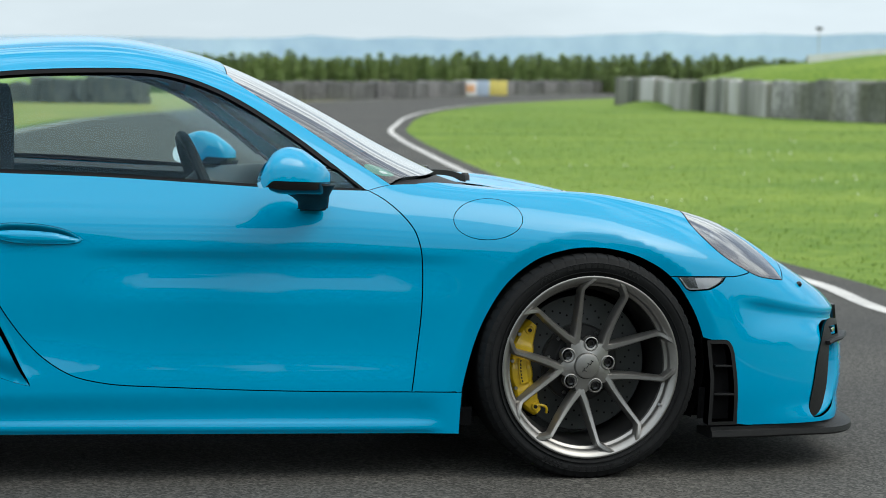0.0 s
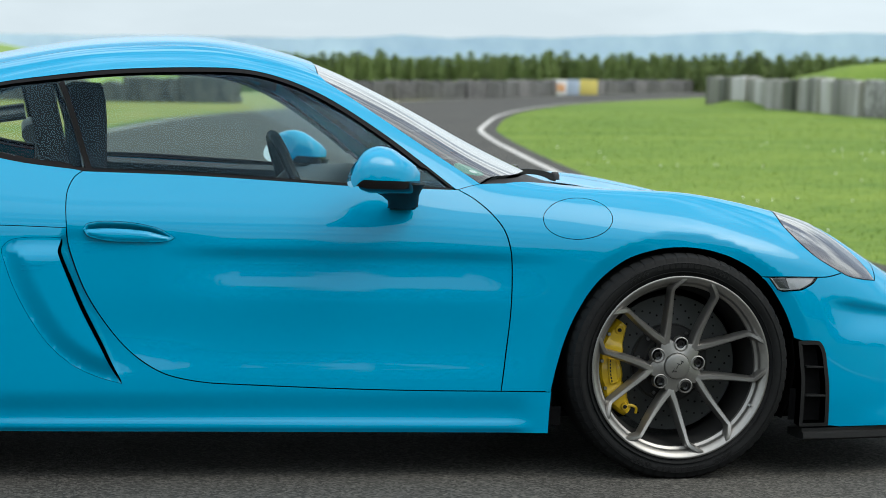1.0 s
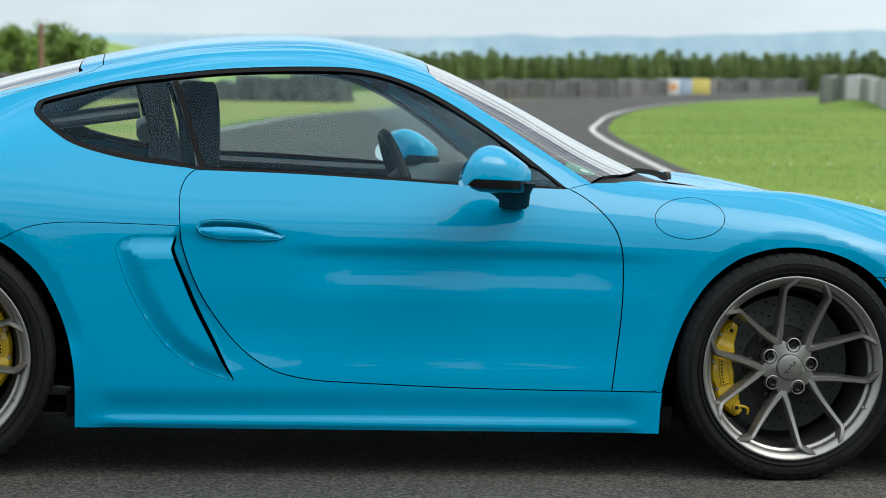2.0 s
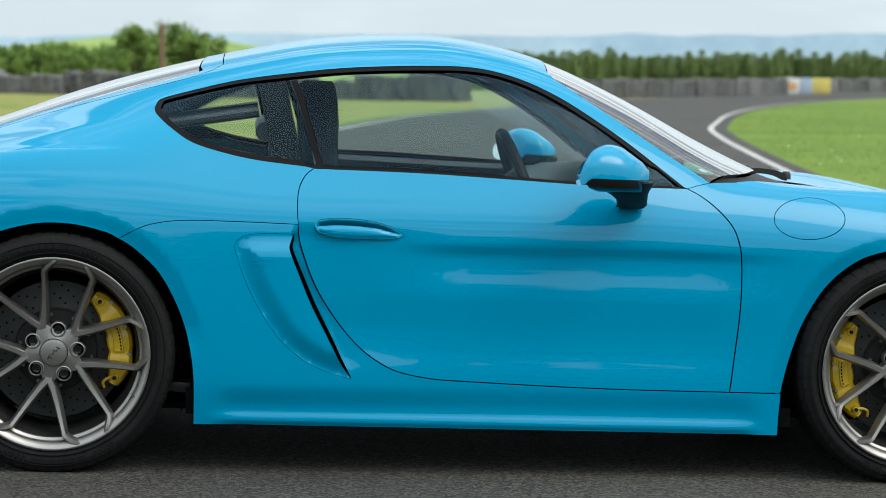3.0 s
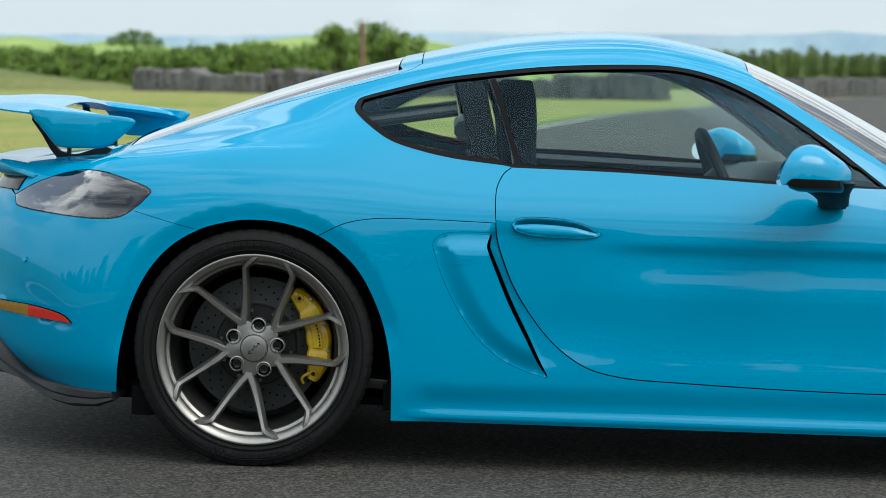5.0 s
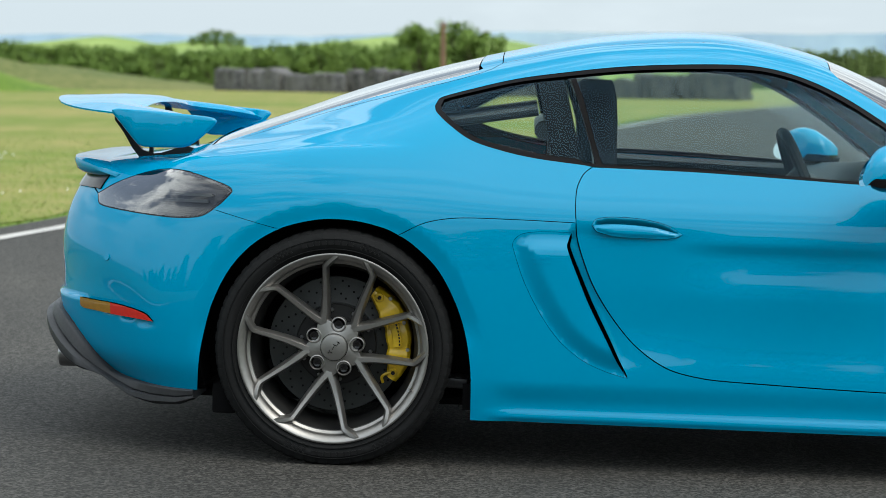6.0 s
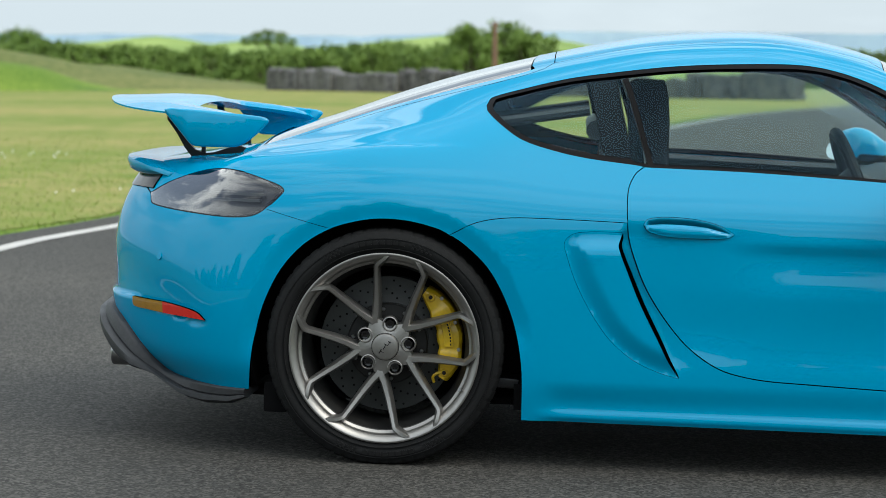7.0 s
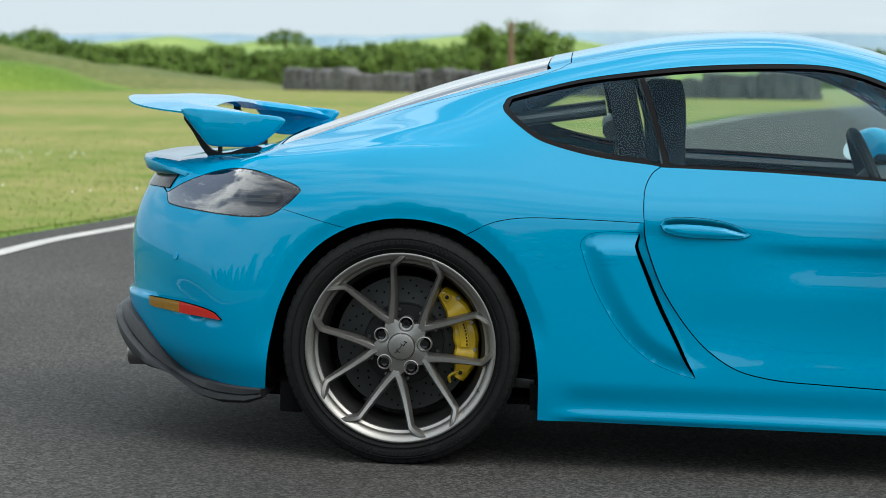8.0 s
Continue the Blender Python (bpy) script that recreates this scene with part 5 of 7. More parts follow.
lean = (b_low - b_top) / np.linalg.norm(b_low - b_top)
off = np.array((lean[1], -lean[0]))
glass_in = shrink(opening, 0.013)
sgn = 1 if off[0] > 0 else -1
door_glass = clip_line(glass_in, b_top + off * sgn * 0.006, b_low + off * sgn * 0.006, sgn)
quarter_glass = clip_line(glass_in, b_top - off * sgn * 0.006, b_low - off * sgn * 0.006, -sgn)
if np.mean([p[0] for p in door_glass]) < np.mean([p[0] for p in quarter_glass]):
    door_glass, quarter_glass = quarter_glass, door_glass
panel("window_trim", list(opening), BLACK_TRIM, car, "black window surround", holes=[frame_in], gap=0.0, lip=0.012, lift=-0.001, spacing=0.02)
panel("door_window", door_glass, WINDOW, car, "tinted side window", gap=0.0, lip=0, lift=-0.006, spacing=0.03)
panel("quarter_window", quarter_glass, WINDOW, car, "small tinted rear side window", gap=0.0, lip=0, lift=-0.006, spacing=0.03)
panel("window_pillar", straight(b_top - off * .008, b_top + off * .008, b_low + off * .008, b_low - off * .008, b_top - off * .008, n=6)[:-1], BLACK_TRIM, car, gap=0.0, lip=0.01, lift=-0.003)


def lining(name, u0, u1, v0, v1, depth, material, hollow=(), label=""):
    """A dark inner skin behind the panels, one object a side."""
    us, vs = np.linspace(u0, u1, int((u1 - u0) / 0.03) + 2), np.linspace(v0, v1, int((v1 - v0) / 0.03) + 2)
    uu, vv = np.meshgrid(us, vs, indexing="ij")
    p = shell.at(uu.ravel(), vv.ravel()) - depth * shell.normal_at(uu.ravel(), vv.ravel())
    p[:, 1] = np.maximum(p[:, 1], 0)
    nv = len(vs)
    fs = np.array([(i * nv + j, (i + 1) * nv + j, (i + 1) * nv + j + 1, i * nv + j + 1) for i in range(len(us) - 1) for j in range(nv - 1)])
    c = p[fs].mean(1)[:, [0, 2]]
    ok = ~inside(opening_xz, c)
    for hx, hz, hr in hollow:
        ok &= np.hypot(c[:, 0] - hx, c[:, 1] - hz) > hr
    fs = fs[ok]
    for s in (-1, 1):
        raw(name, p * (1, s, 1), fs, material, car, label)


opening_xz = shell.at(opening[:, 0], opening[:, 1])[:, [0, 2]]
wheels_at = [(0.0, 0.334, 0.385), (-2.484, 0.336, 0.40)]
# the VOID skins put shade behind the panel gaps as near-black colour
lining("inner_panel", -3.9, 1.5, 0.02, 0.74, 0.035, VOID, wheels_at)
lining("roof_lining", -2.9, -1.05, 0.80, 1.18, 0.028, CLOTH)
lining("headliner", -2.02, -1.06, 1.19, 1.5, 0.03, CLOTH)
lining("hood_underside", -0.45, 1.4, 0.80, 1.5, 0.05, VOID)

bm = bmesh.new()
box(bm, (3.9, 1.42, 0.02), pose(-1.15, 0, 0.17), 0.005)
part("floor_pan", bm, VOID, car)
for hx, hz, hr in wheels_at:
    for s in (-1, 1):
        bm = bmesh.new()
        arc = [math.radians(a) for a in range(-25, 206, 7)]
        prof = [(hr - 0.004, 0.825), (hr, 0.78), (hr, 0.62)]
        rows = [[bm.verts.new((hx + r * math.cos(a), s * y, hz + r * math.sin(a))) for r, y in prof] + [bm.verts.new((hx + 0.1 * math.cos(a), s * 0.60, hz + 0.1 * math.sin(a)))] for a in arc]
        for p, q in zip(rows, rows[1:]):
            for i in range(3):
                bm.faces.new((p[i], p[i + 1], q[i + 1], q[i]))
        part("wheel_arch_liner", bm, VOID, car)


# ---------------------------------------------------------------- wheels
RIM_R = 0.2745


def ring_arc(bm, r0, r1, y0, y1, a0, a1, steps=10):
    """A block bent round the wheel's axis."""
    rows = []
    for k in range(steps + 1):
        a = math.radians(a0 + (a1 - a0) * k / steps)
        c, s = math.cos(a), math.sin(a)
        rows.append([bm.verts.new((r * c, y, r * s)) for r, y in ((r0, y0), (r1, y0), (r1, y1), (r0, y1))])
    for p, q in zip(rows, rows[1:]):
        for i in range(4):
            bm.faces.new((p[i], p[(i + 1) % 4], q[(i + 1) % 4], q[i]))
    bm.faces.new(rows[0])
    bm.faces.new(rows[-1][::-1])


def polar(r, deg, y):
    return (r * math.cos(math.radians(deg)), y, r * math.sin(math.radians(deg)))


def wheel(parent, tyre_r, tread, lug_turn, disc_r, caliper_at, text_turn):
    """A wheel in its own axes: y runs inwards from the rim's outer lip, the face looks along -y."""
    w = new("wheel")
    w.parent = parent
    # tyre
    half = tread / 2
    mid = half - 0.012
    prof = [(RIM_R - 0.012, 0.004), (RIM_R + 0.004, -0.004), (RIM_R + 0.018, -0.011), (RIM_R + 0.034, -0.014), (tyre_r - 0.022, -0.009), (tyre_r - 0.010, -0.002),
            (tyre_r - 0.004, 0.010), (tyre_r - 0.001, 0.03), (tyre_r, mid), (tyre_r - 0.001, tread - 0.055), (tyre_r - 0.006, tread - 0.03), (tyre_r - 0.022, tread - 0.014),
            (RIM_R + 0.03, tread - 0.012), (RIM_R - 0.012, tread - 0.03)]
    prof = [tuple(p) for p in curve_through(prof, 3)]
    bm = bmesh.new()
    lathe(bm, prof, steps=128)
    tyre = part("tyre", bm, RUBBER, w, "low-profile black tyre", 50)
    # grooves across the shoulder, as raised blocks between them
    for name, r0, y0, n, wide, ln, tall in (("tread_block", tyre_r - 0.016, 0.0, 60, 4.3, 0.018, 0.0022),):
        bm = bmesh.new()
        for k in range(n):
            a = 360 / n * k
            a0, a1 = math.radians(a), math.radians(a + wide)
            rows = []
            for aa in (a0, (a0 + a1) / 2, a1):
                c, s = math.cos(aa), math.sin(aa)
                rows.append([bm.verts.new((r * c, y, r * s)) for r, y in ((tyre_r - 0.024, -0.0105), (tyre_r - 0.0095, -0.0045), (tyre_r - 0.002, 0.0085), (tyre_r + 0.0015, 0.03), (tyre_r - 0.006, 0.03), (tyre_r - 0.012, 0.01), (tyre_r - 0.028, -0.004))])
            for p, q in zip(rows, rows[1:]):
                for i in range(7):
                    bm.faces.new((p[i], p[(i + 1) % 7], q[(i + 1) % 7], q[i]))
            bm.faces.new(rows[0])
            bm.faces.new(rows[-1][::-1])
        tagged(part("tread", bm, RUBBER, tyre), kind="stuff")
    # raised lettering on the sidewall, as plain bars and a chequer
    bm = bmesh.new()
    rb = RIM_R + 0.031
    for turn in (text_turn, text_turn + 180):
        for k in range(8):
            a = turn - 3.6 * k
            ring_arc(bm, rb - 0.007, rb + 0.005, -0.0148, -0.008, a, a - 2.6, 2)
        for row in range(3):
            for k in range(9):
                if (k + row) % 2 == 0:
                    for base in (turn + 6 + 1.3 * k, turn - 33 - 1.3 * k):
                        ring_arc(bm, rb - 0.009 + 0.006 * row, rb - 0.003 + 0.006 * row, -0.0150, -0.008, base, base + 1.2, 1)
    tagged(part("sidewall_marking", bm, RAISED, tyre), kind="stuff")
    bm = bmesh.new()
    for rr in (RIM_R + 0.012, tyre_r - 0.026):
        lathe(bm, [(rr - 0.0012, -0.009), (rr - 0.0008, -0.0152), (rr + 0.0008, -0.0152), (rr + 0.0012, -0.009)], steps=96)
    part("sidewall_rib", bm, RUBBER, tyre)
    # rim: outer lip and barrel
    bm = bmesh.new()
    lathe(bm, [tuple(p) for p in ((RIM_R - 0.012, 0.006), (RIM_R - 0.002, -0.006), (RIM_R - 0.0005, -0.0085), (RIM_R - 0.003, -0.0100), (RIM_R - 0.007, -0.0095), (RIM_R - 0.0215, 0.0060),
                                   (RIM_R - 0.0230, 0.010), (RIM_R - 0.0235, 0.022), (RIM_R - 0.0252, 0.0245), (RIM_R - 0.0325, 0.0290), (RIM_R - 0.0335, 0.040))], steps=128)
    rim = part("rim", bm, RIM, w, "satin grey split-spoke alloy rim", 40)
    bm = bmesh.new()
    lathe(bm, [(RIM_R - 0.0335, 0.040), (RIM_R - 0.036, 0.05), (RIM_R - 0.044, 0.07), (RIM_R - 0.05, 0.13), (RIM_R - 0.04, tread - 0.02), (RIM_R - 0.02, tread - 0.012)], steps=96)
    part("barrel", bm, WHEEL_SHADE, rim)
    # ten arms in five pairs, each pair closing round one wheel bolt
    for i in range(5):
        lug = lug_turn + 72 * i
        for s in (-1, 1):
            path = [(0.062, 36, 0.040), (0.082, 33.0, 0.037), (0.105, 26.5, 0.034), (0.145, 21.4, 0.028), (0.19, 18.8, 0.017), (0.224, 17.6, 0.006), (0.236, 16.9, 0.001), (0.2475, 14.2, -0.004), (0.2595, 11.0, -0.0080), (0.2695, 8.6, -0.0082)]
            pts = curve_through([polar(r, lug + s * a, y) for r, a, y in path], 3)
            n = len(pts)
            bm = bmesh.new()
            rows = []
            for k, p in enumerate(pts):
                t = k / (n - 1)
                wid = 0.0125 - 0.0050 * min(1, t * 2.0)
                dep = 0.042 - 0.012 * t
                way = Vector(pts[min(k + 1, n - 1)]) - Vector(pts[max(k - 1, 0)])
                way.y = 0
                way.normalize()
                sd = Vector((way.z, 0, -way.x))
                c = Vector(p)
                sec = [(-wid * 1.45, dep), (-wid * 1.12, 0.012), (-wid * 0.92, 0.0045), (-wid * 0.58, 0.0), (wid * 0.58, 0.0), (wid * 0.92, 0.0045), (wid * 1.12, 0.012), (wid * 1.45, dep)]
                rows.append([bm.verts.new(c + sd * a + Vector((0, d, 0))) for a, d in sec])
            for p, q in zip(rows, rows[1:]):
                for j in range(8):
                    bm.faces.new((p[j], p[(j + 1) % 8], q[(j + 1) % 8], q[j]))
            bm.faces.new(rows[0][::-1])
            bm.faces.new(rows[-1])
            part("spoke", bm, RIM, rim, smooth=35)
    # hub, cap and bolts
    bm = bmesh.new()
    steps = 120
    ringsets = [[], [], []]
    for k in range(steps):
        a = 360 * k / steps
        d = ((a - lug_turn + 36) % 72) - 36
        r = 0.083 - 0.026 * math.cos(math.radians(d * 5)) * 0.5 - 0.010
        for j, (rr, y) in enumerate(((0.040, 0.034), (r, 0.040), (r + 0.004, 0.075))):
            ringsets[j].append(bm.verts.new(polar(rr, a, y)))
    for j in (0, 1):
        for k in range(steps):
            bm.faces.new((ringsets[j][k], ringsets[j][(k + 1) % steps], ringsets[j + 1][(k + 1) % steps], ringsets[j + 1][k]))
    part("hub", bm, RIM, rim)
    bm = bmesh.new()
    lathe(bm, [(0.0, 0.0235), (0.028, 0.0245), (0.0365, 0.027), (0.0385, 0.030), (0.0385, 0.042)], steps=48)
    cap = part("centre_cap", bm, RIM, rim, "plain satin centre cap")
    bm = bmesh.new()
    for px, pz, ln, turn in ((-0.013, -0.012, 0.013, -62), (-0.008, -0.014, 0.010, 20), (-0.001, 0.0, 0.015, -62), (0.003, 0.007, 0.012, 25), (0.011, 0.010, 0.014, -62), (0.013, 0.015, 0.010, 25)):
        box(bm, (ln, 0.0012, 0.0019), pose(px, 0.0238, pz, 0, turn, 0))
    part("cap_marking", bm, GLOSS_BLACK, cap)
    for i in range(5):
        a = lug_turn + 72 * i
        x, _, z = polar(0.0665, a, 0)
        bm = bmesh.new()
        lathe(bm, [(0.0172, 0.060), (0.0178, 0.036), (0.0195, 0.0335), (0.0218, 0.0345), (0.0228, 0.06)], pose(x, 0, z), 28)
        part("bolt_seat", bm, RIM, rim)
        bm = bmesh.new()
        lathe(bm, [(0.0, 0.043), (0.006, 0.043), (0.0065, 0.037), (0.0115, 0.036), (0.0135, 0.039), (0.0165, 0.058)], pose(x, 0, z), 24)
        part("wheel_bolt", bm, GLOSS_BLACK, rim, "black wheel bolt")
    bm = bmesh.new()
    sweep(bm, [polar(0.252, lug_turn - 107, 0.02), polar(0.246, lug_turn - 107, -0.004)], circle(0.0045, 8), [(0, 0, 1)])
    part("tyre_valve", bm, STEEL, rim)
    # brake disc with drilled holes drawn as dark plugs, hat and caliper
    bm = bmesh.new()
    lathe(bm, [(0.085, 0.112), (0.12, 0.112), (0.1205, 0.120), (0.1215, 0.1205), (disc_r - 0.001, 0.1205), (disc_r, 0.122), (disc_r, 0.152), (0.12, 0.152)], steps=96)
    disc = part("brake_disc", bm, DISC, w, "drilled grey brake disc", 35)
    bm = bmesh.new()
    for k in range(18):
        for j in range(5):
            r = 0.134 + (disc_r - 0.147) * j / 4
            lathe(bm, [(0.0, 0.1198), (0.0032, 0.1198), (0.0036, 0.121)], pose(*polar(r, k * 20 + j * 6.5, 0)), 8)
    tagged(part("disc_drilling", bm, VOID, disc), kind="stuff")
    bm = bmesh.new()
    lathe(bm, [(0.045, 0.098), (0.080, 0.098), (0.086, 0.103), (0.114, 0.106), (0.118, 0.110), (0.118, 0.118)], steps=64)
    part("disc_hat", bm, WHEEL_SHADE, disc)
    for k in range(10):
        bm = bmesh.new()
        lathe(bm, [(0.0, 0.1005), (0.0045, 0.1005), (0.006, 0.103), (0.006, 0.108)], pose(*polar(0.102, lug_turn + 18 + 36 * k, 0)), 10)
        part("disc_bolt", bm, STEEL, disc)
    # caliper: a bridge over the disc's rim, piston housings of three sizes, end lugs, bleed nipples and a pipe
    flip = 1 if math.cos(radians(caliper_at)) > 0 else -1
    at = lambda a: caliper_at + flip * a
    spanh, steps = 43, 52
    bm = bmesh.new()
    rows = []
    for k in range(steps + 1):
        a = -spanh + 2 * spanh * k / steps
        e = abs(a) / spanh
        swell = max(math.exp(-((a - c) / 7.0) ** 4) for c in (-24, -4, 17))
        ro = disc_r + 0.020 - 0.012 * e ** 4 + 0.004 * swell
        ri = disc_r - 0.047 + 0.022 * e ** 3 - 0.004 * swell
        y0 = 0.084 - 0.004 * swell
        rows.append([bm.verts.new(polar(r, at(a), y)) for r, y in ((ri, 0.112), (ri + 0.001, y0 + 0.009), (ri + 0.007, y0 + 0.001), ((ri + ro) / 2 - 0.006, y0), ((ri + ro) / 2 + 0.006, y0), (ro - 0.010, y0 + 0.002), (ro - 0.002, y0 + 0.010), (ro, 0.10), (ro, 0.160), (ro - 0.02, 0.165))])
    for p, q in zip(rows, rows[1:]):
        for j in range(9):
            bm.faces.new((p[j], p[j + 1], q[j + 1], q[j]))
    bm.faces.new(rows[0])
    bm.faces.new(rows[-1][::-1])
    cal = part("brake_caliper", bm, CALIPER, w, "bright yellow multi-piston brake caliper", 32)
    bm = bmesh.new()
    ring_arc(bm, disc_r - 0.030, disc_r - 0.004, 0.0752, 0.088, at(-13), at(10), 8)
    bmesh.ops.bevel(bm, geom=bm.edges[:], offset=0.0015, segments=1, affect="EDGES")
    part("caliper_panel", bm, CALIPER, cal)
    bm = bmesh.new()
    for k in range(7):
        ring_arc(bm, disc_r - 0.0125, disc_r - 0.0085, 0.0745, 0.0765, at(-11.5 + 3.0 * k), at(-11.5 + 3.0 * k + 2.0), 1)
    part("caliper_marking", bm, GLOSS_BLACK, cal)
    for a, r0, rr in ((36, disc_r - 0.008, 0.013), (-37, disc_r - 0.012, 0.012)):
        bm = bmesh.new()
        lathe(bm, [(0.0, 0.078), (rr * 0.85, 0.078), (rr, 0.081), (rr, 0.10)], pose(*polar(r0, at(a), 0)), 18)
        part("caliper_lug", bm, CALIPER, cal)
        bm = bmesh.new()
        lathe(bm, [(0.0, 0.070), (0.0045, 0.070), (0.006, 0.073), (0.006, 0.08)], pose(*polar(r0, at(a), 0)), 10)
        part("bleed_nipple", bm, GLOSS_BLACK, cal)
    for a in (-15, 7, 29):
        bm = bmesh.new()
        lathe(bm, [(0.0, 0.083), (0.005, 0.083), (0.006, 0.086), (0.006, 0.094)], pose(*polar(disc_r + 0.012, at(a), 0)), 10)
        part("caliper_bolt", bm, STEEL, cal)
    bm = bmesh.new()
    pad = [polar(disc_r - 0.012, at(-36), 0.082), polar(disc_r - 0.028, at(-40), 0.080), polar(disc_r - 0.034, at(-46), 0.084), polar(disc_r - 0.022, at(-50), 0.092)]
    sweep(bm, [tuple(p) for p in curve_through(pad, 5)], circle(0.0042, 8), [(0, 1, 0)])
    part("brake_pipe", bm, CALIPER, cal)
    # upright behind the disc
    bm = bmesh.new()
    lathe(bm, [(0.0, 0.16), (0.09, 0.16), (0.10, 0.17), (0.10, 0.24), (0.03, 0.25)], steps=32)
    part("hub_carrier", bm, VOID, w)
    return w


front_r = wheel(car, 0.3385, 0.245, 80, 0.205, 185, 106)
front_r.matrix_basis = pose(0, -0.885, 0.334)
rear_r = wheel(car, 0.3415, 0.292, 80, 0.197, 13, 108)
rear_r.matrix_basis = pose(-2.484, -0.885, 0.336)
front_l = wheel(car, 0.3385, 0.245, 60, 0.205, -3, 100)
front_l.matrix_basis = pose(0, 0.885, 0.334, 0, 0, 180)
rear_l = wheel(car, 0.3415, 0.292, 30, 0.197, 172, 100)
rear_l.matrix_basis = pose(-2.484, 0.885, 0.336, 0, 0, 180)


# ---------------------------------------------------------------- car details
# door handles: a hollow in the skin and the pull bar across its lower half
BAR_TOP = [(-1.756, .713), (-1.70, .717), (-1.64, .716), (-1.58, .711), (-1.545, .703), (-1.503, .693)]
BAR_LOW = [(-1.503, .693), (-1.52, .6845), (-1.56, .680), (-1.62, .6805), (-1.69, .683), (-1.742, .695), (-1.756, .713)]
bar = side_uv(BAR_TOP, n=5) + side_uv(BAR_LOW, n=5)[1:-1]
bowls = panel("handle_bowl", handle_bowl, PAINT, car, gap=-0.001, lip=0, spacing=0.006,
              press=lambda u, v: flank(u, v) + 0.001 + 0.024 * ease(gap_to(np.array(handle_bowl), np.stack([u, v], 1)) / 0.022))
bars = panel("door_handle", bar, PAINT, car, "body-coloured pull handle over a hollow", gap=0, lip=0.018, spacing=0.006, lift=0.001,
             press=lambda u, v: -0.0065 * ease(gap_to(np.array(bar), np.stack([u, v], 1)) / 0.011))
for door, bowl, pull in zip(doors, bowls, bars):
    bowl.parent = pull.parent = door

# headlamps
lamp_loop = lamp_low + lamp_top[1:-1]
for part_name, mt, lft, gp, lbl, pr in (("headlight", HEAD_BOWL, -0.026, 0.0, "clear almond-shaped headlight", None),):
    lamps = panel(part_name, lamp_loop, mt, car, lbl, gap=gp, lip=-0.027, lift=lft, spacing=0.02)
lenses = panel("lens", lamp_loop, LENS, car, gap=0.002, lip=0, lift=0.001, spacing=0.02)
inner_rim = shrink(tidy(lamp_loop), 0.018)
rims = panel("lamp_bezel", lamp_loop, CHROME, car, holes=[inner_rim], gap=0.003, lip=0, lift=-0.012, spacing=0.014)
for s, lamp, lens, rimo in zip((-1, 1), lamps, lenses, rims):
    lens.parent = rimo.parent = lamp
    for k, (fu, fv, r) in enumerate(((0.42, 0.80, 0.030), (0.50, 0.76, 0.026), (0.47, 0.715, 0.018), (0.40, 0.745, 0.018))):
        p, n = shell.at(fu, fv), shell.normal_at(fu, fv)
        p, n = Vector((p[0], s * p[1], p[2])), Vector((n[0], s * n[1], n[2]))
        way = (n + Vector((0.9, 0, 0))).normalized()
        bm = bmesh.new()
        lathe(bm, [(0.0, -0.004), (r * 0.6, 0.0), (r, 0.004), (r * 1.15, 0.0), (r * 1.15, 0.03)], Matrix.Translation(p - n * 0.03) @ (-way).to_track_quat("Y", "Z").to_matrix().to_4x4(), 24)
        part("projector", bm, LAMP_DARK if k < 2 else CHROME, lamp)

# side lamps in the front bumper
for s, o in zip((-1, 1), panel("side_lamp", side_lamp, LAMP_WHITE, car, "clear wedge-shaped side lamp", gap=0.003, lip=0.01, lift=-0.010, spacing=0.014)):
    pass
panel("side_lamp_lens", side_lamp, LENS, car, gap=0.002, lip=0, lift=0.001, spacing=0.02)
side_dark = side_uv([(.272, .607), (.330, .607), (.345, .567), (.300, .571)], bend=False)[:-1]
panel("side_lamp_panel", side_dark, LAMP_DARK, car, gap=0.004, lip=0, lift=-0.006, spacing=0.014)

# vent behind the front bumper
vents = panel("side_vent", vent, MATT_BLACK, car, "black plastic air vent with two slats", holes=[shrink(tidy(vent), 0.010)], gap=-0.001, lip=0.035, lift=0.003, spacing=0.012)
backs = panel("vent_back", vent, VOID, car, gap=0.001, lip=0, lift=-0.034, spacing=0.02)
for s, o, bk in zip((-1, 1), vents, backs):
    bk.parent = o
    for z in (0.335, 0.248):
        bm = bmesh.new()
        uva, uvb = shell.find(.404, z), shell.find(.468, z)
        pa, pb = shell.at(*uva), shell.at(*uvb)
        box(bm, (0.066, 0.03, 0.006), pose((pa[0] + pb[0]) / 2, s * ((pa[1] + pb[1]) / 2 - 0.016), z, 0, 0, 0), 0.0015)
        part("vent_slat", bm, MATT_BLACK, o)

# front air intake: duct, outer blade, cross vane, fog lamp
duct = panel("air_intake", intake, PAINT, car, "blue air duct behind a black blade", gap=-0.001, lip=0, spacing=0.012,
             press=lambda u, v: 0.05 * ease(gap_to(np.array(intake), np.stack([u, v], 1)) / 0.07))
BLADE_IN = [(.768, .163), (.797, .19), (.816, .25), (.824, .32), (.830, .375), (.838, .395), (.86, .40), (.905, .398)]
blade = side_uv(INTAKE, n=5) + side_uv(BLADE_IN, n=5)[1:] + side_uv([(.905, .398), (.90, .455)])[1:-1]
blade_hole = side_uv([(.835, .440), (.895, .438), (.895, .412), (.842, .412)], bend=False)[:-1]
for o, d in zip(panel("intake_blade", blade, MATT_BLACK, car, "matt black intake blade", holes=[blade_hole], gap=0.001, lip=0.03, lift=0.004, spacing=0.011), duct):
    o.parent = d
for o, d in zip(panel("intake_grille", blade_hole, VOID, car, gap=0, lip=0, lift=-0.03, spacing=0.02), duct):
    o.parent = d
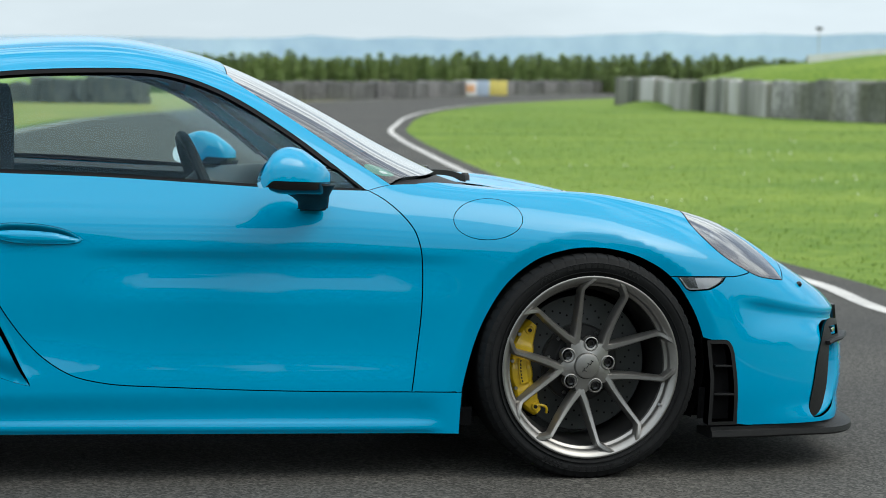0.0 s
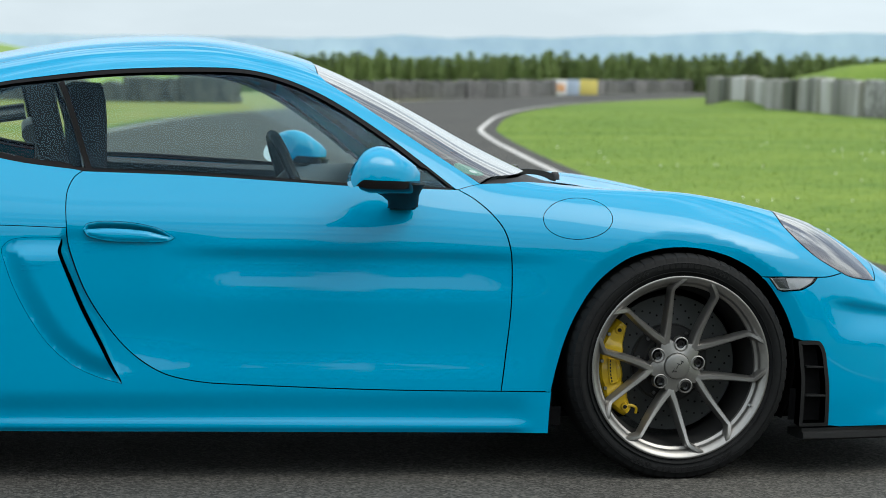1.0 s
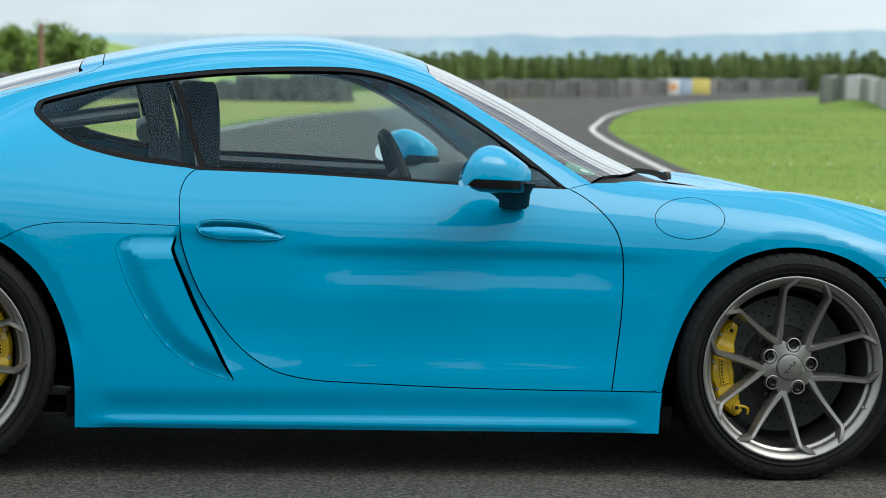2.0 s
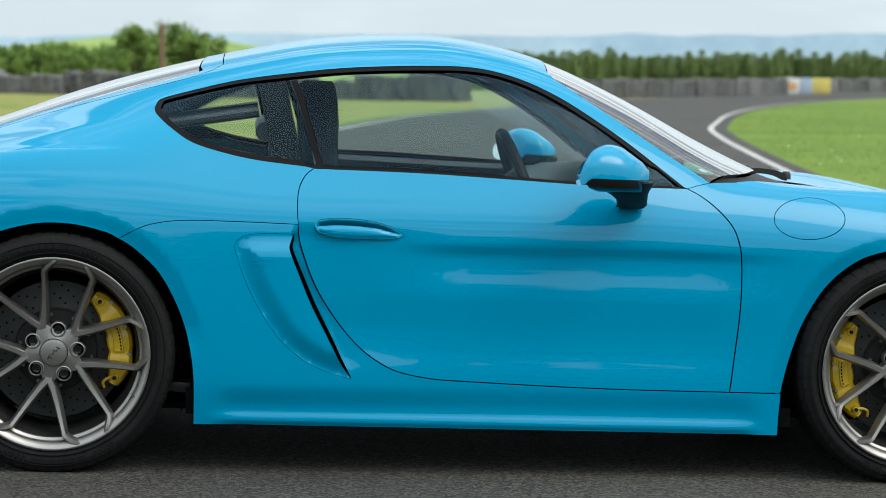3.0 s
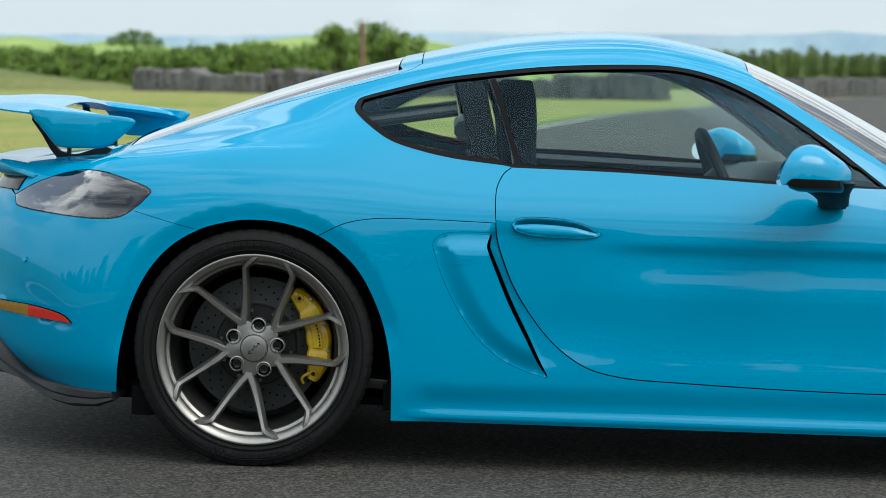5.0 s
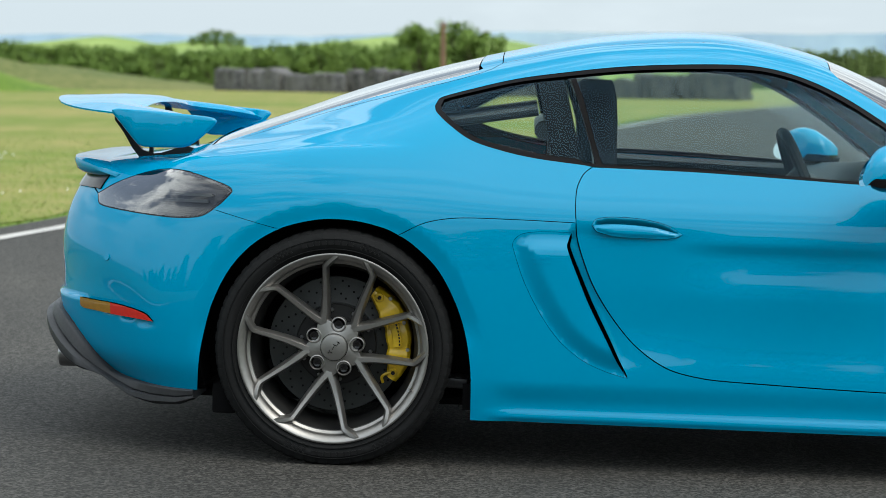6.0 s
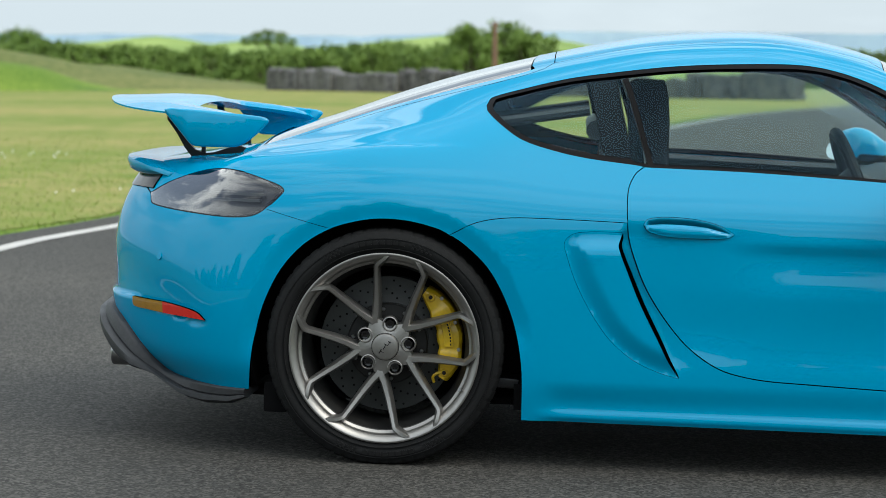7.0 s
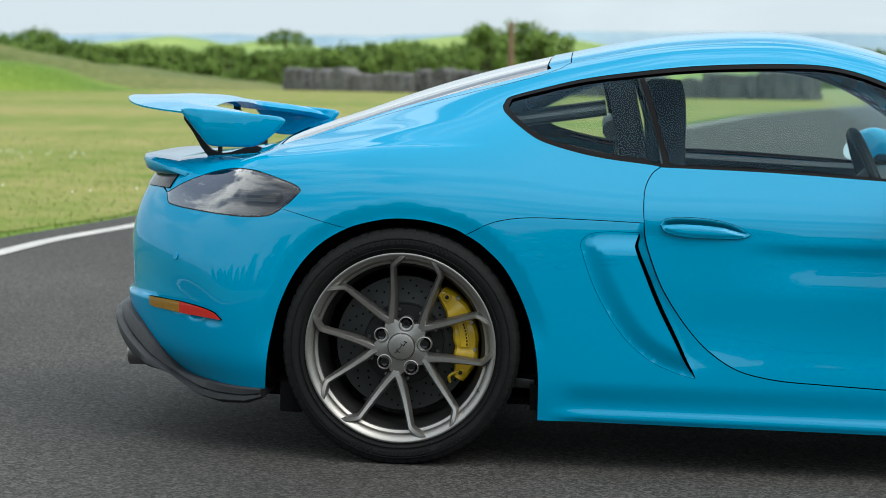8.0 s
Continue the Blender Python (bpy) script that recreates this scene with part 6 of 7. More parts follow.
for s, d in zip((-1, 1), duct):
    bm = bmesh.new()
    p = shell.at(*shell.find(.865, .426))
    box(bm, (0.04, 0.03, 0.016), pose(p[0] - 0.008, s * (p[1] - 0.022), p[2], 0, 0, -40 * s * -1), 0.004)
    part("fog_lamp", bm, CHROME, d, "small clear fog lamp")
    bm = bmesh.new()
    pts = [shell.at(*shell.find(x, z)) + shell.normal_at(*shell.find(x, z)) * 0.006 for x, z in ((.812, .392), (.84, .398), (.87, .398), (.90, .398), (.93, .400), (.96, .402))]
    sweep(bm, [(p[0], s * p[1], p[2]) for p in pts], [(-0.030, -0.006), (0.012, -0.006), (0.016, 0.0), (0.012, 0.006), (-0.030, 0.006)], [(0, 0, 1)])
    part("intake_vane", bm, MATT_BLACK, d)

# lower grille and number plate on the nose
grille = [np.array(p) for p in ((1.12, .10), (1.56, .10), (1.56, .30), (1.15, .30))]
panel("centre_grille", straight(*grille, grille[0], n=12)[:-1], VOID, car, "black lower centre grille", gap=0, lip=0.01, lift=0.004)
bm = bmesh.new()
box(bm, (0.012, 0.53, 0.125), pose(1.055, 0, 0.405, 0, -6, 0), 0.003)
holder = part("plate_holder", bm, GLOSS_BLACK, car)
bm = bmesh.new()
box(bm, (0.004, 0.50, 0.105), pose(1.0625, 0, 0.405, 0, -6, 0), 0.001)
plate = part("number_plate", bm, WHITE_PAPER, car, "white front number plate with plain bars")
bm = bmesh.new()
for k in range(6):
    box(bm, (0.002, 0.05, 0.075), pose(1.0655, -0.19 + 0.076 * k, 0.405, 0, -6, 0))
part("plate_marking", bm, GLOSS_BLACK, plate)
for s in (-1, 1):
    uvn = shell.find(.735, .571)
    p, n = shell.at(*uvn), shell.normal_at(*uvn)
    bm = bmesh.new()
    lathe(bm, [(0.0, -0.010), (0.006, -0.009), (0.009, -0.004), (0.010, 0.006)], Matrix.Translation((p[0], s * p[1], p[2])) @ Vector((-n[0], -s * n[1], -n[2])).to_track_quat("Y", "Z").to_matrix().to_4x4(), 14)
    part("washer_nozzle", bm, GLOSS_BLACK, car)

# front splitter
for mt, nm in ((MATT_BLACK, "front_splitter"),):
    bm = bmesh.new()
    rows = []
    us = np.concatenate([np.linspace(0.40, 1.56, 60)])
    line = shell.at(us, us * 0 + 0.02)
    for s, order in ((-1, range(60)), (1, range(58, -1, -1))):
        for i in order:
            p = line[i]
            t = line[min(i + 1, 59)] - line[max(i - 1, 0)]
            n = Vector((t[1], -t[0], 0)).normalized()
            if n.y < 0 and i < 50:
                n = -n
            if i == 59:
                n = Vector((1, 0, 0))
            e = 0.008 + 0.052 * float(ease((us[i] - 0.70) / 0.35))
            z0, z1 = 0.112 - 0.012 * float(ease((us[i] - .6) / .4)), 0.148 + 0.006 * float(ease((us[i] - .6) / .4))
            sec = [(-0.10, z0 + 0.005), (e - 0.006, z0), (e, z0 + 0.006), (e - 0.002, z0 + 0.022), (e - 0.012, z0 + 0.026), (-0.004, z1), (-0.02, z1), (-0.10, z1 - 0.01)]
            rows.append([bm.verts.new((p[0] + n.x * a, s * (p[1] + n.y * a), z)) for a, z in sec])
    for p, q in zip(rows, rows[1:]):
        for j in range(8):
            bm.faces.new((p[j], p[(j + 1) % 8], q[(j + 1) % 8], q[j]))
    bm.faces.new(rows[0][::-1])
    bm.faces.new(rows[-1])
    part(nm, bm, mt, car, "matt black front splitter lip", 35)

# tail lamps
tail_loop = tail_low + tail_top[1:-1]
tails = panel("tail_light", tail_loop, LAMP_DARK, car, "smoked clear tail light", gap=0.0, lip=-0.03, lift=-0.030, spacing=0.02)
for o, t in zip(panel("lens", tail_loop, pane("smoked_lens", (0.80, 0.81, 0.84), 1.6, steep=1.15), car, gap=0.003, lip=0, lift=0.001, spacing=0.02), tails):
    o.parent = t
for o, t in zip(panel("lamp_seal", tail_loop, GLOSS_BLACK, car, holes=[shrink(tidy(tail_loop), 0.010)], gap=0.0005, lip=0.01, lift=0.0, spacing=0.012), tails):
    o.parent = t

for s, t in zip((-1, 1), tails):
    for z, x0, x1 in ((.748, -3.02, -2.86), (.766, -3.05, -2.85)):
        pts = [shell.at(*shell.find(x, z)) - 0.018 * shell.normal_at(*shell.find(x, z)) for x in np.linspace(x0, x1, 7)]
        bm = bmesh.new()
        sweep(bm, [(p[0], s * p[1], p[2]) for p in pts], [(-0.006, -0.004), (0.006, -0.004), (0.006, 0.004), (-0.006, 0.004)], [(0, 0, 1)])
        part("light_blade", bm, LAMP_BRIGHT, t)

# rear reflectors
refl = side_uv([(-3.255, .437), (-3.20, .436), (-3.138, .434), (-3.07, .424), (-3.03, .412), (-3.007, .393)], n=5) + side_uv([(-3.007, .393), (-3.07, .398), (-3.138, .402), (-3.20, .406), (-3.25, .410), (-3.255, .437)], n=5)[1:-1]
edge_u = shell.find(-3.150, .42)[0]
pc, pd = np.array((edge_u, 0.0)), np.array((edge_u + 0.02, 1.0))
red, amber = clip_line(tidy(refl), pc, pd, -1), clip_line(tidy(refl), pc, pd, 1)
if np.mean([p[0] for p in red]) < np.mean([p[0] for p in amber]):
    red, amber = amber, red
panel("rear_reflector", red, RED_LENS, car, "red rear corner reflector", gap=0.0, lip=0.01, lift=0.004, spacing=0.012)
panel("side_marker", amber, AMBER_LENS, car, "dark amber rear side marker", gap=0.0, lip=0.01, lift=0.004, spacing=0.012)

# diffuser
diff_loop = diffuser_edge + straight(diffuser_edge[-1], (-3.98, diffuser_edge[-1][1]), (-3.98, 0.0), n=24)[1:] + straight((-3.98, 0.0), (rear_arch[0][0] - 0.02, 0.0), n=40)[1:] + straight((rear_arch[0][0] - 0.02, 0.0), diffuser_edge[0], n=4)[1:-1]
panel("diffuser_core", diff_loop, VOID, car, gap=0.001, lip=0, lift=-0.014, spacing=0.018)
bm = bmesh.new()
rows = []
us = np.linspace(rear_arch[0][0] - 0.012, -3.98, 70)
edge_uv = np.array(diffuser_edge)[::-1]
for s, order in ((-1, range(70)), (1, range(68, -1, -1))):
    for i in order:
        v1 = float(np.interp(us[i], edge_uv[:, 0], edge_uv[:, 1]))
        p1, n1 = shell.at(us[i], v1), shell.normal_at(us[i], v1) * (1, 1, 0)
        n1 = np.array((-1.0, 0, 0)) if i == 69 else n1 / np.linalg.norm(n1)
        g = float(ease((-3.02 - us[i]) / 0.30))
        zt, zb = p1[2], float(np.interp(us[i], (-3.98, -3.6, -3.5, -3.4, -3.3, -3.2, -3.1, -2.95, -2.88), (.36, .355, .325, .252, .192, .150, .140, .148, .170)))
        h = max(zt - zb, 0.01)
        low = 0.006 + 0.038 * g
        sec = [(0.0, zt + 0.003), (0.006 + 0.010 * g, zt + 0.001), (0.009 + 0.012 * g, zt - 0.06 * h), (0.006 + 0.020 * g, zt - 0.42 * h), (0.002 + 0.018 * g, zt - 0.47 * h), (0.018 * g, zt - 0.50 * h), (low - 0.004, zt - 0.51 * h),
               (low, zt - 0.55 * h), (low, zt - 0.80 * h), (low - 0.008, zb + 0.006), (low - 0.022, zb), (-0.10, zb + 0.015), (-0.10, zt - 0.1 * h), (-0.012, zt)]
        rows.append([bm.verts.new((p1[0] + n1[0] * a, s * max(p1[1] + n1[1] * a, 0.0), z)) for a, z in sec])
for p, q in zip(rows, rows[1:]):
    for j in range(14):
        bm.faces.new((p[j], p[(j + 1) % 14], q[(j + 1) % 14], q[j]))
bm.faces.new(rows[0][::-1])
bm.faces.new(rows[-1])
bmesh.ops.remove_doubles(bm, verts=bm.verts, dist=0.0005)
part("rear_diffuser", bm, GREY_PLASTIC, car, "grey plastic rear diffuser in two layers", smooth=40)
for s in (-1, 1):
    bm = bmesh.new()
    lathe(bm, [(0.036, 0.10), (0.036, 0.0), (0.041, -0.004), (0.044, 0.0), (0.044, 0.10)], Matrix.Translation((-3.412, s * 0.20, 0.205)) @ pose(0, 0, 0, 0, 0, -90), 32)
    part("exhaust_pipe", bm, STEEL, car, "polished round exhaust tip")

# rear wing on two struts
wing = new("rear_wing")
wing.parent = car
wing["label"] = "fixed blue rear wing on black struts"
bm = bmesh.new()
rows = []
for k in range(41):
    y = -0.655 + 1.31 * k / 40
    e = abs(y) / 0.655
    te = -3.445 + 0.150 * e ** 2 + 0.115 * e ** 9
    le = -3.135 + 0.03 * e ** 2 + 0.215 * float(ease((e - 0.62) / 0.38)) ** 1.6
    z = 0.974 + 0.037 * (1 - e ** 2.2)
    chord = le - te
    sec = []
    for f_, up in ((0.0, 0.016), (0.10, 0.017), (0.3, 0.021), (0.55, 0.026), (0.8, 0.024), (0.94, 0.012), (1.0, -0.002), (0.95, -0.014), (0.75, -0.016), (0.5, -0.008), (0.2, 0.004), (0.0, 0.010)):
        sec.append((te + chord * f_, y, z + up * 0.8 - 0.024 * e ** 8 * f_ ** 2))
    rows.append([bm.verts.new(p) for p in sec])
for p, q in zip(rows, rows[1:]):
    for j in range(12):
        bm.faces.new((p[j], p[(j + 1) % 12], q[(j + 1) % 12], q[j]))
bm.faces.new(rows[0])
bm.faces.new(rows[-1][::-1])
part("wing_blade", bm, PAINT, wing, smooth=40)
for s in (-1, 1):
    bm = bmesh.new()
    outl = curve_through([(-3.176, .994), (-3.147, .952), (-3.118, .917), (-3.100, .896), (-3.085, .888), (-3.06, .886), (-2.985, .887), (-2.955, .890), (-2.925, .906), (-2.890, .936), (-2.868, .960), (-2.864, .969), (-2.872, .977), (-2.900, .982), (-3.02, .991), (-3.11, .996)], 3, True)
    rows = []
    for yy, sh in ((0.650, 0.010), (0.655, 0.002), (0.662, 0.0), (0.668, 0.003), (0.671, 0.010)):
        c = np.mean(outl, axis=0)
        rows.append([bm.verts.new((p[0] + (c - p)[0] / np.linalg.norm(c - p) * sh, s * (yy - 0.05 * (1.0 - p[1]) * 0.6), p[1] + (c - p)[1] / np.linalg.norm(c - p) * sh)) for p in outl])
    n = len(outl)
    for p, q in zip(rows, rows[1:]):
        for j in range(n):
            bm.faces.new((p[j], p[(j + 1) % n], q[(j + 1) % n], q[j]))
    bm.faces.new(rows[0])
    bm.faces.new(rows[-1][::-1])
    part("wing_endplate", bm, PAINT, wing, smooth=45)
    bm = bmesh.new()
    outl = [(-3.208, 1.0), (-3.192, 1.0), (-3.177, .953), (-3.141, .894), (-3.119, .869), (-3.088, .859), (-3.062, .862), (-3.019, .877), (-2.987, .887), (-2.963, .879), (-2.97, .868),
            (-3.018, .848), (-3.061, .830), (-3.104, .812), (-3.114, .834), (-3.131, .851), (-3.149, .873), (-3.176, .919), (-3.205, .958)]
    a = [bm.verts.new((x, s * 0.462, z)) for x, z in outl]
    b = [bm.verts.new((x, s * 0.440, z)) for x, z in outl]
    for j in range(len(outl)):
        bm.faces.new((a[j], a[(j + 1) % len(outl)], b[(j + 1) % len(outl)], b[j]))
    bm.faces.new(a)
    bm.faces.new(b[::-1])
    bmesh.ops.triangulate(bm, faces=[f for f in bm.faces if len(f.verts) > 4])
    box(bm, (0.012, 0.016, 0.05), pose(-3.093, s * 0.451, 0.872), 0.002)
    part("wing_strut", bm, MATT_BLACK, wing, "black curved wing strut", 20)

# ducktail lip above the tail lamps
bm = bmesh.new()
rows = []
for k in range(41):
    y = -0.63 + 1.26 * k / 40
    e = abs(y) / 0.63
    dx = 0.05 * e ** 2 + 0.155 * e ** 6
    sec = [(-3.05, .828), (-3.17, .830), (-3.28, .842), (-3.345, .848), (-3.366, .844), (-3.370, .834), (-3.362, .808), (-3.345, .798), (-3.18, .788), (-3.05, .80)]
    rows.append([bm.verts.new((x + dx * (1.0 if 2 <= i <= 7 else 0.5), y, (z - 0.040 * e ** 6 if 2 <= i <= 5 else z - 0.006 * e ** 3))) for i, (x, z) in enumerate(sec)])
for p, q in zip(rows, rows[1:]):
    for j in range(10):
        bm.faces.new((p[j], p[(j + 1) % 10], q[(j + 1) % 10], q[j]))
bm.faces.new(rows[0])
bm.faces.new(rows[-1][::-1])
part("tail_spoiler", bm, PAINT, car, "blue ducktail spoiler lip", 50)


def v_at(u, z):
    vs = np.linspace(0.4, 0.9, 251)
    return float(vs[np.argmin(np.abs(shell.at(vs * 0 + u, vs)[:, 2] - z))])


strip_us = np.linspace(tail_low[0][0] + 0.004, -3.98, 26)
strip_loop = [np.array((u, v_at(u, .756))) for u in strip_us] + [np.array((u, v_at(u, .806))) for u in strip_us[::-1]]
panel("tail_strip", strip_loop, GLOSS_BLACK, car, "gloss black strip under the spoiler lip", gap=0.0, lip=0.01, lift=0.004, spacing=0.014)

# parking sensors
for s in (-1, 1):
    uvp = shell.find(-3.165, .565)
    p, n = shell.at(*uvp), shell.normal_at(*uvp)
    bm = bmesh.new()
    lathe(bm, [(0.0, -0.002), (0.010, -0.002), (0.0105, 0.004)], Matrix.Translation((p[0], s * p[1], p[2])) @ Vector((-n[0], -s * n[1], -n[2])).to_track_quat("Y", "Z").to_matrix().to_4x4(), 18)
    part("parking_sensor", bm, PAINT, car)

# scoop mouths behind the doors
for s in (-1, 1):
    line = [shell.at(*p) - 0.034 * shell.normal_at(*p) for p in scoop_front]
    bm = bmesh.new()
    sweep(bm, [(p[0] + 0.008, s * p[1], p[2]) for p in line], [(-0.035, -0.004), (0.035, -0.004), (0.035, 0.004), (-0.035, 0.004)], [(0, s, 0)])
    part("scoop_mouth", bm, VOID, car)
bm = bmesh.new()
for k, (x, ln) in enumerate(((-1.918, .018), (-1.897, .016), (-1.877, .014))):
    uvg = shell.find(x, .607)
    d = float(press_scoop(np.array([uvg[0]]), np.array([uvg[1]]))[0])
    p = shell.at(*uvg) - (d - 0.0005) * shell.normal_at(*uvg)
    for z in (-0.006, 0.006):
        box(bm, (ln, 0.0012, 0.0016), pose(p[0], -p[1], p[2] + z))
part("scoop_marking", bm, PAINT, car, "faint body-coloured embossed bars")

# sill lip highlight edge is part of the side panel; jacking arms behind the rear wheels
for s in (-1, 1):
    bm = bmesh.new()
    box(bm, (0.11, 0.20, 0.030), pose(-2.14, s * 0.62, 0.225, 0, 4, 0), 0.006)
    part("suspension_arm", bm, LAMP_DARK, car)
    bm = bmesh.new()
    box(bm, (0.07, 0.16, 0.09), pose(-2.80, s * 0.76, 0.175, 0, 0, 0), 0.01)
    part("mud_guard", bm, VOID, car)

# cowl panel, wipers, sticker
panel("cowl_panel", straight((-0.10, 1.5), (-0.14, 1.30), (-0.22, 1.12), (-0.33, 0.988), (-0.448, 0.902), (-0.524, 0.817), screen_side[0], (-0.38, 1.25), (-0.30, 1.5), n=8), MATT_BLACK, car, "black plastic cowl", gap=0.001, lip=0.01, lift=-0.012)
for s in (-1, 1):
    pts = [(-.545, s * .565, .846), (-.50, s * .53, .866), (-.455, s * .47, .884), (-.40, s * .40, .889), (-.34, s * .34, .886), (-.285, s * .30, .876), (-.255, s * .285, .864)]
    bm = bmesh.new()
    sweep(bm, [tuple(p) for p in curve_through(pts, 5)], [(-0.012, -0.008), (0.012, -0.008), (0.009, 0.008), (-0.009, 0.008)], [(0.2, 0, 1)], scales=list(np.linspace(0.8, 1.15, 31)))
    wip = part("wiper", bm, MATT_BLACK, car, "black windscreen wiper arm")
    bm = bmesh.new()
    lathe(bm, [(0.0, -0.016), (0.010, -0.015), (0.015, -0.006), (0.016, 0.010)], Matrix.Translation((-.252, s * .284, .869)) @ pose(0, 0, 0, -90, 0, 0), 16)
    part("wiper_hub", bm, GLOSS_BLACK, wip)
    bm = bmesh.new()
    sweep(bm, [tuple(p) for p in curve_through([(-.56, s * .60, .838), (-.52, s * .54, .853), (-.475, s * .46, .870), (-.42, s * .36, .880), (-.37, s * .20, .885)], 4)], [(-0.006, -0.006), (0.006, -0.006), (0.003, 0.006), (-0.003, 0.006)], [(0, 0, 1)])
    part("wiper_blade", bm, MATT_BLACK, wip)


def screen_patch(name, cu, cv, ru, rv, mt, lift, turn=0.0, lbl=""):
    loop = [np.array((cu + ru * math.cos(a) * math.cos(turn) - rv * math.sin(a) * math.sin(turn), cv + ru * math.cos(a) * math.sin(turn) + rv * math.sin(a) * math.cos(turn))) for a in np.linspace(0, 2 * math.pi, 33)[:-1]]
    return panel(name, loop, mt, car, lbl, gap=0, lip=0, lift=lift, spacing=0.015, sides=(-1,))[0]


us_, vs_ = -0.625, 0.905
sticker = screen_patch("windscreen_sticker", us_, vs_, 0.045, 0.042, GREEN_PAPER, -0.004, 0.0, "round green paper sticker inside the windscreen")
screen_patch("sticker_print", us_ + 0.012, vs_ - 0.006, 0.013, 0.013, WHITE_PAPER, -0.0035).parent = sticker

# door mirrors
for s in (-1, 1):
    mir = new("door_mirror")
    mir.parent = car
    mir["label"] = "blue door mirror on a black foot"
    top_line = [(-1.026, .913), (-1.019, .940), (-1.000, .960), (-.965, .971), (-.925, .967), (-.897, .956), (-.841, .923), (-.816, .898)]
    tops = np.array(curve_through(top_line, 5))

    def shellring(bm, zlow_of):
        rows = []
        for i, (x, zt) in enumerate(tops):
            t = (x + 1.028) / 0.218
            hw = 0.098 * max(0.05, (1 - abs(2 * t - 0.75) ** 3.2 * 0.55)) * min(1, math.sqrt(max(0, (1.0 - t)) * 6 + 0.02))
            zb = zlow_of(t)
            yc = 0.985 - 0.035 * t
            row = []
            for k in range(17):
                a = math.pi * k / 16
                q = math.sin(a) ** 0.75
                yy = yc - hw * math.cos(a)
                row.append(bm.verts.new((x - 0.45 * (yy - 1.05) * (1 - t) ** 1.5, s * yy, zb + (zt - zb) * q)))
            rows.append(row)
        for p, q in zip(rows, rows[1:]):
            for j in range(16):
                bm.faces.new((p[j], p[j + 1], q[j + 1], q[j]))
        bm.faces.new(rows[0])
        bm.faces.new(rows[-1][::-1])
        return rows

    bm = bmesh.new()
    rows = shellring(bm, lambda t: 0.880 - 0.006 * t - 0.024 * (1 - float(ease((t - 0.03) / 0.16))) + 0.024 * max(0.0, 1 - t / 0.07) ** 2)
    part("mirror_cap", bm, PAINT, mir, smooth=60)
    bm = bmesh.new()
    rows = []
    for i, (x, zt) in enumerate(tops):
        t = (x + 1.028) / 0.218
        if t < 0.10:
            continue
        hw = 0.0965 * max(0.05, (1 - abs(2 * t - 0.75) ** 3.2 * 0.55)) * min(1, math.sqrt(max(0, (1.0 - t)) * 6 + 0.02))
        zt2, depth = 0.8795 - 0.006 * t, (0.040 if t > 0.2 else 0.026 + 0.07 * t) * (1 - max(0, t - 0.85) * 3)
        yc = 0.985 - 0.035 * t
        rows.append([bm.verts.new((x - 0.45 * (yc - hw * math.cos(math.pi * k / 12) - 1.05) * (1 - t) ** 1.5, s * (yc - hw * math.cos(math.pi * k / 12)), zt2 - depth * math.sin(math.pi * k / 12) ** 0.6)) for k in range(13)])
    for p, q in zip(rows, rows[1:]):
        for j in range(12):
            bm.faces.new((p[j], p[j + 1], q[j + 1], q[j]))
    bm.faces.new(rows[0])
    bm.faces.new(rows[-1][::-1])
    part("mirror_underside", bm, GLOSS_BLACK, mir, smooth=60)
    bm = bmesh.new()
    rows = []
    for cx, cy, cz, rx, ry in ((-.888, 0.965, .866, 0.085, 0.062), (-.884, 0.955, .846, 0.072, 0.052), (-.868, 0.935, .828, 0.052, 0.042), (-.855, 0.910, .812, 0.043, 0.036), (-.850, 0.880, .798, 0.040, 0.034), (-.849, 0.850, .790, 0.042, 0.034)):
        rows.append([bm.verts.new((cx + rx * a, s * (cy + ry * b), cz)) for a, b in circle(1.0, 20)])
    for p, q in zip(rows, rows[1:]):
        for j in range(20):
            bm.faces.new((p[j], p[(j + 1) % 20], q[(j + 1) % 20], q[j]))
    bm.faces.new(rows[0])
    bm.faces.new(rows[-1][::-1])
    part("mirror_foot", bm, MATT_BLACK, mir)
    bm = bmesh.new()
    pl = [(-.882, .79), (-.806, .79), (-.802, .845), (-.885, .825)]
    a = [bm.verts.new((x, s * 0.885, z)) for x, z in pl]
    b = [bm.verts.new((x - 0.004, s * 0.84, z - 0.006)) for x, z in pl]
    for j in range(4):
        bm.faces.new((a[j], a[(j + 1) % 4], b[(j + 1) % 4], b[j]))
    bm.faces.new(a)
    bmesh.ops.bevel(bm, geom=bm.edges[:], offset=0.006, segments=2, affect="EDGES")
    part("mirror_base", bm, MATT_BLACK, mir)
    bm = bmesh.new()
    ring = [bm.verts.new((-1.036 - 0.45 * (0.985 + 0.066 * math.cos(a) - 1.05) + 0.012 * math.sin(a), s * (0.985 + 0.066 * math.cos(a)), .892 + .040 * math.sin(a))) for a in np.linspace(0, 2 * math.pi, 33)[:-1]]
    bm.faces.new(ring)
    part("mirror_glass", bm, stuff("mirror_silver", (0.85, 0.87, 0.88), 0.02, metal=1.0, vary=0.01), mir, "silvered mirror glass", 0)

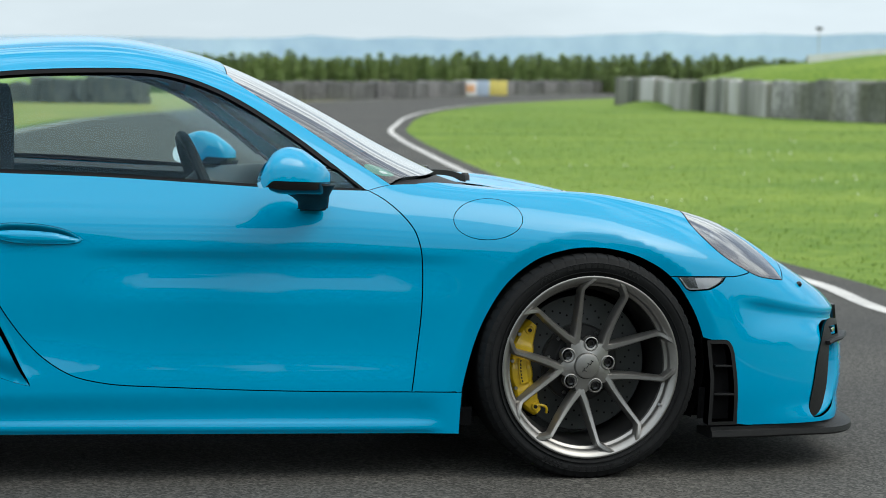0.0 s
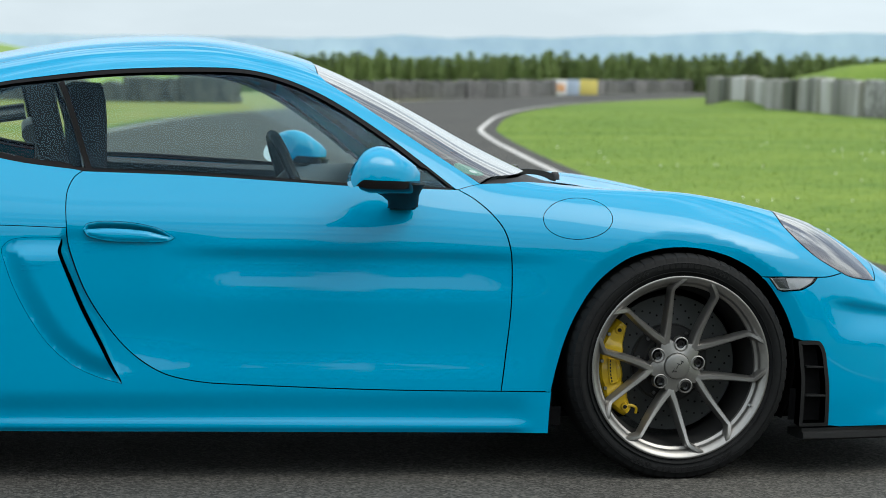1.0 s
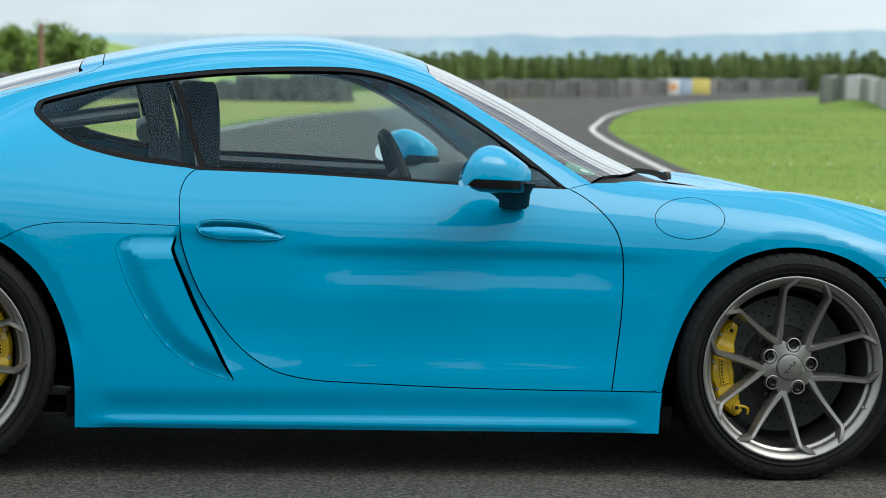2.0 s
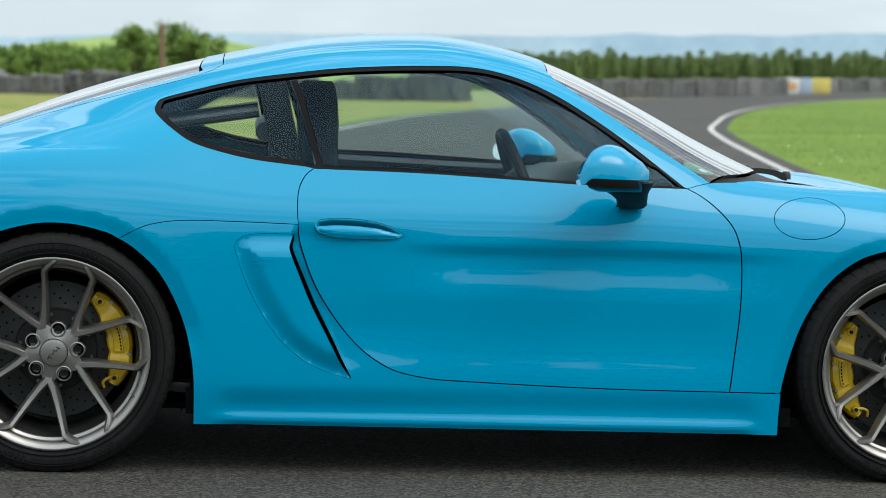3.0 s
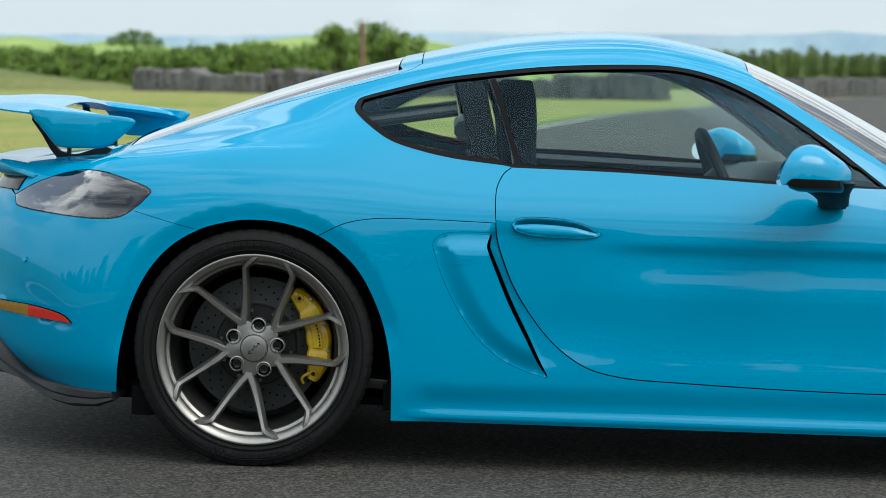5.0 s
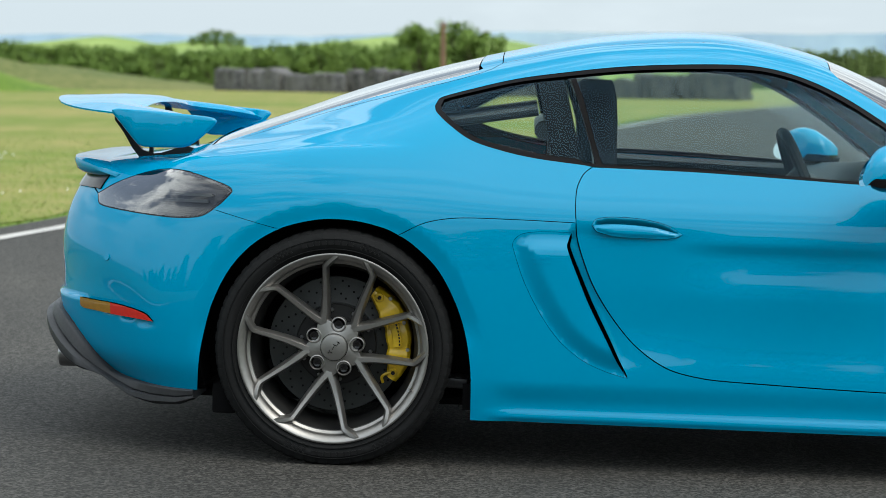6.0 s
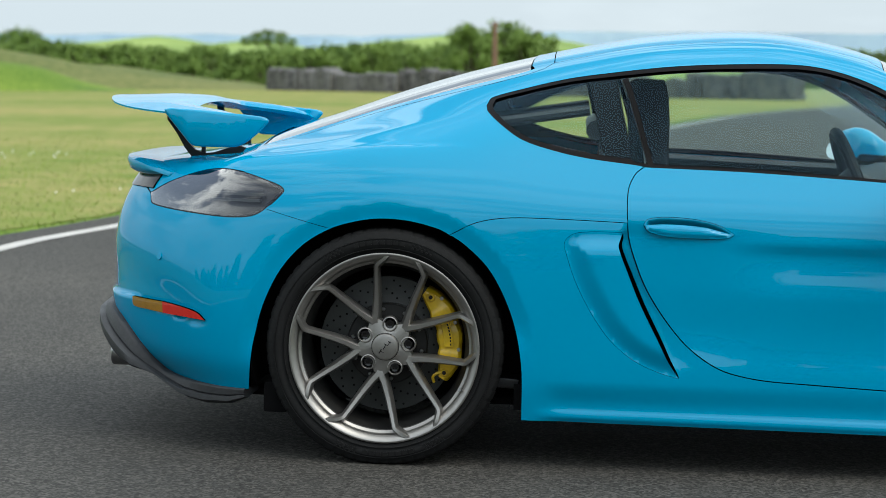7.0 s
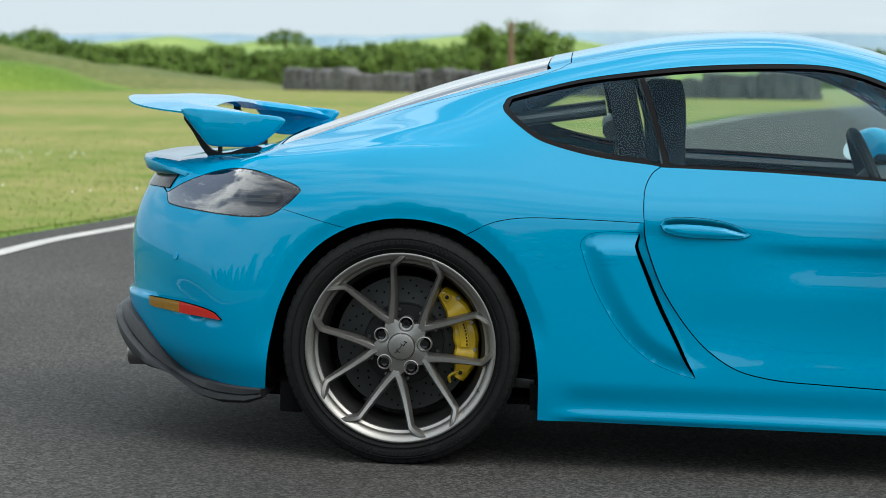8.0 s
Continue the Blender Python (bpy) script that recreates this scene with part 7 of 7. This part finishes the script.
# ---------------------------------------------------------------- cabin
for s in (-1, 1):
    seat = new("seat")
    seat.parent = car
    seat["label"] = "black bucket seat"
    bm = bmesh.new()
    rows = []
    for x, z, w, th in ((-1.60, 0.40, 0.24, 0.06), (-1.64, 0.55, 0.25, 0.07), (-1.695, 0.72, 0.245, 0.06), (-1.735, 0.86, 0.225, 0.05), (-1.735, 0.94, 0.16, 0.05), (-1.735, 1.00, 0.13, 0.055), (-1.74, 1.07, 0.12, 0.055), (-1.745, 1.11, 0.09, 0.045), (-1.745, 1.125, 0.05, 0.02)):
        rows.append([bm.verts.new((x + th * b * (1.0 if b < 0 else 0.9) + 0.045 * abs(a) ** 2.5, s * 0.36 + w * a, z)) for a, b in circle(1.0, 20)])
    for p, q in zip(rows, rows[1:]):
        for j in range(20):
            bm.faces.new((p[j], p[(j + 1) % 20], q[(j + 1) % 20], q[j]))
    bm.faces.new(rows[0][::-1])
    bm.faces.new(rows[-1])
    part("backrest", bm, CLOTH, seat, smooth=60)
    bm = bmesh.new()
    box(bm, (0.52, 0.50, 0.16), pose(-1.33, s * 0.36, 0.36, 0, -8, 0), 0.05, 3)
    part("seat_cushion", bm, CLOTH, seat)
    bm = bmesh.new()
    sweep(bm, [(-1.80, s * 0.50, 1.05), (-1.76, s * 0.50, 0.95), (-1.74, s * 0.52, 0.80), (-1.72, s * 0.54, 0.6)], [(-0.022, -0.002), (0.022, -0.002), (0.022, 0.002), (-0.022, 0.002)], [(1, 0, 0)])
    part("seat_belt", bm, stuff("grey_webbing", (0.16, 0.17, 0.18), 0.6, vary=0.15), seat, "grey seat belt")
    bm = bmesh.new()
    p = [shell.at(*shell.find(x, z)) for x, z in ((-.75, .84), (-1.2, .85), (-1.74, .868))]
    sweep(bm, [(q[0], s * (q[1] - 0.075), q[2] - 0.045) for q in p], [(-0.055, -0.07), (0.055, -0.07), (0.05, 0.03), (0.01, 0.045), (-0.05, 0.03)], [(0, 0, 1)])
    part("door_lining", bm, LEATHER, car)
bm = bmesh.new()
sec = [(-1.02, .70), (-1.03, .77), (-0.99, .825), (-0.90, .855), (-0.75, .865), (-0.60, .855), (-0.50, .83), (-0.48, .70)]
sweep(bm, [(0, -0.70, 0), (0, -0.4, 0.006), (0, 0, 0.0), (0, 0.4, 0.006), (0, 0.70, 0)], [(x, z) for x, z in sec], [(0, 0, 1)])
part("dashboard", bm, LEATHER, car, "black dashboard")
bm = bmesh.new()
tilt = Matrix.Translation((-1.105, -0.36, 0.815)) @ pose(0, 0, 0, 0, -22, 0) @ pose(0, 0, 0, 0, 0, 90)
ringp = [tilt @ Vector((0.178 * math.cos(a), 0, 0.178 * math.sin(a))) for a in np.linspace(0, 2 * math.pi, 41)]
sweep(bm, ringp, circle(0.0165, 10), [(1, 0, 0.4)], caps=False)
steer = part("steering_wheel", bm, LEATHER, car, "black leather steering wheel")
bm = bmesh.new()
for a in (200, 340, 270):
    sweep(bm, [tilt @ Vector((0.03 * math.cos(radians(a)), 0.01, 0.03 * math.sin(radians(a)))), tilt @ Vector((0.175 * math.cos(radians(a)), 0, 0.175 * math.sin(radians(a))))], circle(0.016, 8, 0.5), [(1, 0, 0.4)])
lathe(bm, [(0.0, -0.02), (0.05, -0.018), (0.065, 0.0), (0.05, 0.04)], tilt, 24)
part("steering_hub", bm, LAMP_DARK, steer)
bm = bmesh.new()
sec = [(-2.75, .74), (-2.70, .86), (-2.35, .885), (-2.05, .885), (-1.92, .86), (-1.88, .74)]
sweep(bm, [(0, -0.64, 0), (0, 0, 0.01), (0, 0.64, 0)], [(x, z) for x, z in sec], [(0, 0, 1)])
part("engine_cover", bm, CLOTH, car)
for pts, r in (([(-1.86, -0.56, 0.86), (-1.86, -0.55, 1.02), (-1.87, -0.46, 1.10), (-1.87, 0.46, 1.10), (-1.86, 0.55, 1.02), (-1.86, 0.56, 0.86)], 0.022),
               ([(-1.90, -0.60, 0.97), (-1.90, 0.60, 0.97)], 0.03),
               ([(-2.38, -0.55, 0.955), (-1.92, -0.585, 1.03)], 0.018), ([(-2.38, 0.55, 0.955), (-1.92, 0.585, 1.03)], 0.018)):
    bm = bmesh.new()
    sweep(bm, [tuple(p) for p in curve_through(pts, 5)], circle(r, 10), [(0.3, 0.1, 1)])
    part("roll_bar", bm, LAMP_DARK, car)
for s in (-1, 1):
    bm = bmesh.new()
    sweep(bm, [(-1.835, s * 0.70, 0.86), (-1.855, s * 0.665, 0.97), (-1.885, s * 0.60, 1.10), (-1.90, s * 0.56, 1.14)], [(-0.035, -0.012), (0.040, -0.012), (0.045, 0.0), (0.040, 0.012), (-0.035, 0.012)], [(0, s, 0.3)])
    part("pillar_trim", bm, CLOTH, car)
bm = bmesh.new()
box(bm, (0.05, 1.30, 0.55), pose(-1.86, 0, 0.60), 0.01)
part("bulkhead", bm, CLOTH, car)
bm = bmesh.new()
box(bm, (0.03, 0.22, 0.055), pose(-0.93, 0, 1.125, 0, 15, 0), 0.012)
part("rear_view_mirror", bm, GLOSS_BLACK, car)
